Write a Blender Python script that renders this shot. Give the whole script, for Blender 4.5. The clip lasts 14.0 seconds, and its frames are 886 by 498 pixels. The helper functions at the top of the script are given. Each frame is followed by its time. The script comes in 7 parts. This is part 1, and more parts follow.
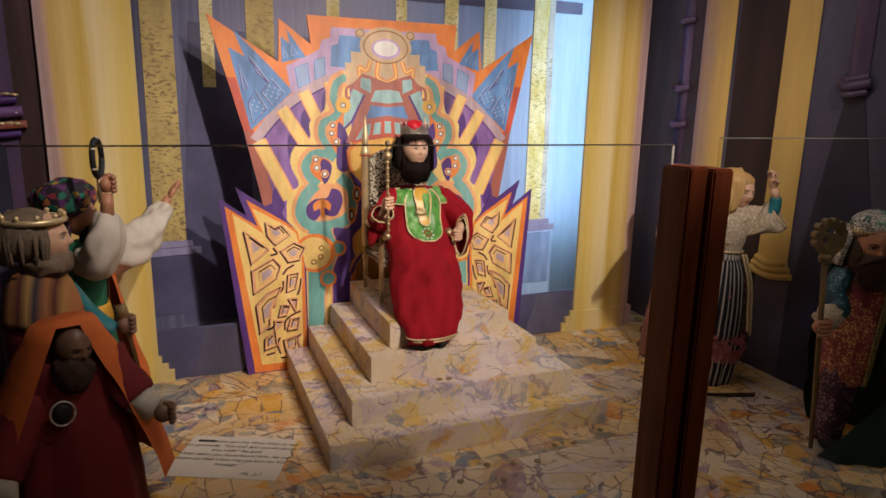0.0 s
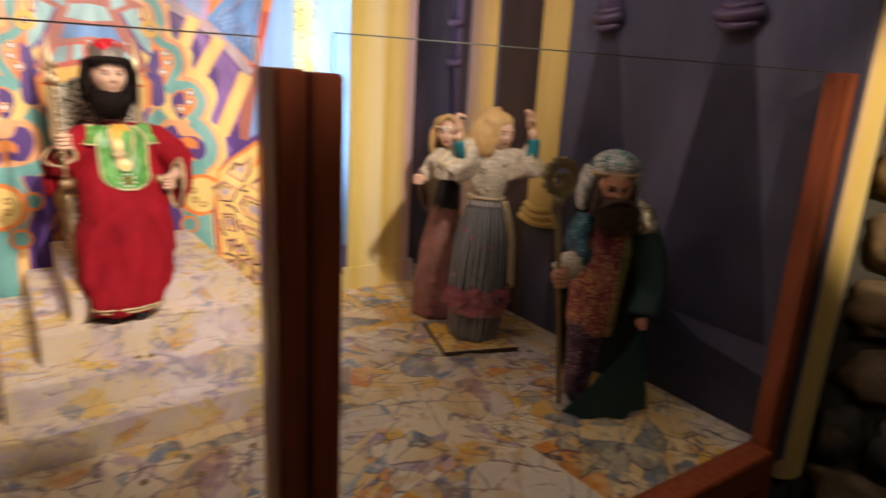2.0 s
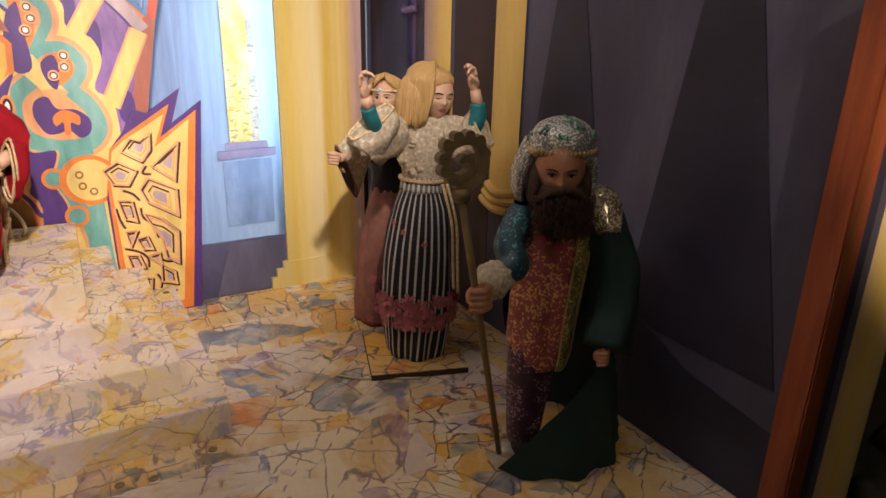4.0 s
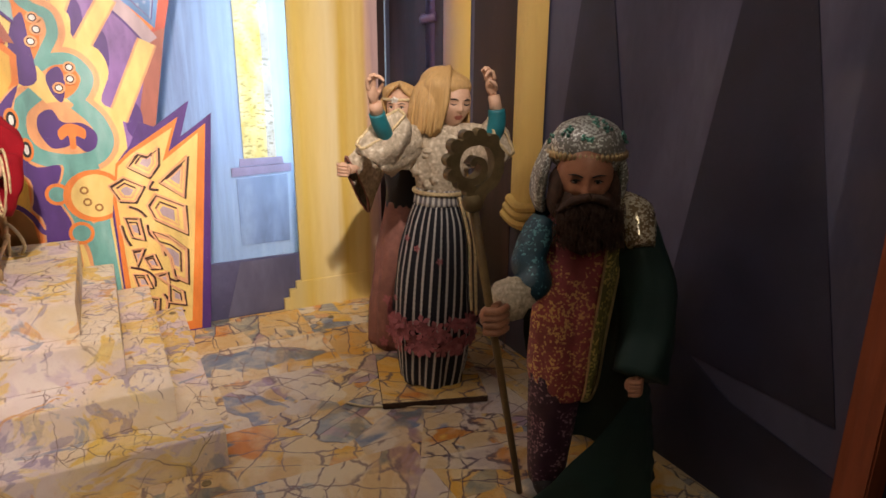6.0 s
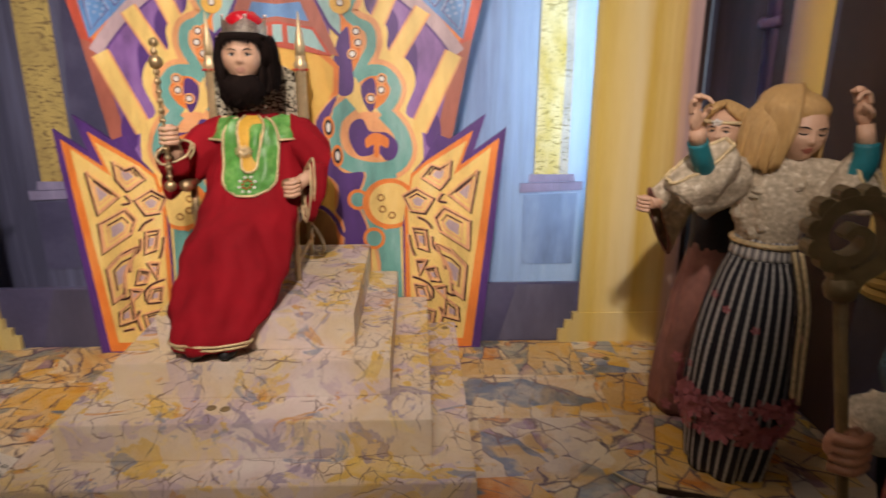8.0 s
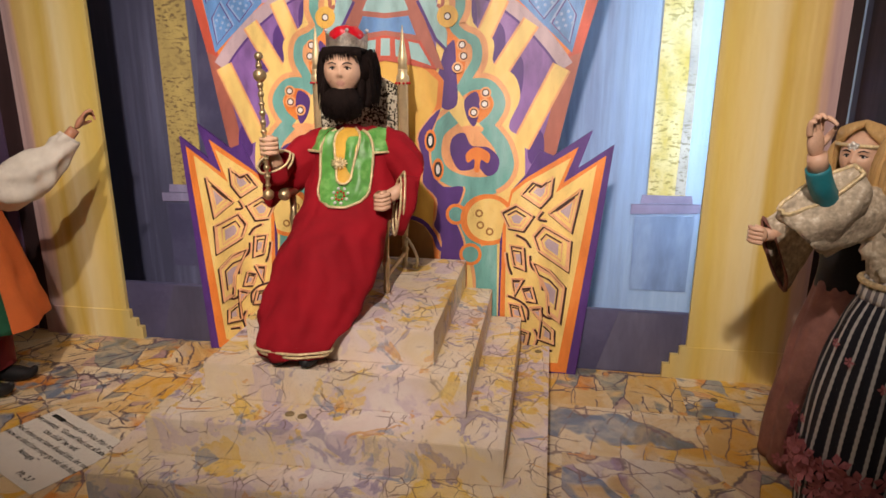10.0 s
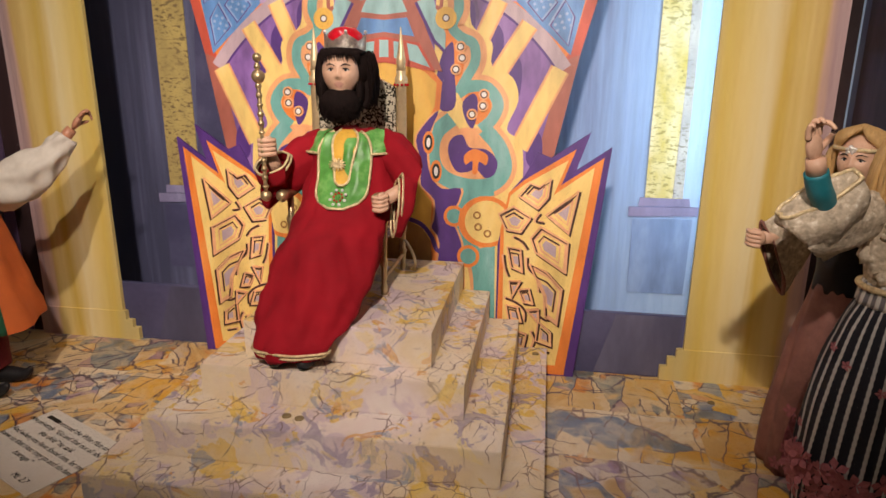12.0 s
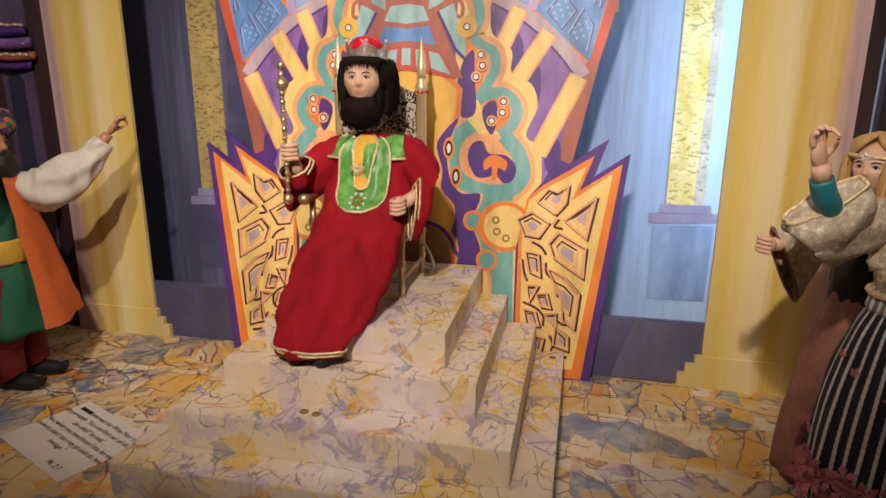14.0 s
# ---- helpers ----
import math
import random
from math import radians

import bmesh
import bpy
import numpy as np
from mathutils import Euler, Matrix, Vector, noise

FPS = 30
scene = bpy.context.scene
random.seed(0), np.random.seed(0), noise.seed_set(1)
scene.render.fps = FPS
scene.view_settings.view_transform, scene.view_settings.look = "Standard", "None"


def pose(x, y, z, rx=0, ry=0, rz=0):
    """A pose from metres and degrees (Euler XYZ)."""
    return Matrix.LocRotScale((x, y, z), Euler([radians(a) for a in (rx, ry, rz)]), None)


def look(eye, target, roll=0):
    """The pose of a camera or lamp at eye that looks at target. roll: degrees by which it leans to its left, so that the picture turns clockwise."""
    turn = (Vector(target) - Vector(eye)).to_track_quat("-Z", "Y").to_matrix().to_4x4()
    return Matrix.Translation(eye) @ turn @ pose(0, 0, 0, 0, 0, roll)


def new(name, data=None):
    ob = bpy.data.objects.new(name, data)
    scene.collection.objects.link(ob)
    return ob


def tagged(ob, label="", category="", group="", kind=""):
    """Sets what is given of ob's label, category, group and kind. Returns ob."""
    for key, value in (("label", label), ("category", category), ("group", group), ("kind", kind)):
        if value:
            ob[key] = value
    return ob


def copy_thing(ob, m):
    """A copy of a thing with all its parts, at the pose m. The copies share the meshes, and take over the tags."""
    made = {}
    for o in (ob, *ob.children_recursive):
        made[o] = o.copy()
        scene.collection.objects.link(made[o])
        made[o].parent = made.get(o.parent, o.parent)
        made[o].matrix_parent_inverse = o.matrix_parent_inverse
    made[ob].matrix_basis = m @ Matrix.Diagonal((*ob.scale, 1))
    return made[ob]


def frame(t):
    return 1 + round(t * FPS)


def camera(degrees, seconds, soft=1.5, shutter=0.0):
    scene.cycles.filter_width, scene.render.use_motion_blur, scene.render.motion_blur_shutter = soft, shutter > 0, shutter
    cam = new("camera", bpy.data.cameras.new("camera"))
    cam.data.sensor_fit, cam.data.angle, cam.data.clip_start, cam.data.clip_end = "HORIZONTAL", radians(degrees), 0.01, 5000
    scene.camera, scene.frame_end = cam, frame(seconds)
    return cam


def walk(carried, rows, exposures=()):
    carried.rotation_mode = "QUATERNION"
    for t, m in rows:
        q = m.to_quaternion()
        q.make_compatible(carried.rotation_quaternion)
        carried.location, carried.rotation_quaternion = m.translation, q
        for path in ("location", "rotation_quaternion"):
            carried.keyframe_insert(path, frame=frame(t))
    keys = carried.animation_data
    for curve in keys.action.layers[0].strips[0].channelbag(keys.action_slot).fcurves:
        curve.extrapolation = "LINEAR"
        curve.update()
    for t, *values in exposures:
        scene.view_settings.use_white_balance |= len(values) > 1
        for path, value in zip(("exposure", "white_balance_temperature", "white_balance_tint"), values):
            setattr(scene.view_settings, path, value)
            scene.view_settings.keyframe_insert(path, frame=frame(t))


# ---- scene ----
cam = camera(68.5, 14.0, shutter=0.5)
PATH = [
    (0, (-0.757, -2.276, 0.957), (-0.022, -0.467, 0.523), 1.3),
    (0.5, (-0.733, -2.278, 0.924), (0.032, -0.473, 0.527), 1.4),
    (1, (-0.602, -2.27, 0.9), (0.048, -0.419, 0.512), 0.9),
    (1.5, (-0.451, -2.249, 0.896), (0.315, -0.458, 0.446), 1.4),
    (2, (-0.319, -2.209, 0.888), (0.791, -0.637, 0.343), 3.2),
    (2.2, (-0.278, -2.188, 0.89), (0.93, -0.684, 0.362), 3.4),
    (4.3, (0.252, -1.977, 0.847), (1.189, -0.339, 0.184), 1.1),
    (4.5, (0.265, -1.953, 0.838), (1.27, -0.335, 0.227), 2.2),
    (5, (0.275, -1.931, 0.81), (1.212, -0.267, 0.214), -0.1),
    (5.5, (0.285, -1.933, 0.806), (1.186, -0.245, 0.221), 0.3),
    (6, (0.29, -1.936, 0.806), (1.172, -0.24, 0.219), 0.4),
    (6.5, (0.27, -1.933, 0.812), (1.07, -0.185, 0.261), 0.5),
    (7, (0.281, -1.91, 0.821), (0.981, -0.119, 0.272), 1.8),
    (7.5, (0.304, -1.799, 0.824), (0.718, 0.082, 0.285), 1.4),
    (8, (0.328, -1.741, 0.82), (0.403, 0.173, 0.244), 0.1),
    (8.5, (0.381, -1.723, 0.831), (0.218, 0.198, 0.298), 0.6),
    (9, (0.407, -1.706, 0.827), (0.101, 0.196, 0.289), 0.1),
    (11.5, (0.408, -1.684, 0.822), (0.095, 0.215, 0.276), 0.1),
    (12, (0.405, -1.687, 0.824), (0.103, 0.215, 0.285), 0.4),
    (12.5, (0.411, -1.689, 0.824), (0.088, 0.209, 0.282), 0.2),
    (13, (0.425, -1.699, 0.827), (0.072, 0.198, 0.298), -0.1),
    (13.5, (0.44, -1.705, 0.824), (0.062, 0.19, 0.307), 0.1),
    (14, (0.446, -1.713, 0.827), (0.046, 0.176, 0.305), 0.3),
]
walk(cam, [(t, look(eye, target, roll)) for t, eye, target, roll in PATH],
     ((0, -0.3), (1, -0.22), (1.5, -0.12), (2, 0.26), (4.5, 0.3), (6, 0.28), (6.5, 0.2), (7.5, -0.06), (8, -0.2), (8.5, -0.13), (9, -0.08), (14, -0.09)))

# ---- world and lights ----
world = bpy.data.worlds.new("World")
scene.world = world
world.use_nodes = True
bg = world.node_tree.nodes["Background"]
bg.inputs[0].default_value = (0.75, 0.62, 0.5, 1)
bg.inputs[1].default_value = 0.02
scene.view_settings.exposure = 0.0


def lamp(name, kind, eye, target, power, color, size=0.1, angle=70, blend=0.6):
    data = bpy.data.lights.new(name, kind)
    data.energy, data.color = power, color
    if kind == "SPOT":
        data.spot_size, data.spot_blend, data.shadow_soft_size = radians(angle), blend, size
    elif kind == "AREA":
        data.shape, data.size, data.size_y = "RECTANGLE", size[0], size[1]
    else:
        data.shadow_soft_size = size
    ob = new(name, data)
    ob.matrix_world = look(eye, target)
    return ob


WARM = (1.0, 0.83, 0.745)
lamp("stage_spot", "SPOT", (0.26, -2.3, 1.82), (-0.04, -0.12, 0.6), 228, WARM, 0.035, 50, 1.0)
lamp("stage_spot_left", "SPOT", (-0.05, -1.75, 2.1), (-0.88, -0.1, 0.75), 120, WARM, 0.03, 56, 1.0)
lamp("stage_spot_right", "SPOT", (0.34, -2.25, 1.85), (0.88, 0.05, 0.68), 150, WARM, 0.03, 36, 1.0)
# soft fill added overhead to lift the upper side wall; no fitting known
lamp("case_strip_lamp", "AREA", (-0.1, -0.75, 2.1), (1.0, -0.2, 1.1), 9, WARM, (1.6, 0.1))
lamp("backdrop_tube", "AREA", (0.99, 0.12, 1.0), (0.74, 0.34, 1.0), 4.6, (0.6, 0.8, 1.0), (0.05, 1.2))
# fill added in the visitors' room to brighten the mahogany posts
lamp("room_lamp", "AREA", (0.2, -3.4, 2.2), (0.4, -1.5, 0.9), 4, (1.0, 0.82, 0.64), (0.8, 0.5))
# narrow fill added for the outer column and stones, source unknown
lamp("room_spot", "SPOT", (0.35, -3.0, 1.9), (1.46, -1.58, 0.74), 185, (1.0, 0.82, 0.6), 0.03, 18, 0.6)

# ---- materials ----


def nodes(name, rough=0.6, metal=0.0):
    m = bpy.data.materials.new(name)
    m.use_nodes = True
    t = m.node_tree
    p = t.nodes["Principled BSDF"]
    p.inputs["Roughness"].default_value = rough
    p.inputs["Metallic"].default_value = metal
    return m, t, p


def node(t, kind, **kw):
    n = t.nodes.new(kind)
    for k, v in kw.items():
        n.inputs[k.replace("_", " ")].default_value = v
    return n


def ramp(t, fac, stops, mode="LINEAR"):
    n = t.nodes.new("ShaderNodeValToRGB")
    n.color_ramp.interpolation = mode
    e = n.color_ramp.elements
    while len(e) < len(stops):
        e.new(0.5)
    for el, (pos, c) in zip(e, stops):
        el.position, el.color = pos, (*c, 1) if len(c) == 3 else c
    t.links.new(fac, n.inputs[0])
    return n.outputs[0]


def mixc(t, fac, a, b, mode="MIX"):
    n = t.nodes.new("ShaderNodeMix")
    n.data_type, n.blend_type = "RGBA", mode
    for s, v in ((0, fac), (6, a), (7, b)):
        if isinstance(v, (int, float)):
            n.inputs[s].default_value = v
        elif isinstance(v, tuple):
            n.inputs[s].default_value = (*v, 1)
        else:
            t.links.new(v, n.inputs[s])
    return n.outputs[2]


def coords(t, sx=1, sy=1, sz=1):
    c = t.nodes.new("ShaderNodeTexCoord")
    m = t.nodes.new("ShaderNodeMapping")
    m.inputs["Scale"].default_value = (sx, sy, sz)
    t.links.new(c.outputs["Object"], m.inputs[0])
    return m.outputs[0]


def noise_tex(t, vec, scale, detail=4.0, rough=0.55, dist=0.0):
    n = node(t, "ShaderNodeTexNoise", Scale=scale, Detail=detail, Roughness=rough, Distortion=dist)
    t.links.new(vec, n.inputs["Vector"])
    return n


def bumped(t, p, height, strength=0.2, dist=0.002):
    b = node(t, "ShaderNodeBump", Strength=strength, Distance=dist)
    t.links.new(height, b.inputs["Height"])
    t.links.new(b.outputs[0], p.inputs["Normal"])


def shade(c, k):
    return tuple(max(0.0, min(1.0, x * k)) for x in c)


def plain(name, c, rough=0.6, metal=0.0, var=0.15, scale=14, bump=0.15, bscale=160, c2=None, stretch=(1, 1, 1), sheen=0.0):
    """Colour with soft patches, fine grain and relief."""
    m, t, p = nodes(name, rough, metal)
    v = coords(t, *stretch)
    a = noise_tex(t, v, scale, 5)
    b = noise_tex(t, v, bscale, 3)
    col = ramp(t, a.outputs[0], [(0.3, shade(c, 1 - var)), (0.55, c), (0.75, c2 or shade(c, 1 + var))])
    col = mixc(t, 0.25, col, ramp(t, b.outputs[0], [(0.3, (0.35, 0.35, 0.35)), (0.7, (0.65, 0.65, 0.65))]), "OVERLAY")
    t.links.new(col, p.inputs["Base Color"])
    bumped(t, p, b.outputs[0], bump)
    if sheen:
        p.inputs["Sheen Weight"].default_value = sheen
    return m


def paint(name, c, c2=None, var=0.14):
    """Hand-brushed poster paint."""
    return plain(name, c, 0.5, 0, var * 2.3, 13, 0.22, 60, c2, (1, 1, 0.35))


def glitter(name, c, spark, rough=0.35, density=220, amount=0.45):
    m, t, p = nodes(name, rough)
    v = coords(t)
    vo = node(t, "ShaderNodeTexVoronoi", Scale=density)
    t.links.new(v, vo.inputs["Vector"])
    sep = t.nodes.new("ShaderNodeSeparateColor")
    t.links.new(vo.outputs["Color"], sep.inputs[0])
    big = noise_tex(t, v, 26, 4)
    mul = t.nodes.new("ShaderNodeMath")
    mul.operation = "MULTIPLY"
    t.links.new(sep.outputs[0], mul.inputs[0])
    t.links.new(big.outputs[0], mul.inputs[1])
    mask = ramp(t, mul.outputs[0], [(amount, (0, 0, 0)), (amount + 0.04, (1, 1, 1))])
    base = ramp(t, big.outputs[0], [(0.3, shade(c, 0.6)), (0.6, c), (0.8, shade(c, 1.4))])
    t.links.new(mixc(t, mask, base, spark), p.inputs["Base Color"])
    half_mask = node(t, "ShaderNodeMath")
    half_mask.operation = "MULTIPLY"
    half_mask.inputs[1].default_value = 0.5
    t.links.new(mask, half_mask.inputs[0])
    t.links.new(half_mask.outputs[0], p.inputs["Metallic"])
    nm = t.nodes.new("ShaderNodeBump")
    nm.inputs["Strength"].default_value, nm.inputs["Distance"].default_value = 0.7, 0.003
    t.links.new(sep.outputs[1], nm.inputs["Height"])
    t.links.new(nm.outputs[0], p.inputs["Normal"])
    return m


def marble(name, pale, lines=1.0, scale=7.0):
    """Paper painted as broken coloured marble with dark veins."""
    m, t, p = nodes(name, 0.42)
    v = coords(t)
    warp = noise_tex(t, v, 6, 3)
    ways, cols = [], []
    for turn, size, sc in ((0.65, (1.0, 0.36, 1.0), scale), (-0.75, (0.36, 1.1, 1.0), scale * 1.9), (0.2, (0.4, 1.0, 1.0), scale * 2.8)):
        mp = t.nodes.new("ShaderNodeMapping")
        mp.inputs["Rotation"].default_value = (0.3, 0.2, turn)
        mp.inputs["Scale"].default_value = size
        add = t.nodes.new("ShaderNodeMixRGB")
        add.blend_type = "ADD"
        add.inputs[0].default_value = 0.045
        t.links.new(v, mp.inputs[0])
        t.links.new(mp.outputs[0], add.inputs[1])
        t.links.new(warp.outputs["Color"], add.inputs[2])
        ways.append((add.outputs[0], sc))
        vo = node(t, "ShaderNodeTexVoronoi", Scale=sc, Randomness=1.0)
        t.links.new(add.outputs[0], vo.inputs["Vector"])
        sep = t.nodes.new("ShaderNodeSeparateColor")
        t.links.new(vo.outputs["Color"], sep.inputs[0])
        cols.append(sep)
    cream, white, lilac = (0.66, 0.53, 0.36), (0.74, 0.67, 0.58), (0.46, 0.36, 0.44)
    yellow, ochre, blue, plum = (0.74, 0.47, 0.08), (0.58, 0.25, 0.05), (0.2, 0.25, 0.38), (0.2, 0.11, 0.2)
    if pale:
        st = [(0, white), (0.3, cream), (0.48, (0.68, 0.58, 0.58)), (0.66, yellow), (0.75, white), (0.88, lilac), (0.97, ochre)]
    else:
        st = [(0, cream), (0.14, yellow), (0.28, (0.62, 0.52, 0.42)), (0.4, (0.64, 0.43, 0.2)), (0.5, (0.17, 0.21, 0.3)), (0.6, cream), (0.72, lilac), (0.82, ochre), (0.89, (0.24, 0.28, 0.36)), (0.96, plum)]
    a = ramp(t, cols[0].outputs[0], st, "CONSTANT")
    b = ramp(t, cols[1].outputs[0], st, "CONSTANT")
    soft = noise_tex(t, v, 9, 6, 0.6, 0.6)
    msk = ramp(t, soft.outputs[0], [(0.47, (0, 0, 0)), (0.53, (1, 1, 1))])
    col = mixc(t, msk, a, b)
    wash = noise_tex(t, v, 4, 5, 0.6, 1.0)
    tone = ramp(t, wash.outputs[0], [(0.3, white), (0.45, yellow if not pale else cream), (0.58, cream), (0.7, lilac)])
    col = mixc(t, 0.22 if not pale else 0.5, col, tone)
    big = node(t, "ShaderNodeTexVoronoi", Scale=4.5)
    t.links.new(v, big.inputs["Vector"])
    bs = t.nodes.new("ShaderNodeSeparateColor")
    t.links.new(big.outputs["Color"], bs.inputs[0])
    paper = ramp(t, bs.outputs[0], [(0, white), (0.25, (0.7, 0.52, 0.26)), (0.5, (0.62, 0.55, 0.5)), (0.75, (0.72, 0.56, 0.3)), (0.9, (0.5, 0.42, 0.42))], "CONSTANT")
    col = mixc(t, ramp(t, bs.outputs[1], [(0, (0.0, 0.0, 0.0)), (0.35, (0.3, 0.3, 0.3)), (0.6, (0.0, 0.0, 0.0)), (0.8, (0.45, 0.45, 0.45))], "CONSTANT"), col, paper)
    smear = noise_tex(t, v, 60, 3)
    col = mixc(t, 0.3, col, ramp(t, smear.outputs[0], [(0.3, (0.3, 0.3, 0.3)), (0.7, (0.7, 0.7, 0.7))]), "OVERLAY")
    for (w, sc), wid, dark in zip(ways[:2], (0.016, 0.024), ((0.06, 0.04, 0.05), (0.1, 0.065, 0.075))):
        vo = t.nodes.new("ShaderNodeTexVoronoi")
        vo.feature = "DISTANCE_TO_EDGE"
        vo.inputs["Scale"].default_value = sc
        t.links.new(w, vo.inputs["Vector"])
        ln = ramp(t, vo.outputs["Distance"], [(wid * 0.4, (1, 1, 1)), (wid, (0, 0, 0))])
        gap = noise_tex(t, v, 7 + sc * 0.3, 2)
        keep = ramp(t, gap.outputs[0], [(0.43, (0, 0, 0)), (0.5, (lines, lines, lines))])
        col = mixc(t, mixc(t, 1.0, ln, keep, "MULTIPLY"), col, dark)
    t.links.new(col, p.inputs["Base Color"])
    bumped(t, p, smear.outputs[0], 0.06)
    return m


def shards(name, pale):
    """A pasted sheet of paper: watercolour shards of broken marble with ink lines, each sheet drawn another way."""
    m, t, p = nodes(name, 0.45)
    info = t.nodes.new("ShaderNodeObjectInfo")
    rnd = info.outputs["Random"]

    def calc(op, a, b):
        n = t.nodes.new("ShaderNodeMath")
        n.operation = op
        for k, v in enumerate((a, b)):
            if isinstance(v, (int, float)):
                n.inputs[k].default_value = v
            else:
                t.links.new(v, n.inputs[k])
        return n.outputs[0]
    rot = t.nodes.new("ShaderNodeVectorRotate")
    rot.rotation_type = "Z_AXIS"
    t.links.new(coords(t), rot.inputs["Vector"])
    t.links.new(calc("MULTIPLY", rnd, 21.0), rot.inputs["Angle"])
    shift = t.nodes.new("ShaderNodeVectorMath")
    shift.operation = "ADD"
    comb = t.nodes.new("ShaderNodeCombineXYZ")
    t.links.new(calc("MULTIPLY", rnd, 53.0), comb.inputs[0])
    t.links.new(calc("MULTIPLY", rnd, 31.0), comb.inputs[1])
    t.links.new(rot.outputs[0], shift.inputs[0])
    t.links.new(comb.outputs[0], shift.inputs[1])
    v = shift.outputs[0]
    warp = noise_tex(t, v, 16, 4)
    sets = []
    for turn, size, sc, amt in ((0.5, (1.0, 0.3, 1.0), 9.0, 0.03), (-0.6, (0.3, 1.0, 1.0), 17.0, 0.02), (1.2, (0.55, 1.0, 1.0), 30.0, 0.02)):
        mp = t.nodes.new("ShaderNodeMapping")
        mp.inputs["Rotation"].default_value = (0, 0, turn)
        mp.inputs["Scale"].default_value = size
        t.links.new(v, mp.inputs[0])
        w = mixc(t, amt, mp.outputs[0], warp.outputs["Color"], "ADD")
        vo = node(t, "ShaderNodeTexVoronoi", Scale=sc)
        ed = node(t, "ShaderNodeTexVoronoi", Scale=sc)
        ed.feature = "DISTANCE_TO_EDGE"
        t.links.new(w, vo.inputs["Vector"])
        t.links.new(w, ed.inputs["Vector"])
        sep = t.nodes.new("ShaderNodeSeparateColor")
        t.links.new(vo.outputs["Color"], sep.inputs[0])
        sets.append((sep, ed.outputs["Distance"]))
    white, cream, mauve = (0.76, 0.66, 0.5), (0.7, 0.53, 0.28), (0.42, 0.3, 0.4)
    yellow, ochre, blue, ink = (0.76, 0.48, 0.09), (0.68, 0.28, 0.05), (0.19, 0.25, 0.37), (0.09, 0.055, 0.09)
    if pale:
        st = [(0, white), (0.3, cream), (0.42, white), (0.58, yellow), (0.66, (0.66, 0.57, 0.55)), (0.74, blue), (0.82, white), (0.9, mauve), (0.97, ochre)]
    else:
        st = [(0, white), (0.16, cream), (0.3, yellow), (0.42, white), (0.52, (0.6, 0.5, 0.44)), (0.6, blue), (0.69, cream), (0.77, ochre), (0.84, mauve), (0.92, (0.3, 0.33, 0.36)), (0.97, yellow)]
    a, b, c = [ramp(t, q[0].outputs[0], st, "CONSTANT") for q in sets]
    zone = noise_tex(t, v, 6, 3, 0.5, 0.4)
    big = ramp(t, zone.outputs[0], [(0.46, (0, 0, 0)), (0.5, (1, 1, 1))])
    small = ramp(t, zone.outputs[0], [(0.56, (0, 0, 0)), (0.6, (1, 1, 1))])
    col = mixc(t, small, mixc(t, big, a, b), c)
    wash = noise_tex(t, v, 13, 5, 0.6, 0.8)
    col = mixc(t, ramp(t, wash.outputs[0], [(0.42, (0, 0, 0)), (0.66, (0.6, 0.6, 0.6))]), col, white)
    stain = noise_tex(t, v, 5, 4, 0.6, 1.2)
    col = mixc(t, ramp(t, stain.outputs[0], [(0.52, (0, 0, 0)), (0.62, (0.5, 0.5, 0.5))]), col, yellow, "MULTIPLY")
    tint = ramp(t, rnd, [(0, (1, 0.96, 0.88)), (0.3, (0.97, 0.85, 0.62)), (0.55, (1, 1, 1)), (0.75, (0.9, 0.88, 0.92)), (0.9, (1, 0.9, 0.68))], "CONSTANT")
    col = mixc(t, 1.0, col, tint, "MULTIPLY")
    for k, ((sep, dist), wid) in enumerate(zip(sets, (0.018, 0.03, 0.045))):
        gap = noise_tex(t, v, 8 + 6 * k, 2)
        thick = ramp(t, dist, [(wid * 0.35, (1, 1, 1)), (wid, (0, 0, 0))])
        keep = ramp(t, gap.outputs[0], [(0.42, (0, 0, 0)), (0.5, (0.85, 0.85, 0.85))])
        line_mask = mixc(t, 1.0, thick, keep, "MULTIPLY")
        if k == 2:
            line_mask = mixc(t, 1.0, line_mask, small, "MULTIPLY")
        col = mixc(t, line_mask, col, ink if not pale else (0.22, 0.14, 0.14))
    grain = noise_tex(t, v, 70, 3)
    col = mixc(t, 0.22, col, ramp(t, grain.outputs[0], [(0.3, (0.35, 0.35, 0.35)), (0.7, (0.65, 0.65, 0.65))]), "OVERLAY")
    t.links.new(col, p.inputs["Base Color"])
    bumped(t, p, grain.outputs[0], 0.06)
    return m


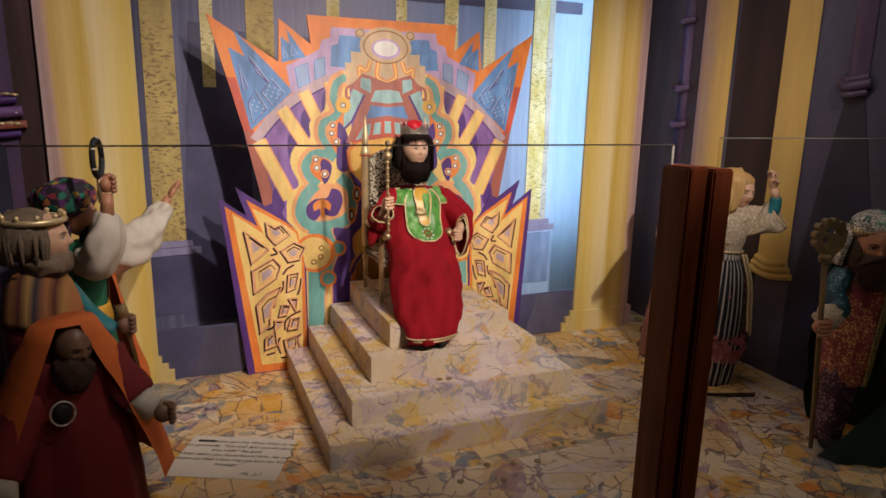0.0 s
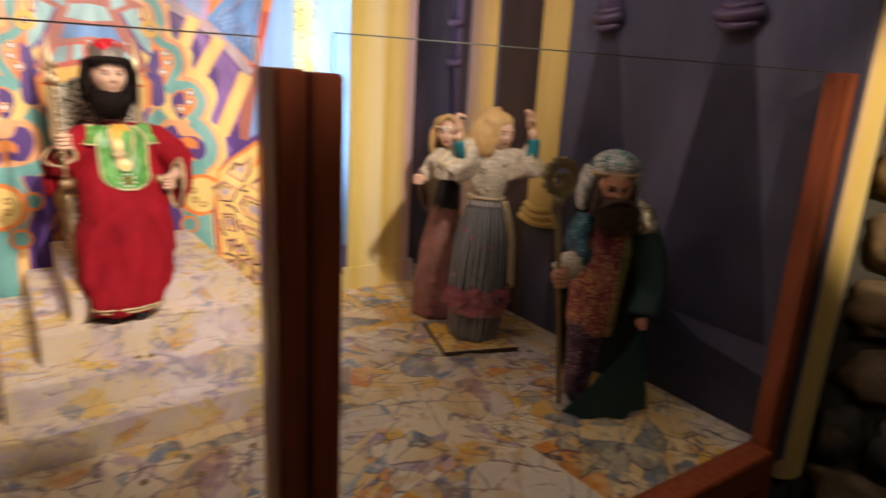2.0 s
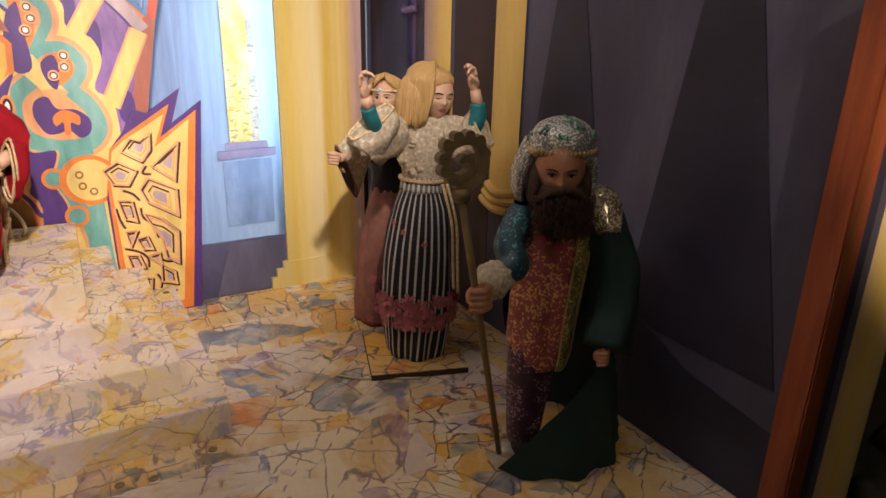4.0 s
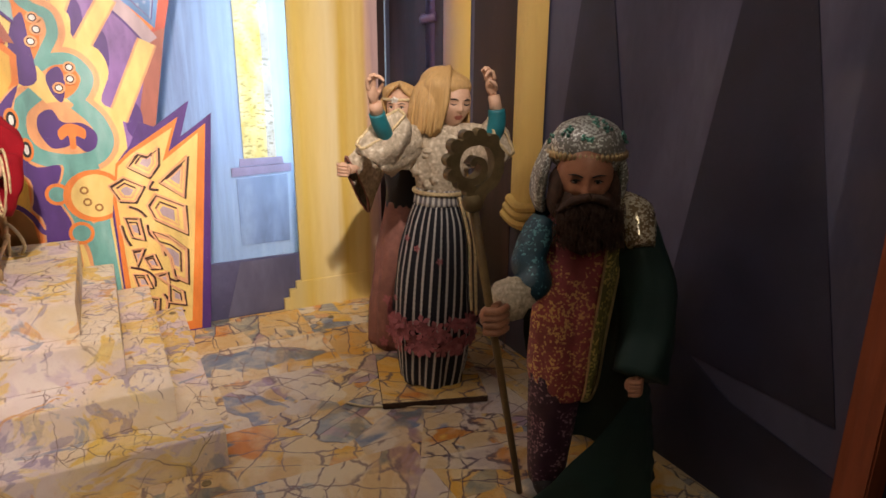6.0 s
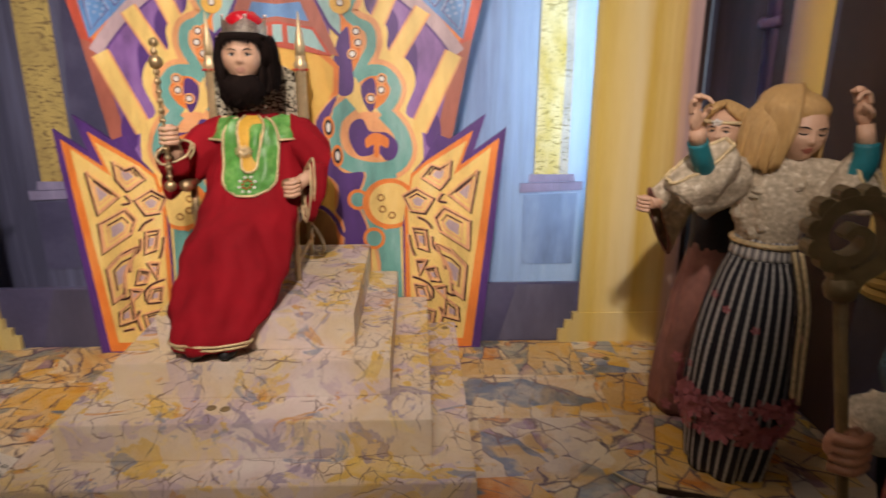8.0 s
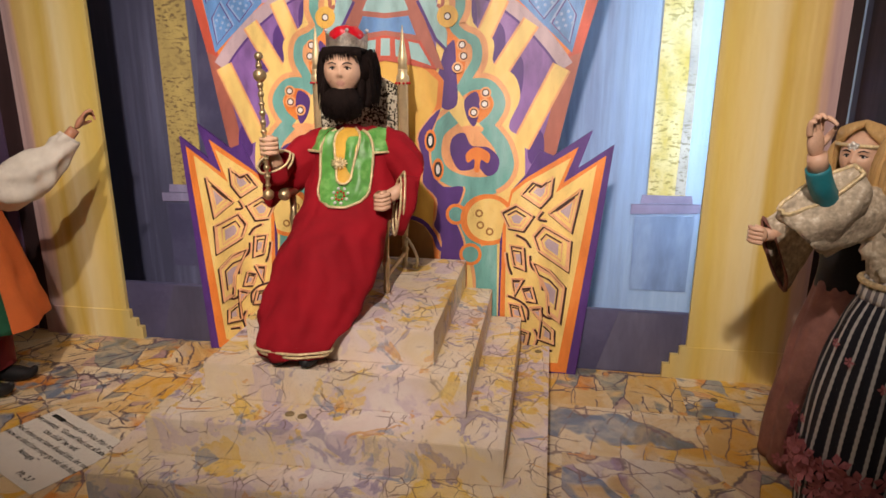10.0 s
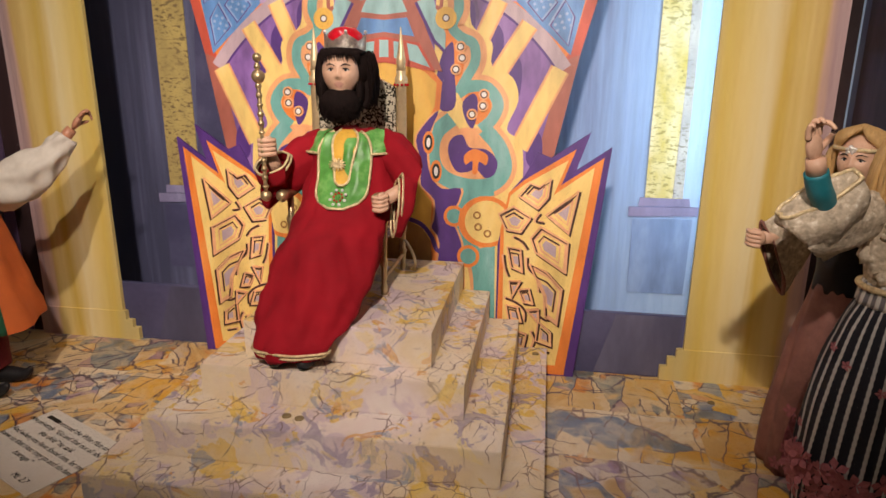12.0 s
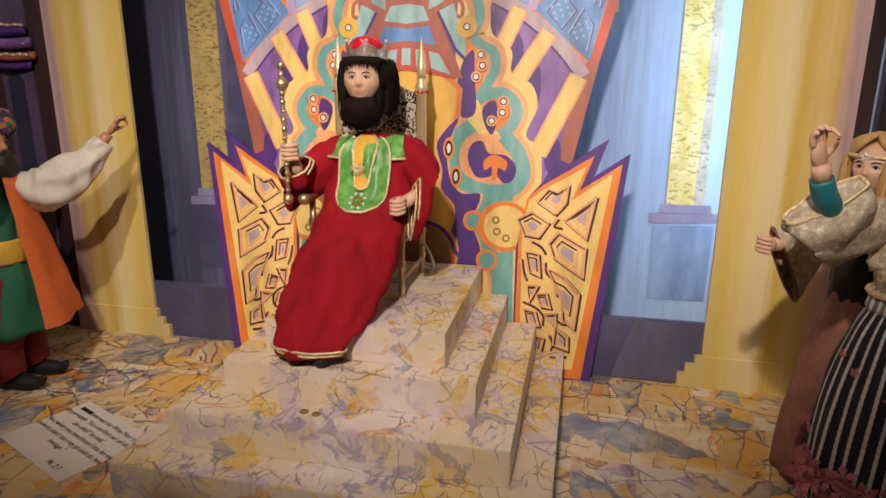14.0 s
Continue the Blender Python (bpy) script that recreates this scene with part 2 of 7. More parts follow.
def watercolour(name, busy):
    """White paper brushed with soft yellow, lilac and grey-blue washes and short broken brown pen lines."""
    m, t, p = nodes(name, 0.45)
    v = coords(t)
    base = noise_tex(t, v, 5, 4)
    col = ramp(t, base.outputs[0], [(0.3, (0.73, 0.65, 0.57)), (0.48, (0.71, 0.58, 0.39)), (0.62, (0.71, 0.6, 0.56)), (0.75, (0.75, 0.68, 0.62))])
    k = 1.0 if busy else 0.75
    for i, (c, sc, lo, amt) in enumerate((((0.55, 0.44, 0.52), 7, 0.53, 0.8), ((0.7, 0.47, 0.08), 6, 0.54, 0.95), ((0.27, 0.22, 0.34), 11, 0.6, 0.8), ((0.62, 0.3, 0.06), 12, 0.62, 0.85), ((0.24, 0.28, 0.38), 9, 0.62, 0.85), ((0.78, 0.62, 0.24), 15, 0.6, 0.7))):
        mp = t.nodes.new("ShaderNodeMapping")
        mp.inputs["Location"].default_value = (i * 3.7, i * 1.9, i * 2.3)
        t.links.new(v, mp.inputs[0])
        n = noise_tex(t, mp.outputs[0], sc, 4, 0.6, 0.9)
        f = ramp(t, n.outputs[0], [(lo, (0, 0, 0)), (lo + 0.025, (amt * k, amt * k, amt * k)), (lo + 0.12, (amt * k * 0.55,) * 3)])
        col = mixc(t, f, col, c)
    smear = noise_tex(t, v, 45, 4)
    col = mixc(t, 0.22, col, ramp(t, smear.outputs[0], [(0.3, (0.35, 0.35, 0.35)), (0.7, (0.65, 0.65, 0.65))]), "OVERLAY")
    warp = noise_tex(t, v, 14, 4)
    sets = ((6.5, 0.008, 0.5, 0.6), (13, 0.013, 0.53, -0.7)) + (((24, 0.03, 0.47, 0.3), (17, 0.02, 0.5, 1.2)) if busy else ())
    for j, (sc, wid, gate, turn) in enumerate(sets):
        mp = t.nodes.new("ShaderNodeMapping")
        mp.inputs["Rotation"].default_value = (0.4, 0.3, turn)
        mp.inputs["Scale"].default_value = (1.0, 0.55, 0.8)
        add = t.nodes.new("ShaderNodeMixRGB")
        add.blend_type = "ADD"
        add.inputs[0].default_value = 0.03
        t.links.new(v, mp.inputs[0])
        t.links.new(mp.outputs[0], add.inputs[1])
        t.links.new(warp.outputs["Color"], add.inputs[2])
        vo = t.nodes.new("ShaderNodeTexVoronoi")
        vo.feature = "DISTANCE_TO_EDGE"
        vo.inputs["Scale"].default_value = sc
        t.links.new(add.outputs[0], vo.inputs["Vector"])
        ln = ramp(t, vo.outputs["Distance"], [(wid * 0.3, (1, 1, 1)), (wid, (0, 0, 0))])
        gap = noise_tex(t, v, 5 + sc * 0.5, 2)
        keep = ramp(t, gap.outputs[0], [(gate, (0, 0, 0)), (gate + 0.1, (0.85, 0.85, 0.85))])
        col = mixc(t, mixc(t, 1.0, ln, keep, "MULTIPLY"), col, (0.17, 0.1, 0.09))
    t.links.new(col, p.inputs["Base Color"])
    bumped(t, p, smear.outputs[0], 0.05)
    return m


def streaks(name, stops, axis, lo, hi, rough=0.55, wob=0.05):
    """Vertical brush streaks of paint across a board from lo to hi along an axis (0 x, 1 y)."""
    m, t, p = nodes(name, rough)
    c = t.nodes.new("ShaderNodeTexCoord")
    sep = t.nodes.new("ShaderNodeSeparateXYZ")
    t.links.new(c.outputs["Object"], sep.inputs[0])
    mr = node(t, "ShaderNodeMapRange", From_Min=lo, From_Max=hi)
    t.links.new(sep.outputs[axis], mr.inputs[0])
    v = coords(t, 14, 14, 0.5)
    n = noise_tex(t, v, 3, 4)
    ad = node(t, "ShaderNodeMath")
    ad.operation = "MULTIPLY_ADD"
    t.links.new(n.outputs[0], ad.inputs[0])
    ad.inputs[1].default_value = wob * 4
    t.links.new(mr.outputs[0], ad.inputs[2])
    sb = node(t, "ShaderNodeMath")
    sb.operation = "SUBTRACT"
    t.links.new(ad.outputs[0], sb.inputs[0])
    sb.inputs[1].default_value = wob * 2
    col = ramp(t, sb.outputs[0], stops)
    fine = noise_tex(t, coords(t, 1, 1, 0.1), 120, 3)
    col = mixc(t, 0.2, col, ramp(t, fine.outputs[0], [(0.3, (0.35, 0.35, 0.35)), (0.7, (0.65, 0.65, 0.65))]), "OVERLAY")
    t.links.new(col, p.inputs["Base Color"])
    bumped(t, p, fine.outputs[0], 0.08)
    return m


def stripes(name, a, b, count, duty=0.5):
    """Lengthwise stripes round a skirt, with a woven dash."""
    m, t, p = nodes(name, 0.8)
    c = t.nodes.new("ShaderNodeTexCoord")
    sep = t.nodes.new("ShaderNodeSeparateXYZ")
    t.links.new(c.outputs["Object"], sep.inputs[0])
    at = t.nodes.new("ShaderNodeMath")
    at.operation = "ARCTAN2"
    t.links.new(sep.outputs[1], at.inputs[0])
    t.links.new(sep.outputs[0], at.inputs[1])
    mu = node(t, "ShaderNodeMath")
    mu.operation = "MULTIPLY"
    mu.inputs[1].default_value = count
    t.links.new(at.outputs[0], mu.inputs[0])
    si = t.nodes.new("ShaderNodeMath")
    si.operation = "SINE"
    t.links.new(mu.outputs[0], si.inputs[0])
    dash = node(t, "ShaderNodeMath")
    dash.operation = "MULTIPLY"
    dash.inputs[1].default_value = 520
    t.links.new(sep.outputs[2], dash.inputs[0])
    sd = t.nodes.new("ShaderNodeMath")
    sd.operation = "SINE"
    t.links.new(dash.outputs[0], sd.inputs[0])
    ma = node(t, "ShaderNodeMath")
    ma.operation = "MULTIPLY_ADD"
    ma.inputs[1].default_value = 0.09
    t.links.new(sd.outputs[0], ma.inputs[0])
    t.links.new(si.outputs[0], ma.inputs[2])
    k = 0.5 + duty * 0.2
    mr = node(t, "ShaderNodeMapRange", From_Min=-1.0, From_Max=1.0)
    t.links.new(ma.outputs[0], mr.inputs[0])
    col = ramp(t, mr.outputs[0], [(k - 0.07, a), (k + 0.1, b)])
    t.links.new(col, p.inputs["Base Color"])
    bumped(t, p, ma.outputs[0], 0.3)
    return m


ORANGE, RED_EDGE = (0.82, 0.24, 0.04), (0.55, 0.09, 0.04)
m_orange = paint("paint_orange", ORANGE, (0.85, 0.33, 0.08))
m_yellow = paint("paint_yellow", (0.86, 0.62, 0.2), (0.9, 0.72, 0.3))
m_gold_flat = paint("paint_gold", (0.8, 0.47, 0.08), (0.84, 0.55, 0.13))
m_purple = paint("paint_purple", (0.085, 0.03, 0.2), (0.12, 0.045, 0.26))
m_violet = paint("paint_violet", (0.26, 0.13, 0.4), (0.36, 0.21, 0.5), 0.3)
m_lilac = paint("paint_lilac", (0.52, 0.37, 0.6))
m_mauve = paint("paint_mauve", (0.5, 0.38, 0.42))
m_blue = paint("paint_blue", (0.13, 0.3, 0.62), (0.2, 0.4, 0.7), 0.25)
m_bluepale = paint("paint_pale_blue", (0.3, 0.42, 0.66))
m_teal = paint("paint_teal", (0.16, 0.42, 0.38), (0.3, 0.52, 0.5), 0.2)
m_teallight = paint("paint_light_teal", (0.35, 0.58, 0.58), (0.5, 0.68, 0.66), 0.25)
m_redpaint = paint("paint_red", (0.55, 0.09, 0.05))
m_brownpaint = paint("paint_brown", (0.34, 0.16, 0.04))
m_rust = paint("paint_rust", (0.42, 0.13, 0.09))
m_salmon = paint("paint_salmon", (0.8, 0.42, 0.22))
m_peach = paint("paint_peach", (0.84, 0.4, 0.17), (0.88, 0.5, 0.25), 0.2)
m_plinth = plain("backdrop_deep_blue", (0.21, 0.31, 0.54), 0.6, 0, 0.35, 9, 0.06, 90, (0.32, 0.45, 0.68), (1, 1, 0.3))
m_line = paint("paint_dark_brown", (0.06, 0.022, 0.014))
m_white = paint("paint_white", (0.78, 0.76, 0.72))
m_stonepaint = paint("paint_sand", (0.62, 0.45, 0.26))
m_black = plain("black", (0.012, 0.011, 0.012), 0.6)
m_navy = plain("navy_wall", (0.088, 0.089, 0.153), 0.5, 0, 0.55, 2.5, 0.06, 90, (0.19, 0.185, 0.28), (1, 1, 0.3))
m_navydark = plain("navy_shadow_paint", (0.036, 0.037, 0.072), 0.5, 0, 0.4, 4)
m_band = plain("slate_blue_band", (0.075, 0.075, 0.155), 0.5, 0, 0.35, 4, 0.06, 90, (0.12, 0.12, 0.22))
m_backblue = streaks("backdrop_blue", [(0, (0.065, 0.07, 0.13)), (0.12, (0.13, 0.14, 0.25)), (0.4, (0.3, 0.3, 0.42)), (0.7, (0.2, 0.27, 0.46)), (0.85, (0.3, 0.44, 0.7)), (1, (0.4, 0.55, 0.78))], 0, -0.95, 0.95, 0.6, 0.08)
m_darkcurtain = plain("dark_plum_paint", (0.045, 0.022, 0.024), 0.6, 0, 0.6, 7, 0.05, 90, (0.11, 0.06, 0.065), (1, 1, 0.15))
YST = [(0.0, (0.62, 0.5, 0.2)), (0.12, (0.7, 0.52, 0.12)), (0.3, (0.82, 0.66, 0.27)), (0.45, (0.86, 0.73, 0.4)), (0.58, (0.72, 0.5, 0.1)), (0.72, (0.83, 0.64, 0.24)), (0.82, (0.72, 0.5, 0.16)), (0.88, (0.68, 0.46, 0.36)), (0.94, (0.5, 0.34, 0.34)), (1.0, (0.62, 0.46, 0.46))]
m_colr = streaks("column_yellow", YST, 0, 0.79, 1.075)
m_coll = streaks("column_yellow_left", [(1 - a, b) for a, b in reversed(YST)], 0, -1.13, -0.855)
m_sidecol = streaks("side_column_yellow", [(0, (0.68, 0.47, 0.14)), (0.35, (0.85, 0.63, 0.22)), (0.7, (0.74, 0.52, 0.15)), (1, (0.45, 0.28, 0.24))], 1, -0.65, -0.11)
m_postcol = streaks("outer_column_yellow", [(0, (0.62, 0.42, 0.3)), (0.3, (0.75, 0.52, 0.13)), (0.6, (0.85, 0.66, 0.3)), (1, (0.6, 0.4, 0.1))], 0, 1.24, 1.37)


def dashed(name, c, c2, dark):
    """Yellow paint with short dark brush dashes like rows of carving."""
    m, t, p = nodes(name, 0.6)
    a = noise_tex(t, coords(t, 1, 1, 0.5), 20, 4)
    b = noise_tex(t, coords(t, 1, 1, 2.2), 48, 3, 0.6)
    e = noise_tex(t, coords(t), 7, 2)
    col = ramp(t, a.outputs[0], [(0.3, c), (0.7, c2)])
    k = mixc(t, 1.0, ramp(t, b.outputs[0], [(0.54, (0, 0, 0)), (0.6, (1, 1, 1))]), ramp(t, e.outputs[0], [(0.35, (0.15, 0.15, 0.15)), (0.6, (0.8, 0.8, 0.8))]), "MULTIPLY")
    t.links.new(mixc(t, k, col, dark), p.inputs["Base Color"])
    bumped(t, p, b.outputs[0], 0.15)
    return m


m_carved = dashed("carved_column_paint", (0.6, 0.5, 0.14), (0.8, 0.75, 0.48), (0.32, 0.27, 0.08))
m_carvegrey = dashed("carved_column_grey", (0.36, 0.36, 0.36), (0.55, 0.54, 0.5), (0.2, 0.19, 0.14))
# shaded copy of the carved paint, for columns on the unlit left
m_carveshade = dashed("carved_column_shaded", (0.42, 0.32, 0.12), (0.6, 0.47, 0.16), (0.14, 0.09, 0.05))


def patchwork(name, stops, scale):
    m, t, p = nodes(name, 0.7)
    vo = node(t, "ShaderNodeTexVoronoi", Scale=scale)
    t.links.new(coords(t), vo.inputs["Vector"])
    sep = t.nodes.new("ShaderNodeSeparateColor")
    t.links.new(vo.outputs["Color"], sep.inputs[0])
    t.links.new(ramp(t, sep.outputs[0], stops, "CONSTANT"), p.inputs["Base Color"])
    bumped(t, p, vo.outputs["Distance"], 0.4)
    return m


m_ledge = paint("paint_ledge", (0.3, 0.28, 0.47), (0.45, 0.42, 0.6))
m_pillar = plain("purple_pillar", (0.13, 0.085, 0.17), 0.35, 0, 0.3, 8, 0.05, 90, (0.24, 0.16, 0.3), (1, 1, 0.2))
m_floor = marble("marble_floor_paper", False, 0.95, 12.0)
m_sheet = shards("marble_sheet_paper", False)
m_sheetpale = shards("pale_marble_sheet_paper", True)
m_step = watercolour("marble_riser_paper", False)
m_tread = watercolour("marble_tread_paper", True)
m_wood = plain("mahogany", (0.3, 0.068, 0.024), 0.45, 0, 0.35, 10, 0.1, 120, (0.36, 0.088, 0.032), (6, 6, 0.6))
m_gold = plain("gold_metal", (0.78, 0.62, 0.36), 0.4, 0.55, 0.15, 40)
m_brass = plain("brass", (0.6, 0.45, 0.25), 0.4, 0.8, 0.3, 30)
m_silver = plain("silver_metal", (0.82, 0.8, 0.76), 0.4, 0.65, 0.2, 60, 0.4, 140)
m_crown = plain("crown_silver", (0.78, 0.72, 0.62), 0.3, 0.7, 0.35, 130, 1.0, 150)
m_skin = plain("doll_skin", (0.66, 0.41, 0.275), 0.5, 0, 0.08, 30, 0.04, 200)
m_lip = plain("doll_lip", (0.55, 0.29, 0.22), 0.45, 0, 0.1, 30, 0.04, 200)
m_skinred = plain("doll_skin_ruddy", (0.46, 0.21, 0.12), 0.38, 0, 0.15, 30, 0.04, 200)
m_skindark = plain("doll_skin_dark", (0.2, 0.11, 0.07), 0.45, 0, 0.15, 30, 0.04, 200)
m_hair = plain("black_fur", (0.011, 0.006, 0.005), 0.8, 0, 0.4, 90, 0.8, 320)
m_hair.node_tree.nodes["Principled BSDF"].inputs["Specular IOR Level"].default_value = 0.12
m_hairbrown = plain("brown_fur", (0.06, 0.028, 0.015), 0.85, 0, 0.4, 90, 1.0, 320)
m_blond = plain("blond_hair", (0.6, 0.37, 0.14), 0.42, 0, 0.2, 60, 0.8, 240, (0.74, 0.52, 0.25), (6, 6, 0.4))
m_greyhair = plain("grey_hair", (0.17, 0.125, 0.085), 0.7, 0, 0.3, 60, 0.8, 240)
m_redcloth = plain("red_velour", (0.29, 0.006, 0.014), 0.85, 0, 0.2, 12, 0.25, 420)
m_redcloth.node_tree.nodes["Principled BSDF"].inputs["Specular IOR Level"].default_value = 0.2
m_plumglit = glitter("plum_glitter_cloth", (0.06, 0.02, 0.045), (0.4, 0.25, 0.3), 0.5, 260, 0.42)
m_darkred = plain("dark_red_cloth", (0.17, 0.01, 0.012), 0.8, 0, 0.2, 10, 0.3, 300)
m_orangecloth = plain("orange_cloth", (0.66, 0.15, 0.03), 0.75, 0, 0.15, 12, 0.3, 300)
m_greensatin = plain("green_satin", (0.1, 0.33, 0.06), 0.42, 0, 0.45, 26, 1.0, 34, (0.28, 0.55, 0.17))
m_goldsatin = plain("gold_satin", (0.72, 0.42, 0.06), 0.35, 0, 0.2, 30)
m_braid = plain("gold_braid", (0.76, 0.6, 0.34), 0.45, 0.35, 0.35, 160, 0.8, 300)
m_greencloth = plain("bottle_green_cloth", (0.004, 0.026, 0.022), 0.75, 0, 0.25, 9, 0.2, 300)
m_green = plain("green_felt", (0.02, 0.14, 0.07), 0.85, 0, 0.15, 14, 0.3, 300)
m_tealcloth = plain("teal_cloth", (0.02, 0.2, 0.24), 0.5, 0, 0.25, 20, 0.3, 200)
m_lace = plain("cream_lace", (0.6, 0.5, 0.36), 0.75, 0, 0.42, 120, 1.0, 200, (0.9, 0.83, 0.69))
m_whitecloth = plain("white_cotton", (0.6, 0.55, 0.47), 0.8, 0, 0.12, 16, 0.3, 200)
m_pinkcloth = plain("dusty_pink_cloth", (0.3, 0.13, 0.1), 0.7, 0, 0.3, 26, 0.2, 200)
m_petal = plain("pink_petal", (0.5, 0.16, 0.18), 0.6, 0, 0.3, 50, 0.2, 200, (0.62, 0.27, 0.28))
m_striped = stripes("striped_cotton", (0.012, 0.012, 0.02), (0.6, 0.58, 0.55), 28, 1.45)
m_pleat = stripes("white_waistband", (0.18, 0.17, 0.18), (0.66, 0.63, 0.58), 26, 0.0)
m_sequin = glitter("gold_sequins", (0.2, 0.14, 0.07), (0.95, 0.85, 0.62), 0.2, 300, 0.24)
m_silverglit = glitter("silver_lame", (0.32, 0.31, 0.27), (0.85, 0.87, 0.82), 0.45, 330, 0.3)
m_emerald = glitter("green_glitter", (0.08, 0.22, 0.17), (0.25, 0.6, 0.48), 0.45, 300, 0.3)
m_pinkglit = glitter("pink_gold_brocade", (0.34, 0.07, 0.075), (0.75, 0.5, 0.2), 0.4, 260, 0.38)
m_tealglit = glitter("teal_glitter", (0.012, 0.06, 0.09), (0.12, 0.3, 0.34), 0.45, 260, 0.44)
m_oliveglit = glitter("olive_gold_brocade", (0.17, 0.15, 0.04), (0.7, 0.58, 0.2), 0.4, 240, 0.36)
m_throneback = glitter("black_silver_fabric", (0.03, 0.025, 0.016), (0.95, 0.87, 0.66), 0.25, 240, 0.22)
m_floral = patchwork("floral_turban_cloth", [(0, (0.02, 0.015, 0.03)), (0.35, (0.12, 0.03, 0.14)), (0.5, (0.02, 0.18, 0.12)), (0.62, (0.02, 0.015, 0.03)), (0.78, (0.4, 0.14, 0.04)), (0.88, (0.45, 0.28, 0.05)), (0.95, (0.3, 0.04, 0.06))], 75)
m_woven = streaks("woven_stripes", [(0, (0.42, 0.12, 0.05)), (0.16, (0.372, 0.192, 0.060)), (0.24, (0.072, 0.018, 0.012)), (0.32, (0.300, 0.120, 0.036)), (0.44, (0.018, 0.018, 0.036)), (0.52, (0.372, 0.216, 0.072)), (0.62, (0.084, 0.018, 0.018)), (0.74, (0.330, 0.144, 0.048)), (0.86, (0.048, 0.018, 0.024)), (1, (0.5, 0.22, 0.08))], 1, -0.085, 0.085, 0.85, 0.008)
m_ruby = plain("ruby_red", (0.5, 0.01, 0.02), 0.15)
m_paper = plain("white_paper", (0.72, 0.69, 0.62), 0.7, 0, 0.05, 8, 0.03, 200)
m_ink = plain("black_ink", (0.02, 0.02, 0.02), 0.6)
m_cream_cord = plain("cream_cord", (0.6, 0.5, 0.32), 0.7)
m_plaster = plain("dark_plaster", (0.06, 0.05, 0.042), 0.85, 0, 0.3, 4, 0.4, 60)
m_mortar = plain("grey_mortar", (0.075, 0.068, 0.055), 0.9, 0, 0.3, 12, 0.6, 90)
m_rock = plain("field_stone", (0.2, 0.13, 0.07), 0.8, 0, 0.6, 16, 0.8, 70, (0.3, 0.2, 0.11))
m_rockdark = plain("dark_field_stone", (0.06, 0.055, 0.045), 0.7, 0, 0.6, 16, 0.8, 70, (0.2, 0.13, 0.08))
m_staff = plain("staff_wood", (0.2, 0.13, 0.05), 0.5, 0, 0.2, 20)
m_staffhead = plain("painted_bronze", (0.26, 0.19, 0.09), 0.5, 0.2, 0.3, 40, 0.4, 120)

m_glass, _t, _p = nodes("clear_glass", 0.02)
_p.inputs["Transmission Weight"].default_value = 1.0
_p.inputs["IOR"].default_value = 1.08
_p.inputs["Base Color"].default_value = (0.97, 0.98, 0.97, 1)
m_glassedge = plain("glass_edge", (0.16, 0.17, 0.14), 0.25)

# ---- building helpers ----


def part(name, bm, material, parent=None, label="", smooth=False):
    me = bpy.data.meshes.new(name)
    bmesh.ops.recalc_face_normals(bm, faces=bm.faces)
    if smooth:
        for f in bm.faces:
            f.smooth = True
    bm.to_mesh(me)
    bm.free()
    mats = material if isinstance(material, (list, tuple)) else [material]
    for m in mats:
        me.materials.append(m)
    ob = new(name, me)
    if parent:
        ob.parent = parent
    if label:
        ob["label"] = label
    return ob


def thing(name, label, category, group="", at=(0, 0, 0), turn=0.0):
    ob = new(name)
    ob.matrix_world = pose(*at, 0, 0, turn)
    return tagged(ob, label, category, group)


def smoothed(pts, n=6, closed=False):
    """A Catmull-Rom line through the points."""
    p = [Vector(q) for q in pts]
    k = len(p)
    out = []
    for i in range(k if closed else k - 1):
        if closed:
            a, b, c, d = p[i - 1], p[i], p[(i + 1) % k], p[(i + 2) % k]
        else:
            a, b, c, d = p[max(i - 1, 0)], p[i], p[i + 1], p[min(i + 2, k - 1)]
        for j in range(n):
            s = j / n
            out.append(0.5 * (2 * b + (c - a) * s + (2 * a - 5 * b + 4 * c - d) * s * s + (3 * b - a - 3 * c + d) * s ** 3))
    if not closed:
        out.append(p[-1])
    return out


def box(bm, x0, x1, y0, y1, z0, z1, bevel=0.0, mi=0):
    vs = [bm.verts.new((x, y, z)) for z in (z0, z1) for y in (y0, y1) for x in (x0, x1)]
    fs = [bm.faces.new([vs[i] for i in q]) for q in ((0, 2, 3, 1), (4, 5, 7, 6), (0, 1, 5, 4), (2, 6, 7, 3), (0, 4, 6, 2), (1, 3, 7, 5))]
    for f in fs:
        f.material_index = mi
    if bevel:
        es = list({e for f in fs for e in f.edges})
        r = bmesh.ops.bevel(bm, geom=es, offset=bevel, segments=2, affect="EDGES")
        for f in r["faces"]:
            f.material_index = mi


def boxed(name, x0, x1, y0, y1, z0, z1, m, parent=None, bevel=0.0, label=""):
    bm = bmesh.new()
    box(bm, x0, x1, y0, y1, z0, z1, bevel)
    return part(name, bm, m, parent, label)


def plate(bm, outline, put, d0, d1, mi=0):
    """A flat piece with the given outline, from depth d0 to d1 in front of the plane of put(u, v, d)."""
    n = len(outline)
    fr = [bm.verts.new(put(p[0], p[1], d1)) for p in outline]
    bk = [bm.verts.new(put(p[0], p[1], d0)) for p in outline]
    f = bm.faces.new(fr)
    f.material_index = mi
    for i in range(n):
        g = bm.faces.new((fr[i], fr[(i + 1) % n], bk[(i + 1) % n], bk[i]))
        g.material_index = mi
    f.normal_update()
    bmesh.ops.triangulate(bm, faces=[f])


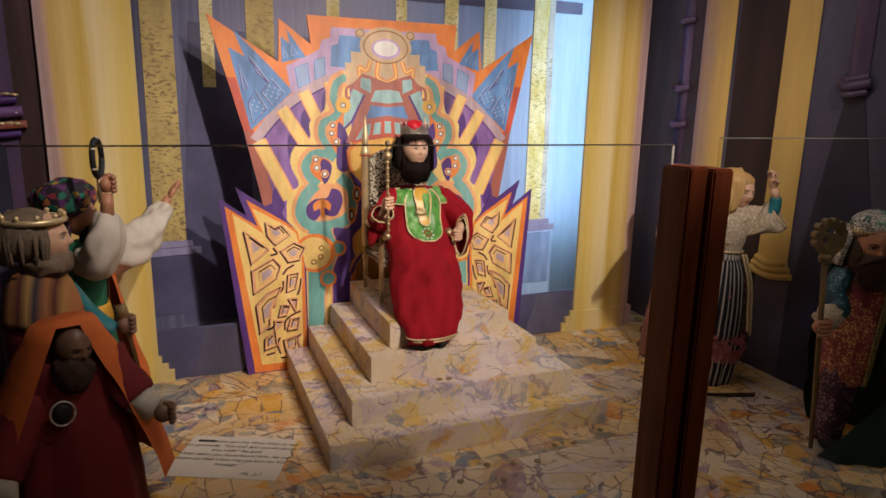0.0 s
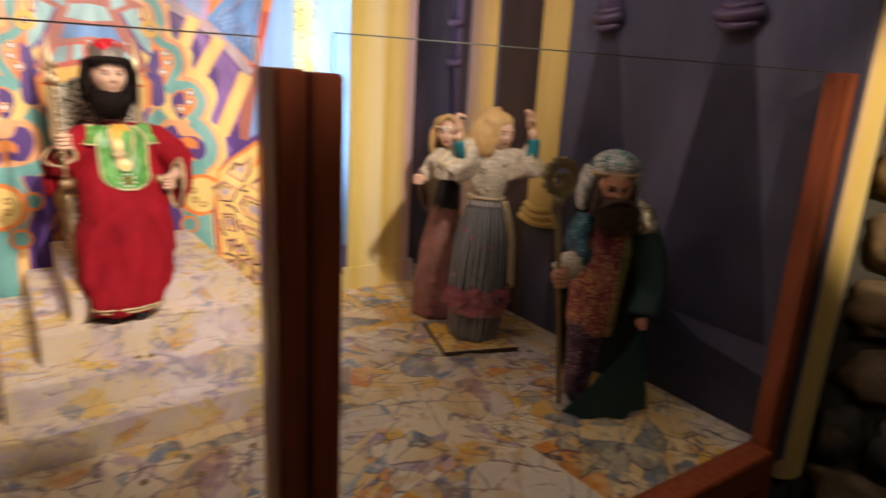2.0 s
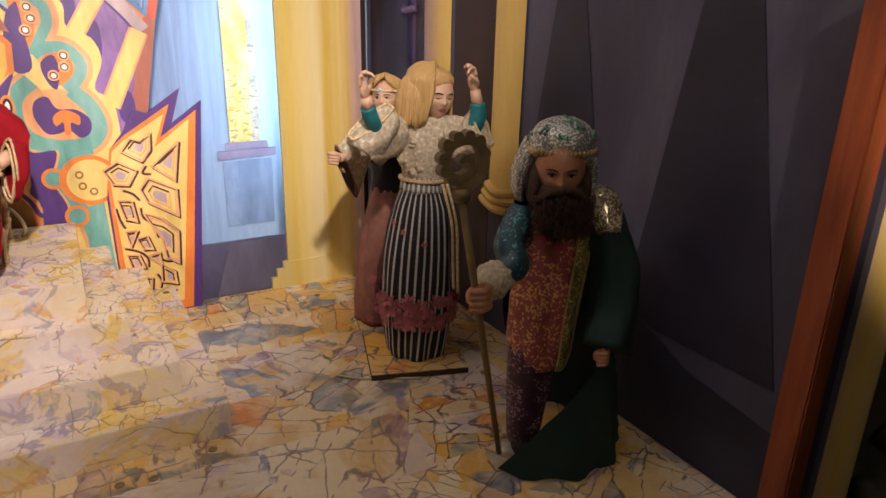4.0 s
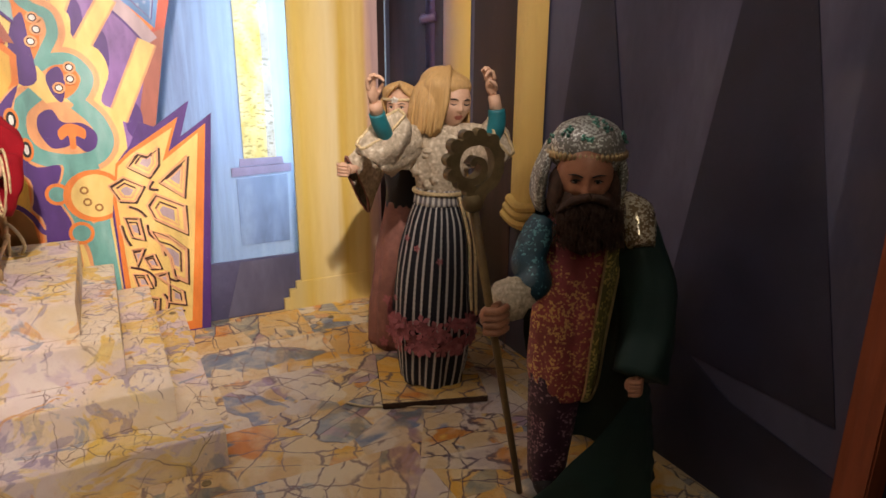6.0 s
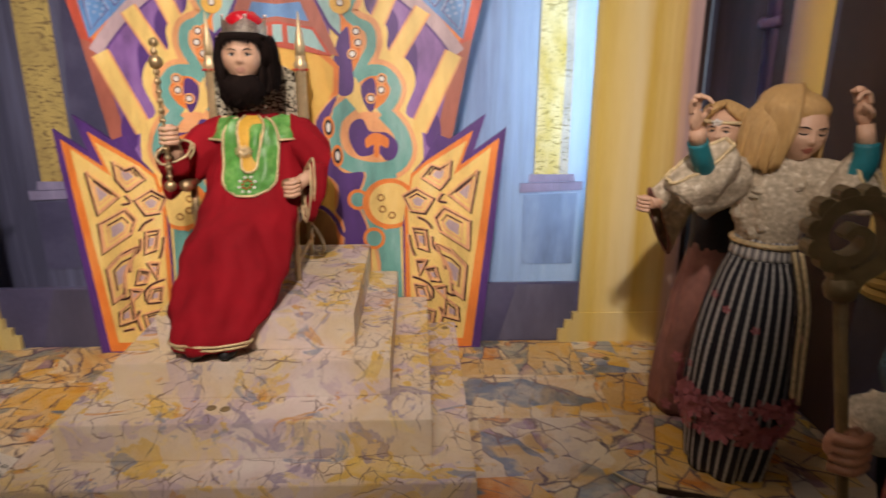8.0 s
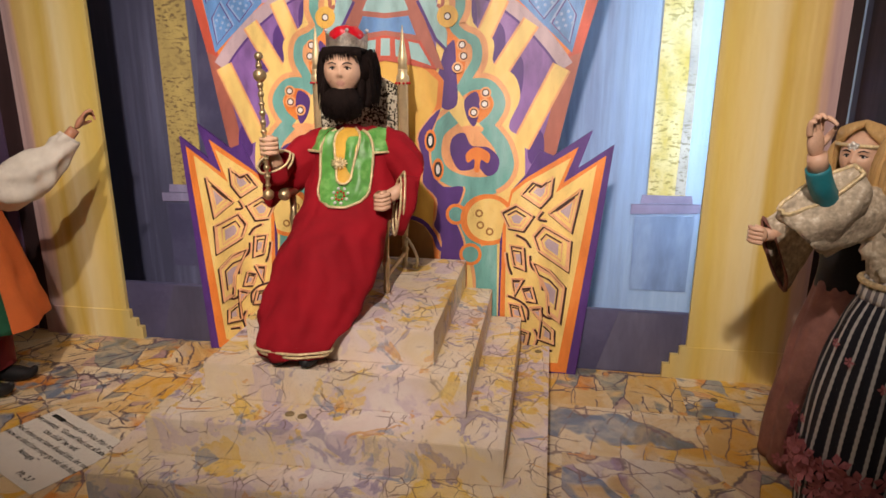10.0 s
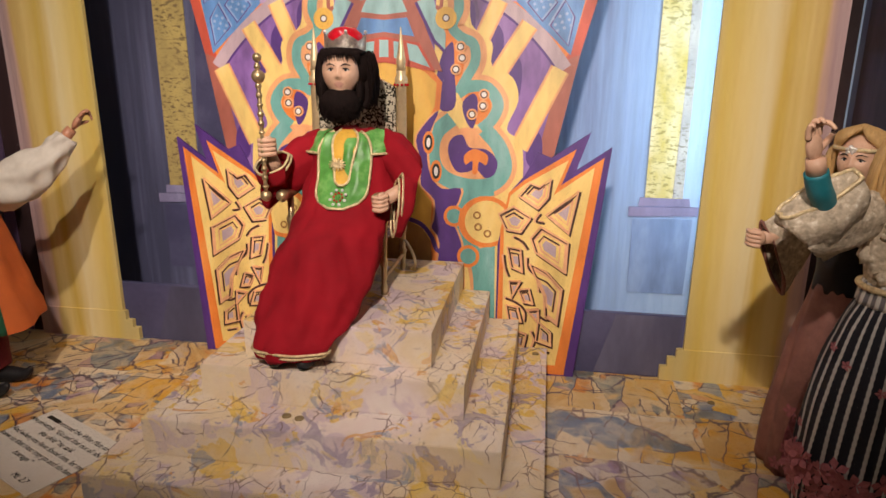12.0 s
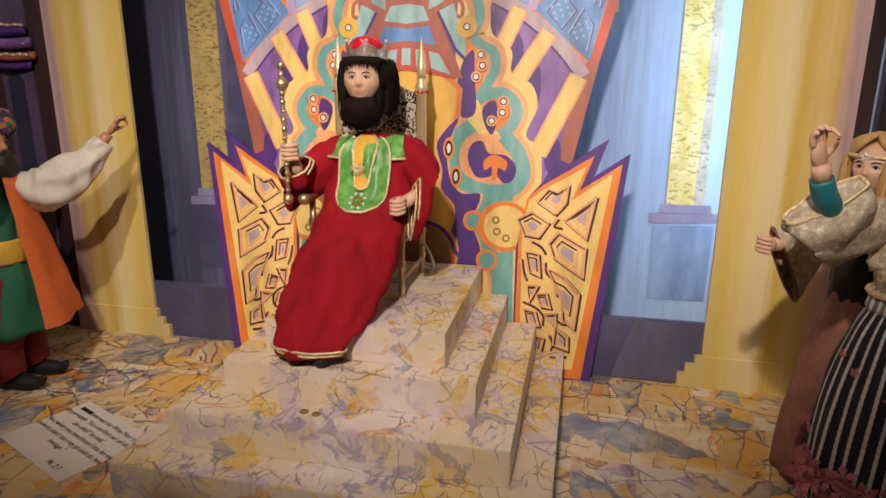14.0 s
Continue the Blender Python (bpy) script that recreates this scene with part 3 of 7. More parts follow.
def ribbon(bm, pts, width, put, d0, d1, closed=False, mi=0):
    """A flat brushed line of the given width (one number or two: start and end)."""
    p = [Vector((q[0], q[1])) for q in pts]
    k = len(p)
    w0, w1 = width if isinstance(width, tuple) else (width, width)
    row = []
    for i in range(k):
        a = p[i - 1] if (i or closed) else p[i]
        b = p[(i + 1) % k] if (i < k - 1 or closed) else p[i]
        t = (b - a).normalized()
        nrm = Vector((-t.y, t.x)) * 0.5 * (w0 + (w1 - w0) * i / max(k - 1, 1))
        l, r = p[i] + nrm, p[i] - nrm
        row.append([bm.verts.new(put(q.x, q.y, d)) for q, d in ((l, d0), (l, d1), (r, d1), (r, d0))])
    for i in range(k if closed else k - 1):
        a, b = row[i], row[(i + 1) % k]
        for j in range(3):
            bm.faces.new((a[j], a[j + 1], b[j + 1], b[j])).material_index = mi
    if not closed:
        for a in (row[0], row[-1]):
            bm.faces.new(a).material_index = mi


def circle(c, r, n=24, ry=None):
    return [(c[0] + r * math.cos(2 * math.pi * i / n), c[1] + (ry or r) * math.sin(2 * math.pi * i / n)) for i in range(n)]


def ring_pts(ring, seg):
    cx, cy, cz, rx, ry, fold, k, ph = (*ring, 0, 0, 0)[:8] if len(ring) < 8 else ring
    out = []
    for i in range(seg):
        a = 2 * math.pi * i / seg
        s = 1 + fold * math.cos(k * a + ph) + 0.4 * fold * math.cos((k * 2 + 1) * a + 2 * ph)
        out.append((cx + rx * s * math.cos(a), cy + ry * s * math.sin(a), cz))
    return out


def loft(bm, rings, mi=0, seg=40, sub=4, caps=(True, True)):
    """A skin over stacked ellipses (x, y, z, rx, ry, fold depth, folds, phase), eased between them."""
    full = []
    rs = [tuple(r) + (0,) * (8 - len(r)) for r in rings]
    for i in range(len(rs) - 1):
        a, b, c, d = rs[max(i - 1, 0)], rs[i], rs[i + 1], rs[min(i + 2, len(rs) - 1)]
        for j in range(sub):
            s = j / sub
            q = [0.5 * (2 * y + (z - x) * s + (2 * x - 5 * y + 4 * z - w) * s * s + (3 * y - x - 3 * z + w) * s ** 3) for x, y, z, w in zip(a, b, c, d)]
            q[6] = b[6]
            full.append(q)
    full.append(list(rs[-1]))
    rows = [[bm.verts.new(p) for p in ring_pts(q, seg)] for q in full]
    for a, b in zip(rows, rows[1:]):
        for i in range(seg):
            bm.faces.new((a[i], a[(i + 1) % seg], b[(i + 1) % seg], b[i])).material_index = mi
    if caps[0]:
        bm.faces.new(rows[0]).material_index = mi
    if caps[1]:
        bm.faces.new(rows[-1]).material_index = mi
    return full


def surf(full, a, z):
    """The point of a lofted skin at angle a (radians) and height z, with the outward way."""
    lo = full[0]
    for q in full:
        if (q[2] - z) * (full[0][2] - z) <= 0 and q is not full[0]:
            break
        lo = q
    s = 0 if abs(q[2] - lo[2]) < 1e-6 else (z - lo[2]) / (q[2] - lo[2])
    m = [x + (y - x) * s for x, y in zip(lo, q)]
    f = 1 + m[5] * math.cos(q[6] * a + m[7])
    return Vector((m[0] + m[3] * f * math.cos(a), m[1] + m[4] * f * math.sin(a), z)), Vector((math.cos(a), math.sin(a), 0))


def patch(bm, full, half, z0, z1, mi, off=0.004, mid=-math.pi / 2, nu=30, nv=24):
    """A piece of cloth that lies on a lofted skin; half(s) gives its half angle from bottom (0) to top (1)."""
    rows = []
    for j in range(nv + 1):
        s = j / nv
        h = half(s) if callable(half) else half
        z = z0 + (z1 - z0) * s
        row = []
        for i in range(nu + 1):
            p, o = surf(full, mid + h * (2 * i / nu - 1), z)
            row.append(bm.verts.new(p + o * off))
        rows.append(row)
    for a, b in zip(rows, rows[1:]):
        for i in range(nu):
            bm.faces.new((a[i], a[i + 1], b[i + 1], b[i])).material_index = mi


def edging(bm, full, half, z0, z1, mi, r=0.0035, off=0.005, mid=-math.pi / 2, n=16):
    """Braid along the two sides and the foot of such a piece."""
    pts = []
    for j in range(n, -1, -1):
        h = half(j / n) if callable(half) else half
        p, o = surf(full, mid - h, z0 + (z1 - z0) * j / n)
        pts.append(p + o * off)
    h = half(0) if callable(half) else half
    for i in range(1, 8):
        p, o = surf(full, mid - h + 2 * h * i / 8, z0)
        pts.append(p + o * off)
    for j in range(n + 1):
        h = half(j / n) if callable(half) else half
        p, o = surf(full, mid + h, z0 + (z1 - z0) * j / n)
        pts.append(p + o * off)
    tube(bm, pts, r, mi, 6, smooth=0)


def tube(bm, pts, radii, mi=0, seg=10, smooth=5, flat=1.0, fold=0.0, nf=5):
    p = [Vector(q) for q in pts]
    k = len(p)
    rr = radii if isinstance(radii, (list, tuple)) else [radii] * k
    if smooth and k > 2:
        line, rad = [], []
        for i in range(k - 1):
            a, b, c, d = p[max(i - 1, 0)], p[i], p[i + 1], p[min(i + 2, k - 1)]
            for j in range(smooth):
                s = j / smooth
                line.append(0.5 * (2 * b + (c - a) * s + (2 * a - 5 * b + 4 * c - d) * s * s + (3 * b - a - 3 * c + d) * s ** 3))
                rad.append(rr[i] + (rr[i + 1] - rr[i]) * s)
        line.append(p[-1])
        rad.append(rr[-1])
        p, rr, k = line, rad, len(line)
    up = Vector((0.13, 0.21, 0.97))
    rows = []
    for i in range(k):
        t = (p[min(i + 1, k - 1)] - p[max(i - 1, 0)]).normalized()
        x = t.cross(up)
        if x.length < 1e-3:
            x = t.cross(Vector((1, 0, 0)))
        x.normalize()
        y = x.cross(t).normalized()
        up = y
        row = []
        for j in range(seg):
            a = 2 * math.pi * j / seg
            r = rr[i] * (1 + fold * math.cos(nf * a + i * 0.4))
            row.append(bm.verts.new(p[i] + x * r * math.cos(a) + y * r * flat * math.sin(a)))
        rows.append(row)
    for a, b in zip(rows, rows[1:]):
        for j in range(seg):
            bm.faces.new((a[j], a[(j + 1) % seg], b[(j + 1) % seg], b[j])).material_index = mi
    bm.faces.new(rows[0]).material_index = mi
    bm.faces.new(rows[-1]).material_index = mi


def blob(bm, c, r, mi=0, lumpy=0.0, freq=20.0, sub=3, m=None):
    r = (r, r, r) if isinstance(r, (int, float)) else r
    g = bmesh.ops.create_icosphere(bm, subdivisions=sub, radius=1.0)
    for v in g["verts"]:
        s = 1 + lumpy * noise.noise(Vector(v.co) * freq * 0.1 + Vector(c) * 7)
        q = Vector((v.co.x * r[0] * s, v.co.y * r[1] * s, v.co.z * r[2] * s))
        v.co = (m @ q if m else q) + Vector(c)
    for f in {f for v in g["verts"] for f in v.link_faces}:
        f.material_index = mi


def turned(bm, pts, profile, mi=0, seg=14):
    """A turned bar between two points; profile: (0..1, radius)."""
    a, b = Vector(pts[0]), Vector(pts[1])
    tube(bm, [a + (b - a) * s for s, _ in profile], [r for _, r in profile], mi, seg, smooth=0)


def fist(bm, c, r, mi, way=(0, -1, 0)):
    """A closed toy hand: palm, four fingers, thumb."""
    c, w = Vector(c), Vector(way).normalized()
    s = w.cross(Vector((0, 0, 1))).normalized()
    blob(bm, c, (r, r * 0.8, r), mi, 0, sub=2)
    for i in range(4):
        z = Vector((0, 0, r * (0.75 - 0.5 * i)))
        tube(bm, [c + z - s * r * 0.9, c + z + w * r * 0.9 - s * r * 0.3, c + z + w * r * 0.8 + s * r * 0.7], r * 0.3, mi, 7, 3)
    tube(bm, [c + Vector((0, 0, r * 0.9)) - s * r * 0.4, c + w * r * 0.7 + Vector((0, 0, r * 0.95))], r * 0.3, mi, 7, 0)


def head(bm, c, r, skin, dark, white, lip, turn=0.0, tilt=0.0, shut=False):
    """A modelled doll's head that looks along -y, turned by degrees: sockets, nose, cheeks, lips and chin."""
    m = Euler((radians(tilt), 0, radians(turn))).to_matrix()
    c = Vector(c)

    def at(x, y, z):
        return c + m @ (Vector((x, y, z)) * r)

    def hill(x, z, cx, cz, sx, sz):
        return math.exp(-((x - cx) / sx) ** 2 - ((z - cz) / sz) ** 2)
    g = bmesh.ops.create_icosphere(bm, subdivisions=5, radius=1.0)
    for v in g["verts"]:
        n = Vector(v.co)
        x, y, z = n.x * 0.8, n.y * 0.9, n.z * 1.08
        if z < 0:
            x *= 1 - 0.26 * min(1.0, -z) ** 1.6
            y += 0.06 * z if y > 0 else 0
        if n.y < 0:
            f = min(1.0, -n.y * 1.6)
            y *= 0.95
            up = 0.17 * hill(x, z, 0, -0.13, 0.1, 0.11) + 0.09 * hill(x, z, 0, 0.06, 0.065, 0.17) + 0.045 * hill(abs(x), z, 0.1, -0.17, 0.07, 0.06)
            up += 0.035 * hill(abs(x), z, 0.3, 0.3, 0.24, 0.08) + 0.04 * hill(abs(x), z, 0.4, -0.2, 0.18, 0.18)
            up += 0.055 * hill(x, z, 0, -0.44, 0.18, 0.05) + 0.06 * hill(x, z, 0, -0.54, 0.15, 0.05) + 0.07 * hill(x, z, 0, -0.8, 0.2, 0.12)
            up -= 0.075 * hill(abs(x), z, 0.3, 0.11, 0.16, 0.09) + 0.03 * hill(x, z, 0, -0.49, 0.16, 0.02)
            y -= up * f
        v.co = at(x, y, z)
    for f in {f for v in g["verts"] for f in v.link_faces}:
        q = m.inverted() @ (f.calc_center_median() - c) / r
        f.material_index = lip if q.y < -0.6 and abs(q.x) < 0.2 * (1 - abs(q.z + 0.49) * 4) and abs(q.z + 0.49) < 0.11 else skin
    for sx in (-1, 1):
        if not shut:
            blob(bm, at(sx * 0.3, -0.7, 0.1), (r * 0.12, r * 0.07, r * 0.05), white, 0, sub=2, m=m)
            blob(bm, at(sx * 0.3, -0.745, 0.1), (r * 0.055, r * 0.035, r * 0.052), dark, 0, sub=2, m=m)
        tube(bm, [at(sx * 0.16, -0.78, 0.13), at(sx * 0.3, -0.785, 0.175 if not shut else 0.07), at(sx * 0.45, -0.7, 0.1)], [r * 0.012, r * 0.026, r * 0.015], dark, 6, 4)
        tube(bm, [at(sx * 0.13, -0.83, 0.27), at(sx * 0.31, -0.82, 0.34), at(sx * 0.5, -0.69, 0.28)], [r * 0.018, r * 0.026, r * 0.01], dark, 6, 4)
    return at


def skin_over(bm, rings, mi, seg=36, sub=5, fold=0.0, nf=7, caps=(True, True)):
    """Cloth over a row of slanted rings, each a centre and two half axes."""
    rs3 = [tuple(Vector(q) for q in r) for r in rings]
    rows = []
    k = len(rs3)
    for i in range(k - 1):
        a, b, c, d = rs3[max(i - 1, 0)], rs3[i], rs3[i + 1], rs3[min(i + 2, k - 1)]
        for j in range(sub + (1 if i == k - 2 else 0)):
            e = j / sub
            q = [0.5 * (2 * y + (z - x) * e + (2 * x - 5 * y + 4 * z - w) * e * e + (3 * y - x - 3 * z + w) * e ** 3) for x, y, z, w in zip(a, b, c, d)]
            row = []
            for n in range(seg):
                t = 2 * math.pi * n / seg
                g = 1 + fold * (math.cos(nf * t + 0.7 * i + e) + 0.5 * math.cos((2 * nf + 1) * t))
                row.append(bm.verts.new(q[0] + (q[1] * math.cos(t) + q[2] * math.sin(t)) * g))
            rows.append(row)
    for a, b in zip(rows, rows[1:]):
        for n in range(seg):
            bm.faces.new((a[n], a[(n + 1) % seg], b[(n + 1) % seg], b[n])).material_index = mi
    if caps[0]:
        bm.faces.new(rows[0]).material_index = mi
    if caps[1]:
        bm.faces.new(rows[-1]).material_index = mi
    return [v.co.copy() for v in rows[-1]]


def curled_hand(bm, c, way, palm, r, mi):
    """A raised doll's hand: long palm, fingers bent one by one towards the palm side, thumb apart."""
    c, w, u = Vector(c), Vector(way).normalized(), Vector(palm).normalized()
    u = (u - w * u.dot(w)).normalized()
    s = w.cross(u).normalized()
    m = Matrix((s, w, u)).transposed()
    blob(bm, c, (r * 0.72, r * 1.05, r * 0.42), mi, 0, sub=3, m=m)
    for i in range(4):
        o = s * r * (0.54 - 0.36 * i)
        l = r * (1.5, 1.7, 1.6, 1.25)[i]
        b = (0.9, 0.55, 0.4, 0.35)[i]
        tube(bm, [c + o + w * r * 0.7, c + o * 1.05 + w * (r * 0.8 + l * 0.42) + u * r * 0.18 * b, c + o * 1.05 + w * (r * 0.8 + l * (0.85 - 0.4 * b)) + u * r * 0.8 * b, c + o + w * (r * 0.7 + l * (0.95 - 0.75 * b)) + u * r * 1.35 * b], [r * 0.23, r * 0.21, r * 0.18, r * 0.12], mi, 8, 4)
    tube(bm, [c + s * r * 0.5 - w * r * 0.3, c + s * r * 0.95 + w * r * 0.25 + u * r * 0.4, c + s * r * 0.75 + w * r * 0.8 + u * r * 0.9], [r * 0.28, r * 0.24, r * 0.13], mi, 8, 4)


def strands(bm, root, r0, ends, mi, n=26, seed=1, thick=0.006):
    """Locks of hair from round a crown down to an ellipse of ends: (x, y, z, rx, ry), over given angles."""
    rnd = random.Random(seed)
    ex, ey, ez, erx, ery, a0, a1 = ends
    for i in range(n):
        a = a0 + (a1 - a0) * (i + rnd.random()) / n
        k = 0.9 + 0.2 * rnd.random()
        top = Vector(root) + Vector((math.cos(a) * r0 * 0.3, math.sin(a) * r0 * 0.3, r0 * 0.95))
        mid = Vector(root) + Vector((math.cos(a) * r0 * 1.02, math.sin(a) * r0 * 1.02, r0 * 0.2))
        end = Vector((ex + erx * k * math.cos(a), ey + ery * k * math.sin(a), ez - 0.012 * rnd.random()))
        tube(bm, [top, mid, (mid + end) / 2 + Vector((math.cos(a), math.sin(a), 0)) * r0 * 0.12, end], [thick, thick * 1.2, thick, thick * 0.4], mi, 6, 4)


def drape(bm, top, bottom, mi, folds=5, depth=0.008, n=26, rows=10):
    """Cloth that hangs in folds from one line to another."""
    a, b = smoothed(top, 8), smoothed(bottom, 8)

    def at(line, s):
        x = s * (len(line) - 1)
        i = min(int(x), len(line) - 2)
        return line[i].lerp(line[i + 1], x - i)
    grid = []
    for j in range(rows + 1):
        t = j / rows
        row = []
        for i in range(n + 1):
            s = i / n
            p = at(a, s).lerp(at(b, s), t)
            w = (at(a, 1) - at(a, 0)).cross(Vector((0, 0, 1))).normalized()
            row.append(bm.verts.new(p + w * depth * (0.3 + 0.7 * t) * math.sin(folds * 2 * math.pi * s + 1.5 * t)))
        grid.append(row)
    for p, q in zip(grid, grid[1:]):
        for i in range(n):
            bm.faces.new((p[i], p[i + 1], q[i + 1], q[i])).material_index = mi


def crumple(bm, kinds, amp=0.003, freq=26.0):
    """Creases in the cloth, drawn out downwards."""
    todo = {v for f in bm.faces if f.material_index in kinds for v in f.verts}
    bm.normal_update()
    for v in todo:
        q = Vector((v.co.x * freq, v.co.y * freq, v.co.z * freq * 0.35))
        k = noise.noise(q) + 0.5 * noise.noise(q * 2.3 + Vector((3, 1, 2)))
        v.co += v.normal * amp * k


def doll(name, bm, mats, label, at, turn=0.0, cloth=(0, 1), amp=0.004):
    bmesh.ops.recalc_face_normals(bm, faces=bm.faces)
    crumple(bm, cloth, amp)
    ob = part(name, bm, mats, None, "", True)
    ob.matrix_world = pose(*at, 0, 0, turn)
    return tagged(ob, label, "doll", "costumed display figures")

# ---- setting ----
STAGE = -0.95
boxed("ground", -4, 4, -5, 1.2, STAGE - 0.1, STAGE, m_plaster)
tagged(bpy.data.objects["ground"], "dark plaster floor of the visitors' room", "floor", kind="structure")
stage_floor = tagged(boxed("floor", -1.36, 1.29, -1.5, 0.45, -0.03, 0.0, m_floor), "stage floor covered with paper painted as yellow and lilac marble", "floor", kind="structure")
tagged(boxed("stage_front", -3.0, 1.5, -1.49, -1.46, STAGE, -0.03, m_wood), "mahogany boards below the display case", "wall", kind="structure")
wall_back = tagged(boxed("wall_back", -1.6, 1.6, 0.34, 0.37, -0.03, 2.3, m_backblue), "backdrop painted in streaky slate and sky blue", "backdrop", kind="structure")
wall_right = tagged(boxed("wall_right", 1.235, 1.265, -1.53, 0.34, -0.03, 2.3, m_navy), "side wall painted dark navy blue", "wall", kind="structure")
wall_left = tagged(boxed("wall_left", -1.39, -1.36, -1.53, 0.34, -0.03, 2.3, m_darkcurtain), "side wall painted dark plum", "wall", kind="structure")
tagged(boxed("ceiling", -4, 4, -5, 1.2, 2.4, 2.5, m_plaster), "dark ceiling over case and room", "ceiling", kind="structure")
tagged(boxed("wall_room_back", -4, 4, -5.1, -5, STAGE, 2.4, m_plaster), "dark plastered wall of the visitors' room", "wall", kind="structure")
tagged(boxed("wall_room_left", -4.1, -4, -5, 1.2, STAGE, 2.4, m_plaster), "dark plastered wall of the visitors' room", "wall", kind="structure")
tagged(boxed("wall_room_right", 4, 4.1, -5, 1.2, STAGE, 2.4, m_plaster), "dark plastered wall of the visitors' room", "wall", kind="structure")
tagged(boxed("wall_far", -4, 4, 1.2, 1.3, STAGE, 2.4, m_plaster), "dark wall behind the stage", "wall", kind="structure")


def on_back(u, v, d):
    return (u, 0.34 - d, v)


def on_side(u, v, d):
    return (1.235 - d, u, v)


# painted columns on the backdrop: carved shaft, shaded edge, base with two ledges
for x0, x1, z0, lit in ((0.705, 0.815, 0.445, m_carved), (-0.86, -0.75, 0.43, m_carveshade)):
    bm = bmesh.new()
    plate(bm, [(x0, z0), (x1, z0), (x1 - 0.006, 2.25), (x0 + 0.006, 2.25)], on_back, 0, 0.004)
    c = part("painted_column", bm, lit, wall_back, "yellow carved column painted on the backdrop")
    bm = bmesh.new()
    plate(bm, [(x0 - 0.045, z0 - 0.06), (x1 + 0.05, z0 - 0.052), (x1 + 0.05, z0 - 0.025), (x0 - 0.045, z0 - 0.03)], on_back, 0, 0.006)
    plate(bm, [(x0 - 0.018, z0 - 0.027), (x1 + 0.025, z0 - 0.024), (x1 + 0.02, z0), (x0 - 0.014, z0)], on_back, 0, 0.005)
    part("column_base", bm, m_ledge, wall_back, "lilac painted ledge")
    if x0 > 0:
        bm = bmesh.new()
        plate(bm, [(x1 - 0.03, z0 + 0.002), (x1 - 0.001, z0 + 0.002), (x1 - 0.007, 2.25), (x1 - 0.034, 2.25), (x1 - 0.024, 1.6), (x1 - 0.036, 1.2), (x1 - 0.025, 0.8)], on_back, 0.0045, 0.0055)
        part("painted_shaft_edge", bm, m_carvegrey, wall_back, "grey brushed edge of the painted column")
    bm = bmesh.new()
    plate(bm, [(x0 - 0.03, 0.14), (x1 + 0.03, 0.14), (x1 + 0.035, z0 - 0.062), (x0 - 0.03, z0 - 0.068)], on_back, 0, 0.003)
    part("painted_plinth", bm, m_band if x0 < 0 else m_plinth, wall_back)
for x, w in ((-0.66, 0.045), (-0.5, 0.1), (-0.2, 0.05), (0.08, 0.045), (0.29, 0.06), (0.47, 0.055)):
    bm = bmesh.new()
    plate(bm, [(x, 1.0), (x + w, 1.0), (x + w, 2.25), (x, 2.25)], on_back, 0, 0.004)
    part("painted_column", bm, m_carveshade if x < -0.45 and w > 0.08 else m_carved, wall_back, "distant yellow column painted on the backdrop")
bm = bmesh.new()
plate(bm, [(-0.95, 1.36), (0.95, 1.36), (0.95, 1.41), (-0.95, 1.41)], on_back, 0, 0.003)
part("painted_beam", bm, m_band, wall_back, "slate blue beam painted across the backdrop")
bm = bmesh.new()
plate(bm, [(-0.78, 0.1), (-0.5, 0.1), (-0.5, 1.2), (-0.7, 1.23)], on_back, 0, 0.0022)
part("painted_doorway", bm, m_band, wall_back, "dark doorway painted on the backdrop")

# low boards between the columns and the throne
for x0, x1 in ((-0.87, -0.5), (0.46, 0.80)):
    b = boxed("low_board", x0, x1, 0.03, 0.042, 0.0, 0.182, m_band)
    tagged(b, "low slate blue board at the foot of the backdrop", "board")
    # the board's shade, laid on as a slanted navy plate
    bm = bmesh.new()
    w = x1 - x0
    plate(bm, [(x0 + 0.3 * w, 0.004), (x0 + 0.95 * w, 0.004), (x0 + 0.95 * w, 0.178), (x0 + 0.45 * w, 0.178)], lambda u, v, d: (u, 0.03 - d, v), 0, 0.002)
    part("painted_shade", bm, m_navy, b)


def column_board(name, x0, x1, m, outer):
    """A flat cut-out column with a stepped foot."""
    col = thing(name, "tall yellow column painted on a cut-out board", "column", "stage columns")
    bm = bmesh.new()
    s = -1 if outer > 0 else 1
    put = lambda u, v, d: (u, 0.03 - d, v)
    plate(bm, [(x0, 0.09), (x1, 0.09), (x1 - 0.004, 2.25), (x0 + 0.004, 2.25)], put, 0, 0.012)
    part("shaft", bm, m, col)
    bm = bmesh.new()
    if outer > 0:
        o = [(x0 - 0.058, 0.0), (x1 + 0.02, 0.0), (x1 + 0.02, 0.092), (x0 - 0.018, 0.092), (x0 - 0.018, 0.068), (x0 - 0.04, 0.068), (x0 - 0.04, 0.04), (x0 - 0.058, 0.04)]
    else:
        o = [(x0 - 0.02, 0.0), (x1 + 0.048, 0.0), (x1 + 0.048, 0.04), (x1 + 0.03, 0.04), (x1 + 0.03, 0.064), (x1 + 0.01, 0.064), (x1 + 0.01, 0.092), (x0 - 0.02, 0.092)]
    plate(bm, o, put, -0.004, 0.016)
    part("stepped_foot", bm, m, col)
    return col


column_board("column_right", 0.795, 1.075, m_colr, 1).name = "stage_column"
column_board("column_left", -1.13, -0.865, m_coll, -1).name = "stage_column"

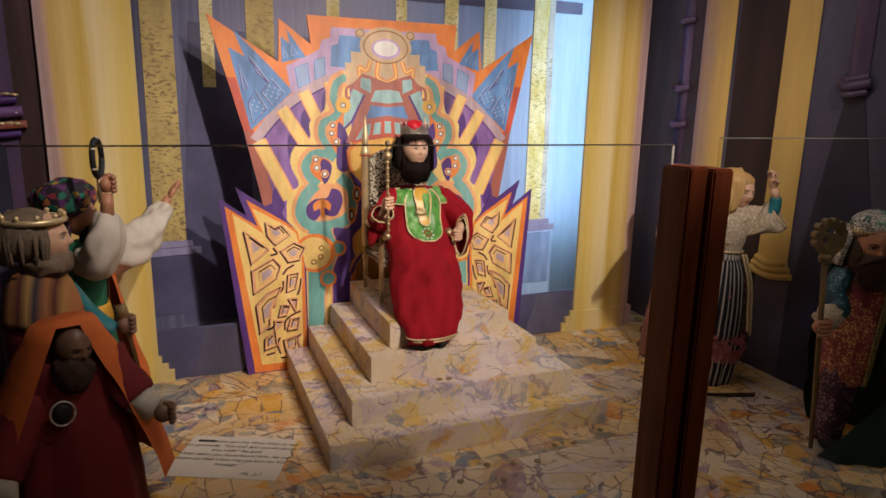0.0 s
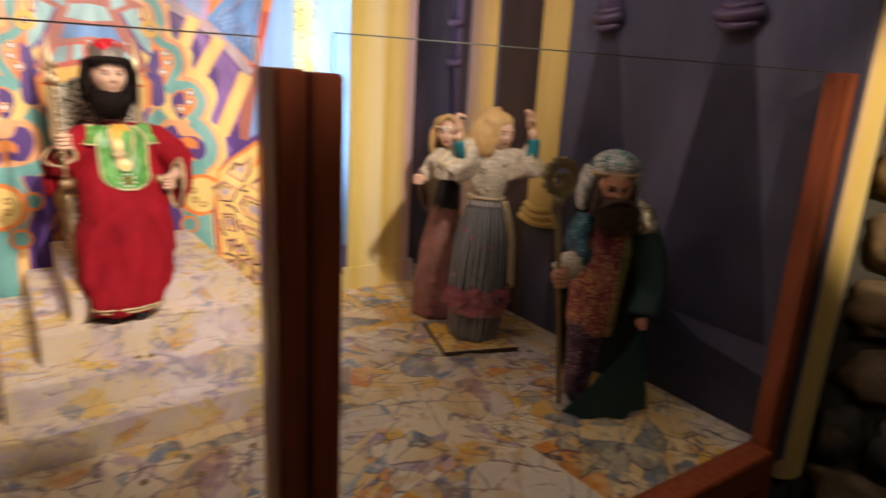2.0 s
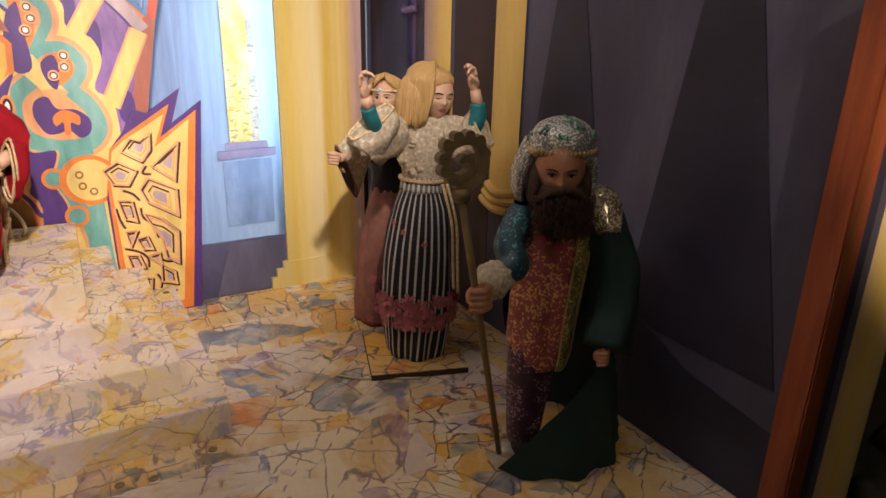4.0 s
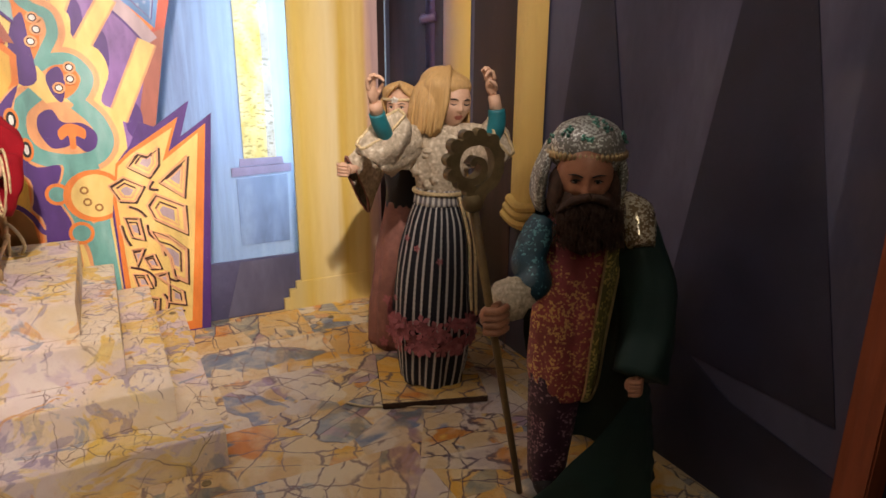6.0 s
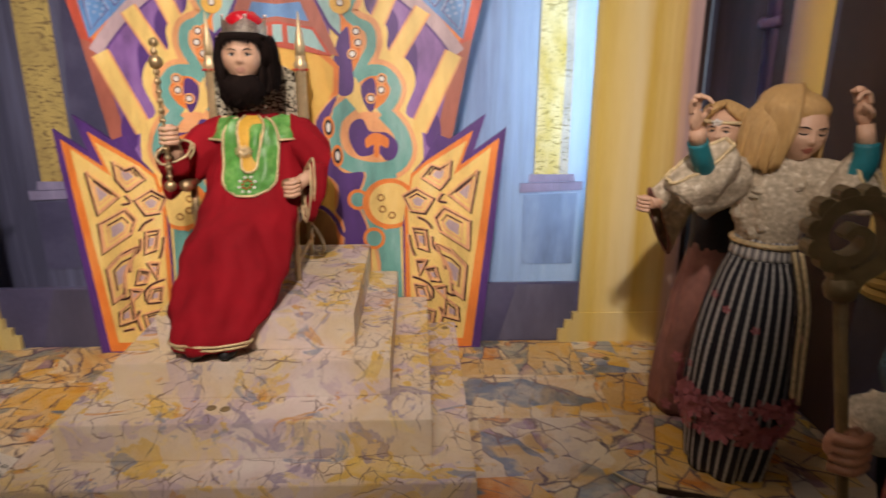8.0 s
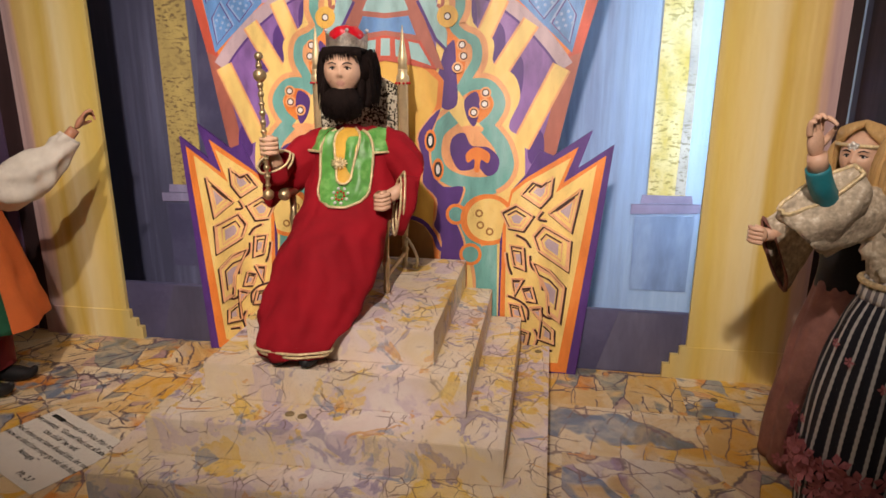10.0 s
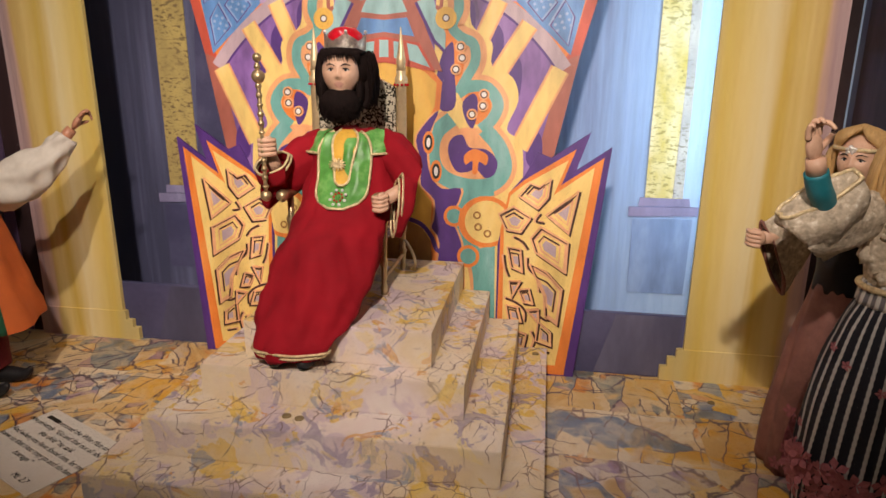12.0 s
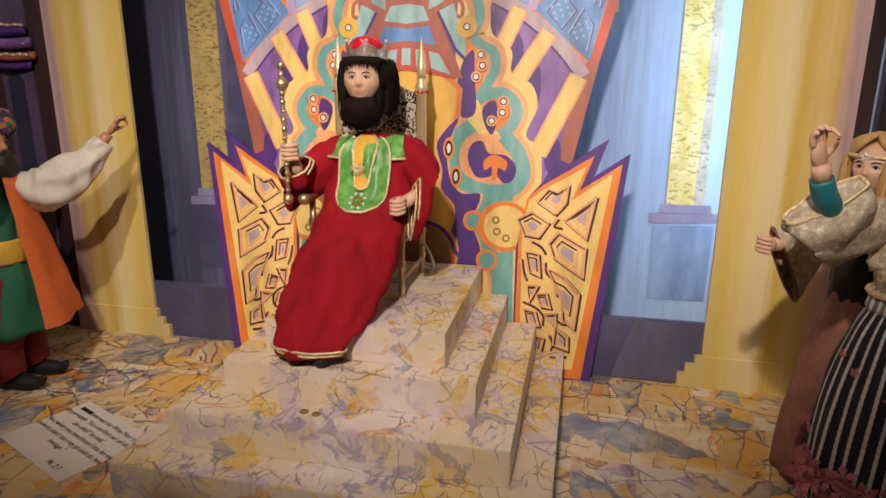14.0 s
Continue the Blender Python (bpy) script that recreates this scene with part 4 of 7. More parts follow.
# the dark side wall with its painted columns and pillars
for y0, y1, z0 in ((-0.285, -0.12, 0.3), (-0.645, -0.515, 0.43)):
    bm = bmesh.new()
    ys = [y0 + (y1 - y0) * i / 8 for i in range(9)]
    vs = []
    for z in (z0, 2.28):
        vs.append([bm.verts.new((1.232 - 0.012 * math.sin(math.pi * i / 8) - 0.002, y, z)) for i, y in enumerate(ys)])
    for i in range(8):
        bm.faces.new((vs[0][i], vs[0][i + 1], vs[1][i + 1], vs[1][i]))
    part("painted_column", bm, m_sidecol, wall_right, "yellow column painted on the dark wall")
    bm = bmesh.new()
    for k, (e, z) in enumerate(((0.0, z0), (0.012, z0 - 0.022), (0.024, z0 - 0.045))):
        tube(bm, [(1.226, y0 - e, z), (1.212, (y0 + y1) / 2, z - 0.012), (1.226, y1 + e, z)], 0.013, 0, 8, 5)
    part("column_base", bm, m_sidecol, wall_right)
for y0, y1, z0 in ((-0.852, -0.752, 1.05), (-1.285, -1.16, 1.05)):
    bm = bmesh.new()
    w = y1 - y0
    vs = []
    for z in (z0, 2.28):
        vs.append([bm.verts.new((1.231 - 0.02 * math.sin(math.pi * i / 8), y0 + 0.15 * w + 0.7 * w * i / 8, z)) for i in range(9)])
    for i in range(8):
        bm.faces.new((vs[0][i], vs[0][i + 1], vs[1][i + 1], vs[1][i]))
    part("painted_pillar", bm, m_pillar, wall_right, "purple pillar painted on the dark wall", True)
    bm = bmesh.new()
    for e, z, r in ((0.1, z0 + 0.02, 0.011), (0.0, z0, 0.017), (0.1, z0 - 0.026, 0.012)):
        tube(bm, [(1.228, y0 + e * w, z), (1.203, (y0 + y1) / 2, z - 0.01), (1.228, y1 - e * w, z)], r, 0, 8, 6)
    part("pillar_base", bm, m_pillar, wall_right, "", True)
    # shade below the pillar, put into the wall's colour as a dark flare
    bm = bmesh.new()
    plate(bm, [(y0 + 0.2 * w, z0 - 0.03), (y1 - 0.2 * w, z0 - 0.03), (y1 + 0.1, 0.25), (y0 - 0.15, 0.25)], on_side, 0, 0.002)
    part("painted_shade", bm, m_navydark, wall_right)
# darker plate paints shade along the foot of the wall
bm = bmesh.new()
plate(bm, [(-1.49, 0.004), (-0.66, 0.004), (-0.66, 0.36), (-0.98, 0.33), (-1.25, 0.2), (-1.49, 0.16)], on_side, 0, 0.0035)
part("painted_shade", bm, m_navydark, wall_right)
for y0, y1 in ((-0.51, -0.3), (-0.11, 0.3)):
    bm = bmesh.new()
    plate(bm, [(y0, 0.004), (y1, 0.004), (y1, 2.25), (y0, 2.25)], on_side, 0, 0.002)
    part("painted_doorway", bm, m_darkcurtain, wall_right, "dark plum hanging painted on the wall")
bm = bmesh.new()
plate(bm, [(1.04, 0.004), (1.228, 0.004), (1.228, 2.25), (1.04, 2.25)], on_back, 0, 0.004)
part("painted_doorway", bm, m_darkcurtain, wall_back, "dark plum hanging painted on the backdrop")
bm = bmesh.new()
for z in (1.32, 1.05, 0.9):
    tube(bm, [(1.229, -0.07, z), (1.21, -0.03, z - 0.008), (1.229, 0.01, z)], 0.014, 0, 8, 5)
plate(bm, [(-0.058, 0.6), (-0.002, 0.6), (-0.002, 2.2), (-0.058, 2.2)], on_side, 0, 0.006)
part("painted_pillar", bm, m_pillar, wall_right, "slender plum pillar with rings", True)
# dark board left of the column with a purple pillar and its gilded capital
side_board = tagged(boxed("side_board", -1.358, -1.1, 0.036, 0.05, 0.0, 2.25, m_darkcurtain), "dark plum board beside the yellow column", "board")
put_left = lambda u, v, d: (u, 0.036 - d, v)
bm = bmesh.new()
plate(bm, [(-1.31, 0.002), (-1.2, 0.002), (-1.205, 2.24), (-1.31, 2.24)], put_left, 0, 0.006)
part("painted_pillar", bm, m_pillar, side_board, "purple painted pillar")
bm = bmesh.new()
plate(bm, [(-1.29, 0.3), (-1.235, 0.3), (-1.235, 0.8), (-1.262, 0.83), (-1.29, 0.8)], put_left, 0.006, 0.008)
part("dark_niche", bm, m_navydark, side_board)
for z, half_w, h, m in ((0.945, 0.062, 0.02, m_purple), (0.91, 0.074, 0.026, m_violet), (0.872, 0.082, 0.02, m_rust), (0.845, 0.066, 0.016, m_purple)):
    bm = bmesh.new()
    tube(bm, [(-1.255 - half_w, 0.02, z), (-1.255, 0.008, z - 0.006), (-1.255 + half_w, 0.02, z)], h * 0.6, 0, 10, 6)
    part("capital_ring", bm, m, side_board, "", True)
for k in range(7):
    for z, r in ((0.957, 0.007), (0.906, 0.005), (0.873, 0.008)):
        bm = bmesh.new()
        blob(bm, (-1.315 + 0.02 * k, 0.0 if k in (2, 3, 4) else 0.006, z + 0.002 * (k % 2)), (r * 1.5, r, r * 0.7), 0, 0.2, 40, 2)
        part("gilt_dab", bm, m_gold if z != 0.906 else m_white, side_board, "", True)

# ---- display case front ----
GY = -1.495
case_post = thing("glass_post", "mahogany corner post of the glass case", "post", "case posts")
bm = bmesh.new()
box(bm, -0.066, -0.03, GY - 0.032, GY + 0.03, STAGE, 0.875, 0.003)
part("post_board", bm, m_wood, case_post)
bm = bmesh.new()
box(bm, -0.027, 0.012, GY - 0.04, GY + 0.022, STAGE, 0.872, 0.003)
part("post_board", bm, m_wood, case_post)
end_post = thing("glass_post", "mahogany end post of the glass case", "post", "case posts")
bm = bmesh.new()
box(bm, 1.178, 1.212, GY - 0.03, GY + 0.02, STAGE, 0.915, 0.003)
box(bm, 1.2135, 1.243, GY - 0.024, GY + 0.02, STAGE, 0.917, 0.003)
part("post_board", bm, m_wood, end_post)
rail = tagged(boxed("case_rail", -3.0, 1.172, GY - 0.05, GY + 0.02, -0.065, 0.022, m_wood, None, 0.004), "mahogany rail along the foot of the glass", "rail")
for x0, x1, z1 in ((-2.6, -0.072, 0.905), (0.016, 1.17, 0.915)):
    g = thing("glass_screen", "clear glass screen along the front of the case", "glass screen", "case screens")
    ob = boxed("pane", x0, x1, GY - 0.002, GY + 0.002, 0.023, z1, m_glass, g)
    ob.visible_shadow = False
    boxed("pane_edge", x0, x1, GY - 0.002, GY + 0.002, z1 + 0.0002, z1 + 0.0018, m_glassedge, g)
ob = boxed("pane_edge", -0.0755, -0.0725, GY - 0.002, GY + 0.002, 0.877, 0.9045, m_white, bpy.data.objects["glass_screen"])

# outer column and rough stone wall beside the case
oc = thing("wall_column", "yellow painted half-round column beside the case", "column")
bm = bmesh.new()
rows = []
for z in (-0.09, 2.3):
    rows.append([bm.verts.new((1.31 - 0.062 * math.cos(math.pi * i / 12), GY - 0.012 - 0.045 * math.sin(math.pi * i / 12), z)) for i in range(13)])
for i in range(12):
    bm.faces.new((rows[0][i], rows[0][i + 1], rows[1][i + 1], rows[1][i]))
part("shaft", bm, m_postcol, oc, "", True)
boxed("backing", 1.247, 1.40, GY - 0.012, GY + 0.03, STAGE, 2.3, m_mortar, oc)
wall_stone = tagged(new("wall_stone"), "rough wall of brown and grey field stones", "wall", kind="structure")
A, B = Vector((1.375, GY - 0.02, 0)), Vector((2.05, -3.0, 0))
along = (B - A).normalized()
out = Vector((-along.y, along.x, 0)) * -1
if out.x > 0:
    out = -out
bm = bmesh.new()
q = [A, B, B - out * 0.1, A - out * 0.1]
lo = [bm.verts.new(v + Vector((0, 0, STAGE))) for v in q]
hi = [bm.verts.new(v + Vector((0, 0, 2.4))) for v in q]
for i in range(4):
    bm.faces.new((lo[i], lo[(i + 1) % 4], hi[(i + 1) % 4], hi[i]))
part("mortar", bm, m_mortar, wall_stone)


def throne_steps():
    st = thing("throne_steps", "four-tiered dais covered with pale marble-painted paper", "steps")
    tiers = ((0.432, -0.74, 0.0), (0.352, -0.655, 0.0785), (0.271, -0.56, 0.157), (0.197, -0.505, 0.2355))
    for w, y, z in tiers:
        bm = bmesh.new()
        box(bm, -w - 0.006, w - 0.002, y, -0.006, z, z + 0.0785, 0.0015)
        bm.normal_update()
        for f in bm.faces:
            f.material_index = 1 if f.normal.z > 0.9 or z == 0.0 and f.normal.x > 0.9 else 0
        part("step", bm, [m_step, m_tread], st)
    return st


throne_steps()

# ---- throne backboard, leaning a little ----


def on_panel(u, v, d):
    return (u - 0.036, 0.09 * v - 0.004 - d, v)


def both(o):
    """The same outline and its mirror image."""
    return (o, [(-u, v) for u, v in reversed(o)])


panel = thing("throne_backboard", "tall jagged plywood backboard painted with bright scrollwork", "backboard")
LEVEL = [0.0004]


def art(name, outline, m, mirror=True, curve=0, label=""):
    """One painted shape, a little proud of what lies below it, with its mirror image."""
    LEVEL[0] += 0.00007
    o = [tuple(p) for p in smoothed(outline, curve, True)] if curve else outline
    for q in (both(o) if mirror else (o,)):
        bm = bmesh.new()
        plate(bm, q, on_panel, 0, LEVEL[0])
        part(name, bm, m, panel, label)


def line(name, pts, width, m, mirror=True, curve=6, closed=False, label=""):
    LEVEL[0] += 0.00007
    p = [tuple(q) for q in smoothed(pts, curve, closed)] if curve else pts
    for q in (both(p) if mirror else (p,)):
        bm = bmesh.new()
        ribbon(bm, q, width if not (isinstance(width, tuple) and q is not p) else width[::-1], on_panel, 0, LEVEL[0], closed)
        part(name, bm, m, panel, label)


half = [(0.282, 1.25), (0.272, 1.152), (0.378, 1.232), (0.385, 1.087), (0.612, 1.232), (0.512, 0.857), (0.458, 0.596), (0.47, 0.0)]
bm = bmesh.new()
plate(bm, half + [(-u, v) for u, v in reversed(half)], on_panel, -0.012, 0)
part("board", bm, m_orange, panel, "jagged plywood board with orange edges")
art("edge_strip", [(0.512, 0.857), (0.458, 0.596), (0.44, 0.5), (0.405, 0.596), (0.47, 0.84)], m_rust)
art("red_edge", [(0.558, 1.03), (0.512, 0.857), (0.47, 0.84), (0.49, 0.87), (0.53, 1.03)], m_redpaint)
# blue corners and spires
art("blue_corner", [(0.34, 0.99), (0.415, 1.072), (0.53, 1.186), (0.497, 1.1), (0.548, 1.128), (0.487, 0.855)], m_blue)
for o in ([(0.42, 1.02), (0.48, 1.1), (0.455, 1.05)], [(0.49, 1.0), (0.515, 1.07), (0.505, 0.99)], [(0.37, 0.985), (0.41, 1.03), (0.445, 0.985), (0.41, 0.94)], [(0.43, 0.93), (0.465, 0.99), (0.49, 0.95), (0.478, 0.88)]):
    line("blue_outline", o, 0.005, m_bluepale, True, 0, True)
    line("blue_outline", [(u + 0.003, v - 0.003) for u, v in o], 0.0035, m_purple, True, 0, True)
rnd = random.Random(4)
LEVEL[0] += 0.00007
for c in ((0.408, 0.985), (0.462, 0.935)):
    for i in range(3):
        for j in range(3):
            u, v = c[0] + 0.017 * (i - 1) - 0.006 * (j - 1), c[1] + 0.014 * (j - 1) + 0.006 * (i - 1)
            for s in (1, -1):
                bm = bmesh.new()
                plate(bm, circle((s * u, v), 0.0042, 8), on_panel, 0, LEVEL[0])
                part("white_dab", bm, m_bluepale, panel)
art("blue_spire", [(0.29, 1.108), (0.352, 1.196), (0.345, 1.15), (0.374, 1.172), (0.374, 1.085)], m_blue)
for o in ([(0.318, 1.115), (0.34, 1.15), (0.338, 1.11)], [(0.352, 1.105), (0.366, 1.14), (0.366, 1.1)]):
    line("blue_outline", o, 0.004, m_bluepale, True, 0, True)
art("lilac_field", [(0.0, 1.214), (0.198, 1.214), (0.203, 1.178), (0.233, 1.168), (0.243, 1.135), (0.275, 1.118), (0.36, 1.075), (0.345, 0.985), (0.0, 1.03)], m_lilac)
art("blue_field", [(0.0, 1.188), (0.17, 1.188), (0.176, 1.158), (0.2, 1.15), (0.205, 1.08), (0.0, 1.07)], m_blue)
for o in ([(0.225, 1.11), (0.262, 1.1), (0.262, 1.03), (0.225, 1.05)], [(0.285, 1.09), (0.33, 1.068), (0.322, 1.0), (0.28, 1.02)]):
    art("pattern_panel", o, m_bluepale)
    line("blue_outline", o, 0.004, m_blue, True, 0, True)
# sun disc with its rim
N = 40
arc = lambda r, a0, a1, n=N: [(r * math.cos(radians(a0 + (a1 - a0) * i / n)), 0.5 + r * math.sin(radians(a0 + (a1 - a0) * i / n))) for i in range(n + 1)]
art("sun_disc", arc(0.575, 35.4, 144.6) + [(-0.412, 0.59), (-0.4, 0.5), (0.4, 0.5), (0.412, 0.59)], m_violet, False, 0, "violet disc behind the rays")
line("rim", arc(0.574, 34, 146), 0.034, m_mauve, False, 0, False, "mauve rim of the disc")
line("rim_shadow", arc(0.554, 36, 144), 0.006, m_purple, False, 0)
# rays
for a, b, w in (((0.205, 1.03), (0.18, 0.95), 0.05), ((0.303, 0.99), (0.255, 0.885), 0.034), ((0.381, 0.93), (0.305, 0.81), 0.036), ((0.463, 0.82), (0.366, 0.62), 0.04)):
    art("dark_edge", [(b[0] + 0.02, b[1] - 0.03), (b[0] + 0.055, b[1] - 0.06), (b[0] + 0.06, b[1] + 0.02), (b[0] + 0.03, b[1] + 0.05)], m_purple, True, 5)
    line("ray_outline", [a, b], w + 0.011, m_peach, True, 0)
    line("ray", [a, b], w, m_yellow, True, 0, False, "pale yellow ray")
# scrollwork
T1 = [(0.15, 1.045), (0.186, 1.021), (0.198, 0.971), (0.182, 0.926), (0.204, 0.9), (0.238, 0.882), (0.244, 0.839), (0.223, 0.798), (0.2, 0.757)]
T2 = [(0.2, 0.757), (0.233, 0.775), (0.278, 0.772), (0.307, 0.733), (0.294, 0.693), (0.264, 0.665)]
TC = [(0.186, 0.691), (0.143, 0.65), (0.136, 0.586), (0.166, 0.537), (0.233, 0.515), (0.299, 0.522), (0.33, 0.562), (0.315, 0.619), (0.274, 0.666)]
T3 = [(0.3, 0.515), (0.243, 0.494), (0.213, 0.441), (0.215, 0.377), (0.249, 0.336), (0.279, 0.261), (0.291, 0.0)]
art("cream_body", [(0.14, 1.03), (0.218, 1.02), (0.232, 0.93), (0.286, 0.886), (0.288, 0.828), (0.342, 0.8), (0.36, 0.741), (0.333, 0.667), (0.373, 0.631), (0.38, 0.53), (0.372, 0.48), (0.33, 0.3), (0.33, 0.0), (0.2, 0.0), (0.15, 0.5)], m_yellow, True, 4)
for t in (T1, T2, TC, T3):
    line("scroll_edge", t, 0.058 if t in (T1, T2) else 0.066, m_peach)
art("scroll_heart", [(0.165, 0.92), (0.21, 0.86), (0.21, 0.8), (0.185, 0.76), (0.17, 0.83)], m_orange, True, 4)
art("scroll_heart", [(0.22, 0.75), (0.27, 0.76), (0.29, 0.72), (0.262, 0.68), (0.23, 0.69)], m_orange, True, 4)
art("spiral_field", circle((0.235, 0.595), 0.085, 28, 0.075), m_peach)
for t, w in ((T1, 0.026), (T2, 0.03), (TC, 0.04), (T3, 0.046)):
    line("scroll", t, w, m_teal, True, 6, False, "teal scroll band")
art("stem", [(0.255, 0.34), (0.312, 0.36), (0.322, 0.0), (0.262, 0.0)], m_teal)
art("purple_field", [(0.156, 0.856), (0.171, 0.878), (0.185, 0.883), (0.19, 0.813), (0.194, 0.724), (0.153, 0.716), (0.142, 0.79)], m_purple, True, 4)
art("purple_field", [(0.214, 0.735), (0.245, 0.757), (0.255, 0.72), (0.243, 0.668), (0.222, 0.69)], m_purple, True, 4)
art("spiral", [(0.178, 0.60), (0.185, 0.638), (0.215, 0.65), (0.235, 0.618), (0.28, 0.613), (0.31, 0.585), (0.305, 0.55), (0.28, 0.538), (0.255, 0.56), (0.23, 0.552), (0.2, 0.555)], m_purple, True, 5)
art("anchor", [(0.226, 0.572), (0.222, 0.596), (0.249, 0.614), (0.284, 0.598), (0.281, 0.572), (0.262, 0.58), (0.258, 0.55), (0.245, 0.55), (0.244, 0.582)], m_orange, True, 4)
# golden arch behind the chair and its purple lobes
art("arch_edge", [(0.0, 0.86), (0.06, 0.85), (0.128, 0.82), (0.158, 0.785), (0.153, 0.715), (0.122, 0.68), (0.1, 0.64), (0.115, 0.56), (0.115, 0.5), (0.145, 0.46), (0.15, 0.3), (0.0, 0.3)], m_orange)
art("arch", [(0.0, 0.84), (0.05, 0.835), (0.11, 0.812), (0.143, 0.783), (0.139, 0.723), (0.112, 0.669), (0.091, 0.638), (0.105, 0.554), (0.105, 0.507), (0.136, 0.469), (0.13, 0.3), (0.0, 0.3)], m_gold_flat, True, 0, "golden yellow arch")
PC = [(0.15, 0.712), (0.107, 0.669), (0.09, 0.631), (0.107, 0.569), (0.105, 0.514), (0.143, 0.474), (0.143, 0.421), (0.137, 0.397), (0.16, 0.352), (0.15, 0.2), (0.22, 0.2), (0.222, 0.334), (0.213, 0.377), (0.19, 0.432), (0.208, 0.47), (0.214, 0.508), (0.162, 0.506), (0.13, 0.545), (0.12, 0.601), (0.126, 0.65)]
art("lobes_edge", [(u + (0.006 if i > 9 else -0.005), v) for i, (u, v) in enumerate(PC)], m_peach, True, 3)
art("lobes", PC, m_purple, True, 3)
art("brown_niche", [(0.0, 0.42), (0.06, 0.418), (0.11, 0.396), (0.134, 0.36), (0.14, 0.3), (0.0, 0.3)], m_brownpaint, True, 0)
line("niche_edge", [(0.03, 0.428), (0.1, 0.41), (0.135, 0.375), (0.155, 0.335), (0.2, 0.328)], 0.012, m_purple)
for c, r in (((0.198, 0.432), 0.02), ((0.24, 0.323), 0.022)):
    art("knot_edge", circle(c, r + 0.009), m_orange)
    art("knot", circle(c, r), m_teal)
art("boss_edge", circle((0.285, 0.42), 0.075, 28, 0.07), m_orange)
art("boss", circle((0.288, 0.42), 0.06, 28, 0.058), m_yellow)
art("boss_link", [(0.31, 0.46), (0.36, 0.45), (0.37, 0.4), (0.32, 0.385)], m_yellow)
for c in ((0.261, 0.437), (0.265, 0.405), (0.291, 0.388)):
    line("boss_ring", circle(c, 0.0085, 12), 0.005, m_brownpaint, True, 0, True)
for c in ((0.124, 0.628), (0.146, 0.552)):
    art("loop_edge", circle(c, 0.016, 14, 0.03), m_orange)
    art("loop_line", circle(c, 0.011, 14, 0.021), m_black)
    art("loop", circle(c, 0.0055, 12, 0.013), m_white)
# crest and fan over the arch
art("crest_block", [(0.0, 1.125), (0.13, 1.135), (0.13, 1.095), (0.152, 1.095), (0.15, 1.02), (0.0, 0.98)], m_stonepaint)
art("crest_dome", [(u, v) for u, v in circle((0.0, 1.155), 0.098, 28, 0.07)], m_stonepaint, False)
for s in (0.095, -0.095):
    art("crest_curl", circle((s, 1.2), 0.018, 14), m_stonepaint, False)
    line("crest_line", circle((s, 1.2), 0.014, 14), 0.004, m_brownpaint, False, 0, True)
line("crest_line", [(p[0], p[1]) for p in circle((0.0, 1.155), 0.083, 28, 0.057)], 0.005, m_brownpaint, False, 0, True)
art("crest_oval_edge", circle((0.0, 1.148), 0.055, 24, 0.036), m_lilac, False)
art("crest_oval", circle((0.0, 1.15), 0.046, 24, 0.028), m_white, False)
for p in ([(0.03, 1.1), (0.035, 1.05), (0.0, 1.03)], [(0.06, 1.105), (0.075, 1.07), (0.1, 1.08), (0.1, 1.05)]):
    line("crest_scroll", p, 0.016, m_orange)
    line("crest_scroll", p, 0.006, m_yellow)
art("fan_ground", [(0.0, 1.03), (0.09, 1.06), (0.14, 1.01), (0.1, 0.95), (0.158, 0.812), (0.08, 0.83), (0.0, 0.84)], m_rust)
art("fan_pane", [(0.0, 1.005), (0.045, 1.0), (0.062, 0.962), (0.0, 0.955)], m_teallight)
art("fan_pane", [(0.06, 1.04), (0.095, 1.045), (0.1, 1.01), (0.06, 0.99)], m_teallight)
art("fan_pane", [(0.0, 0.942), (0.062, 0.948), (0.082, 0.9), (0.0, 0.912)], m_blue)
art("fan_band", [(0.0, 0.9), (0.095, 0.885), (0.14, 0.812), (0.0, 0.835)], m_redpaint)
for o in ([(-0.012, 0.892), (0.012, 0.892), (0.013, 0.848), (-0.013, 0.848)], [(0.026, 0.889), (0.05, 0.885), (0.058, 0.842), (0.028, 0.846)], [(0.062, 0.884), (0.09, 0.878), (0.125, 0.822), (0.07, 0.84)]):
    art("fan_pane", o, m_teallight, o[0][0] > 0)
art("side_pane", [(0.085, 0.985), (0.128, 1.005), (0.146, 0.943), (0.165, 0.907), (0.164, 0.866), (0.135, 0.89)], m_teallight)
line("side_pane_edge", [(0.085, 0.985), (0.135, 0.89), (0.164, 0.862)], 0.008, m_purple, True, 0)
line("curl", [(0.125, 1.02), (0.15, 1.005), (0.15, 0.97), (0.138, 0.975)], 0.009, m_rust)
# pearls on the scrolls
for c in ((0.165, 0.946), (0.205, 0.875), (0.21, 0.847), (0.194, 0.818), (0.27, 0.755), (0.268, 0.726), (0.24, 0.704)):
    art("pearl_ground", circle(c, 0.0145 if c[1] < 0.93 else 0.028, 16), m_peach if c[1] < 0.93 else m_gold_flat)
    art("pearl_ring", circle(c, 0.0098, 16), m_line)
    art("pearl", circle(c, 0.0068, 14), m_white, True, 0, "white pearl dab")
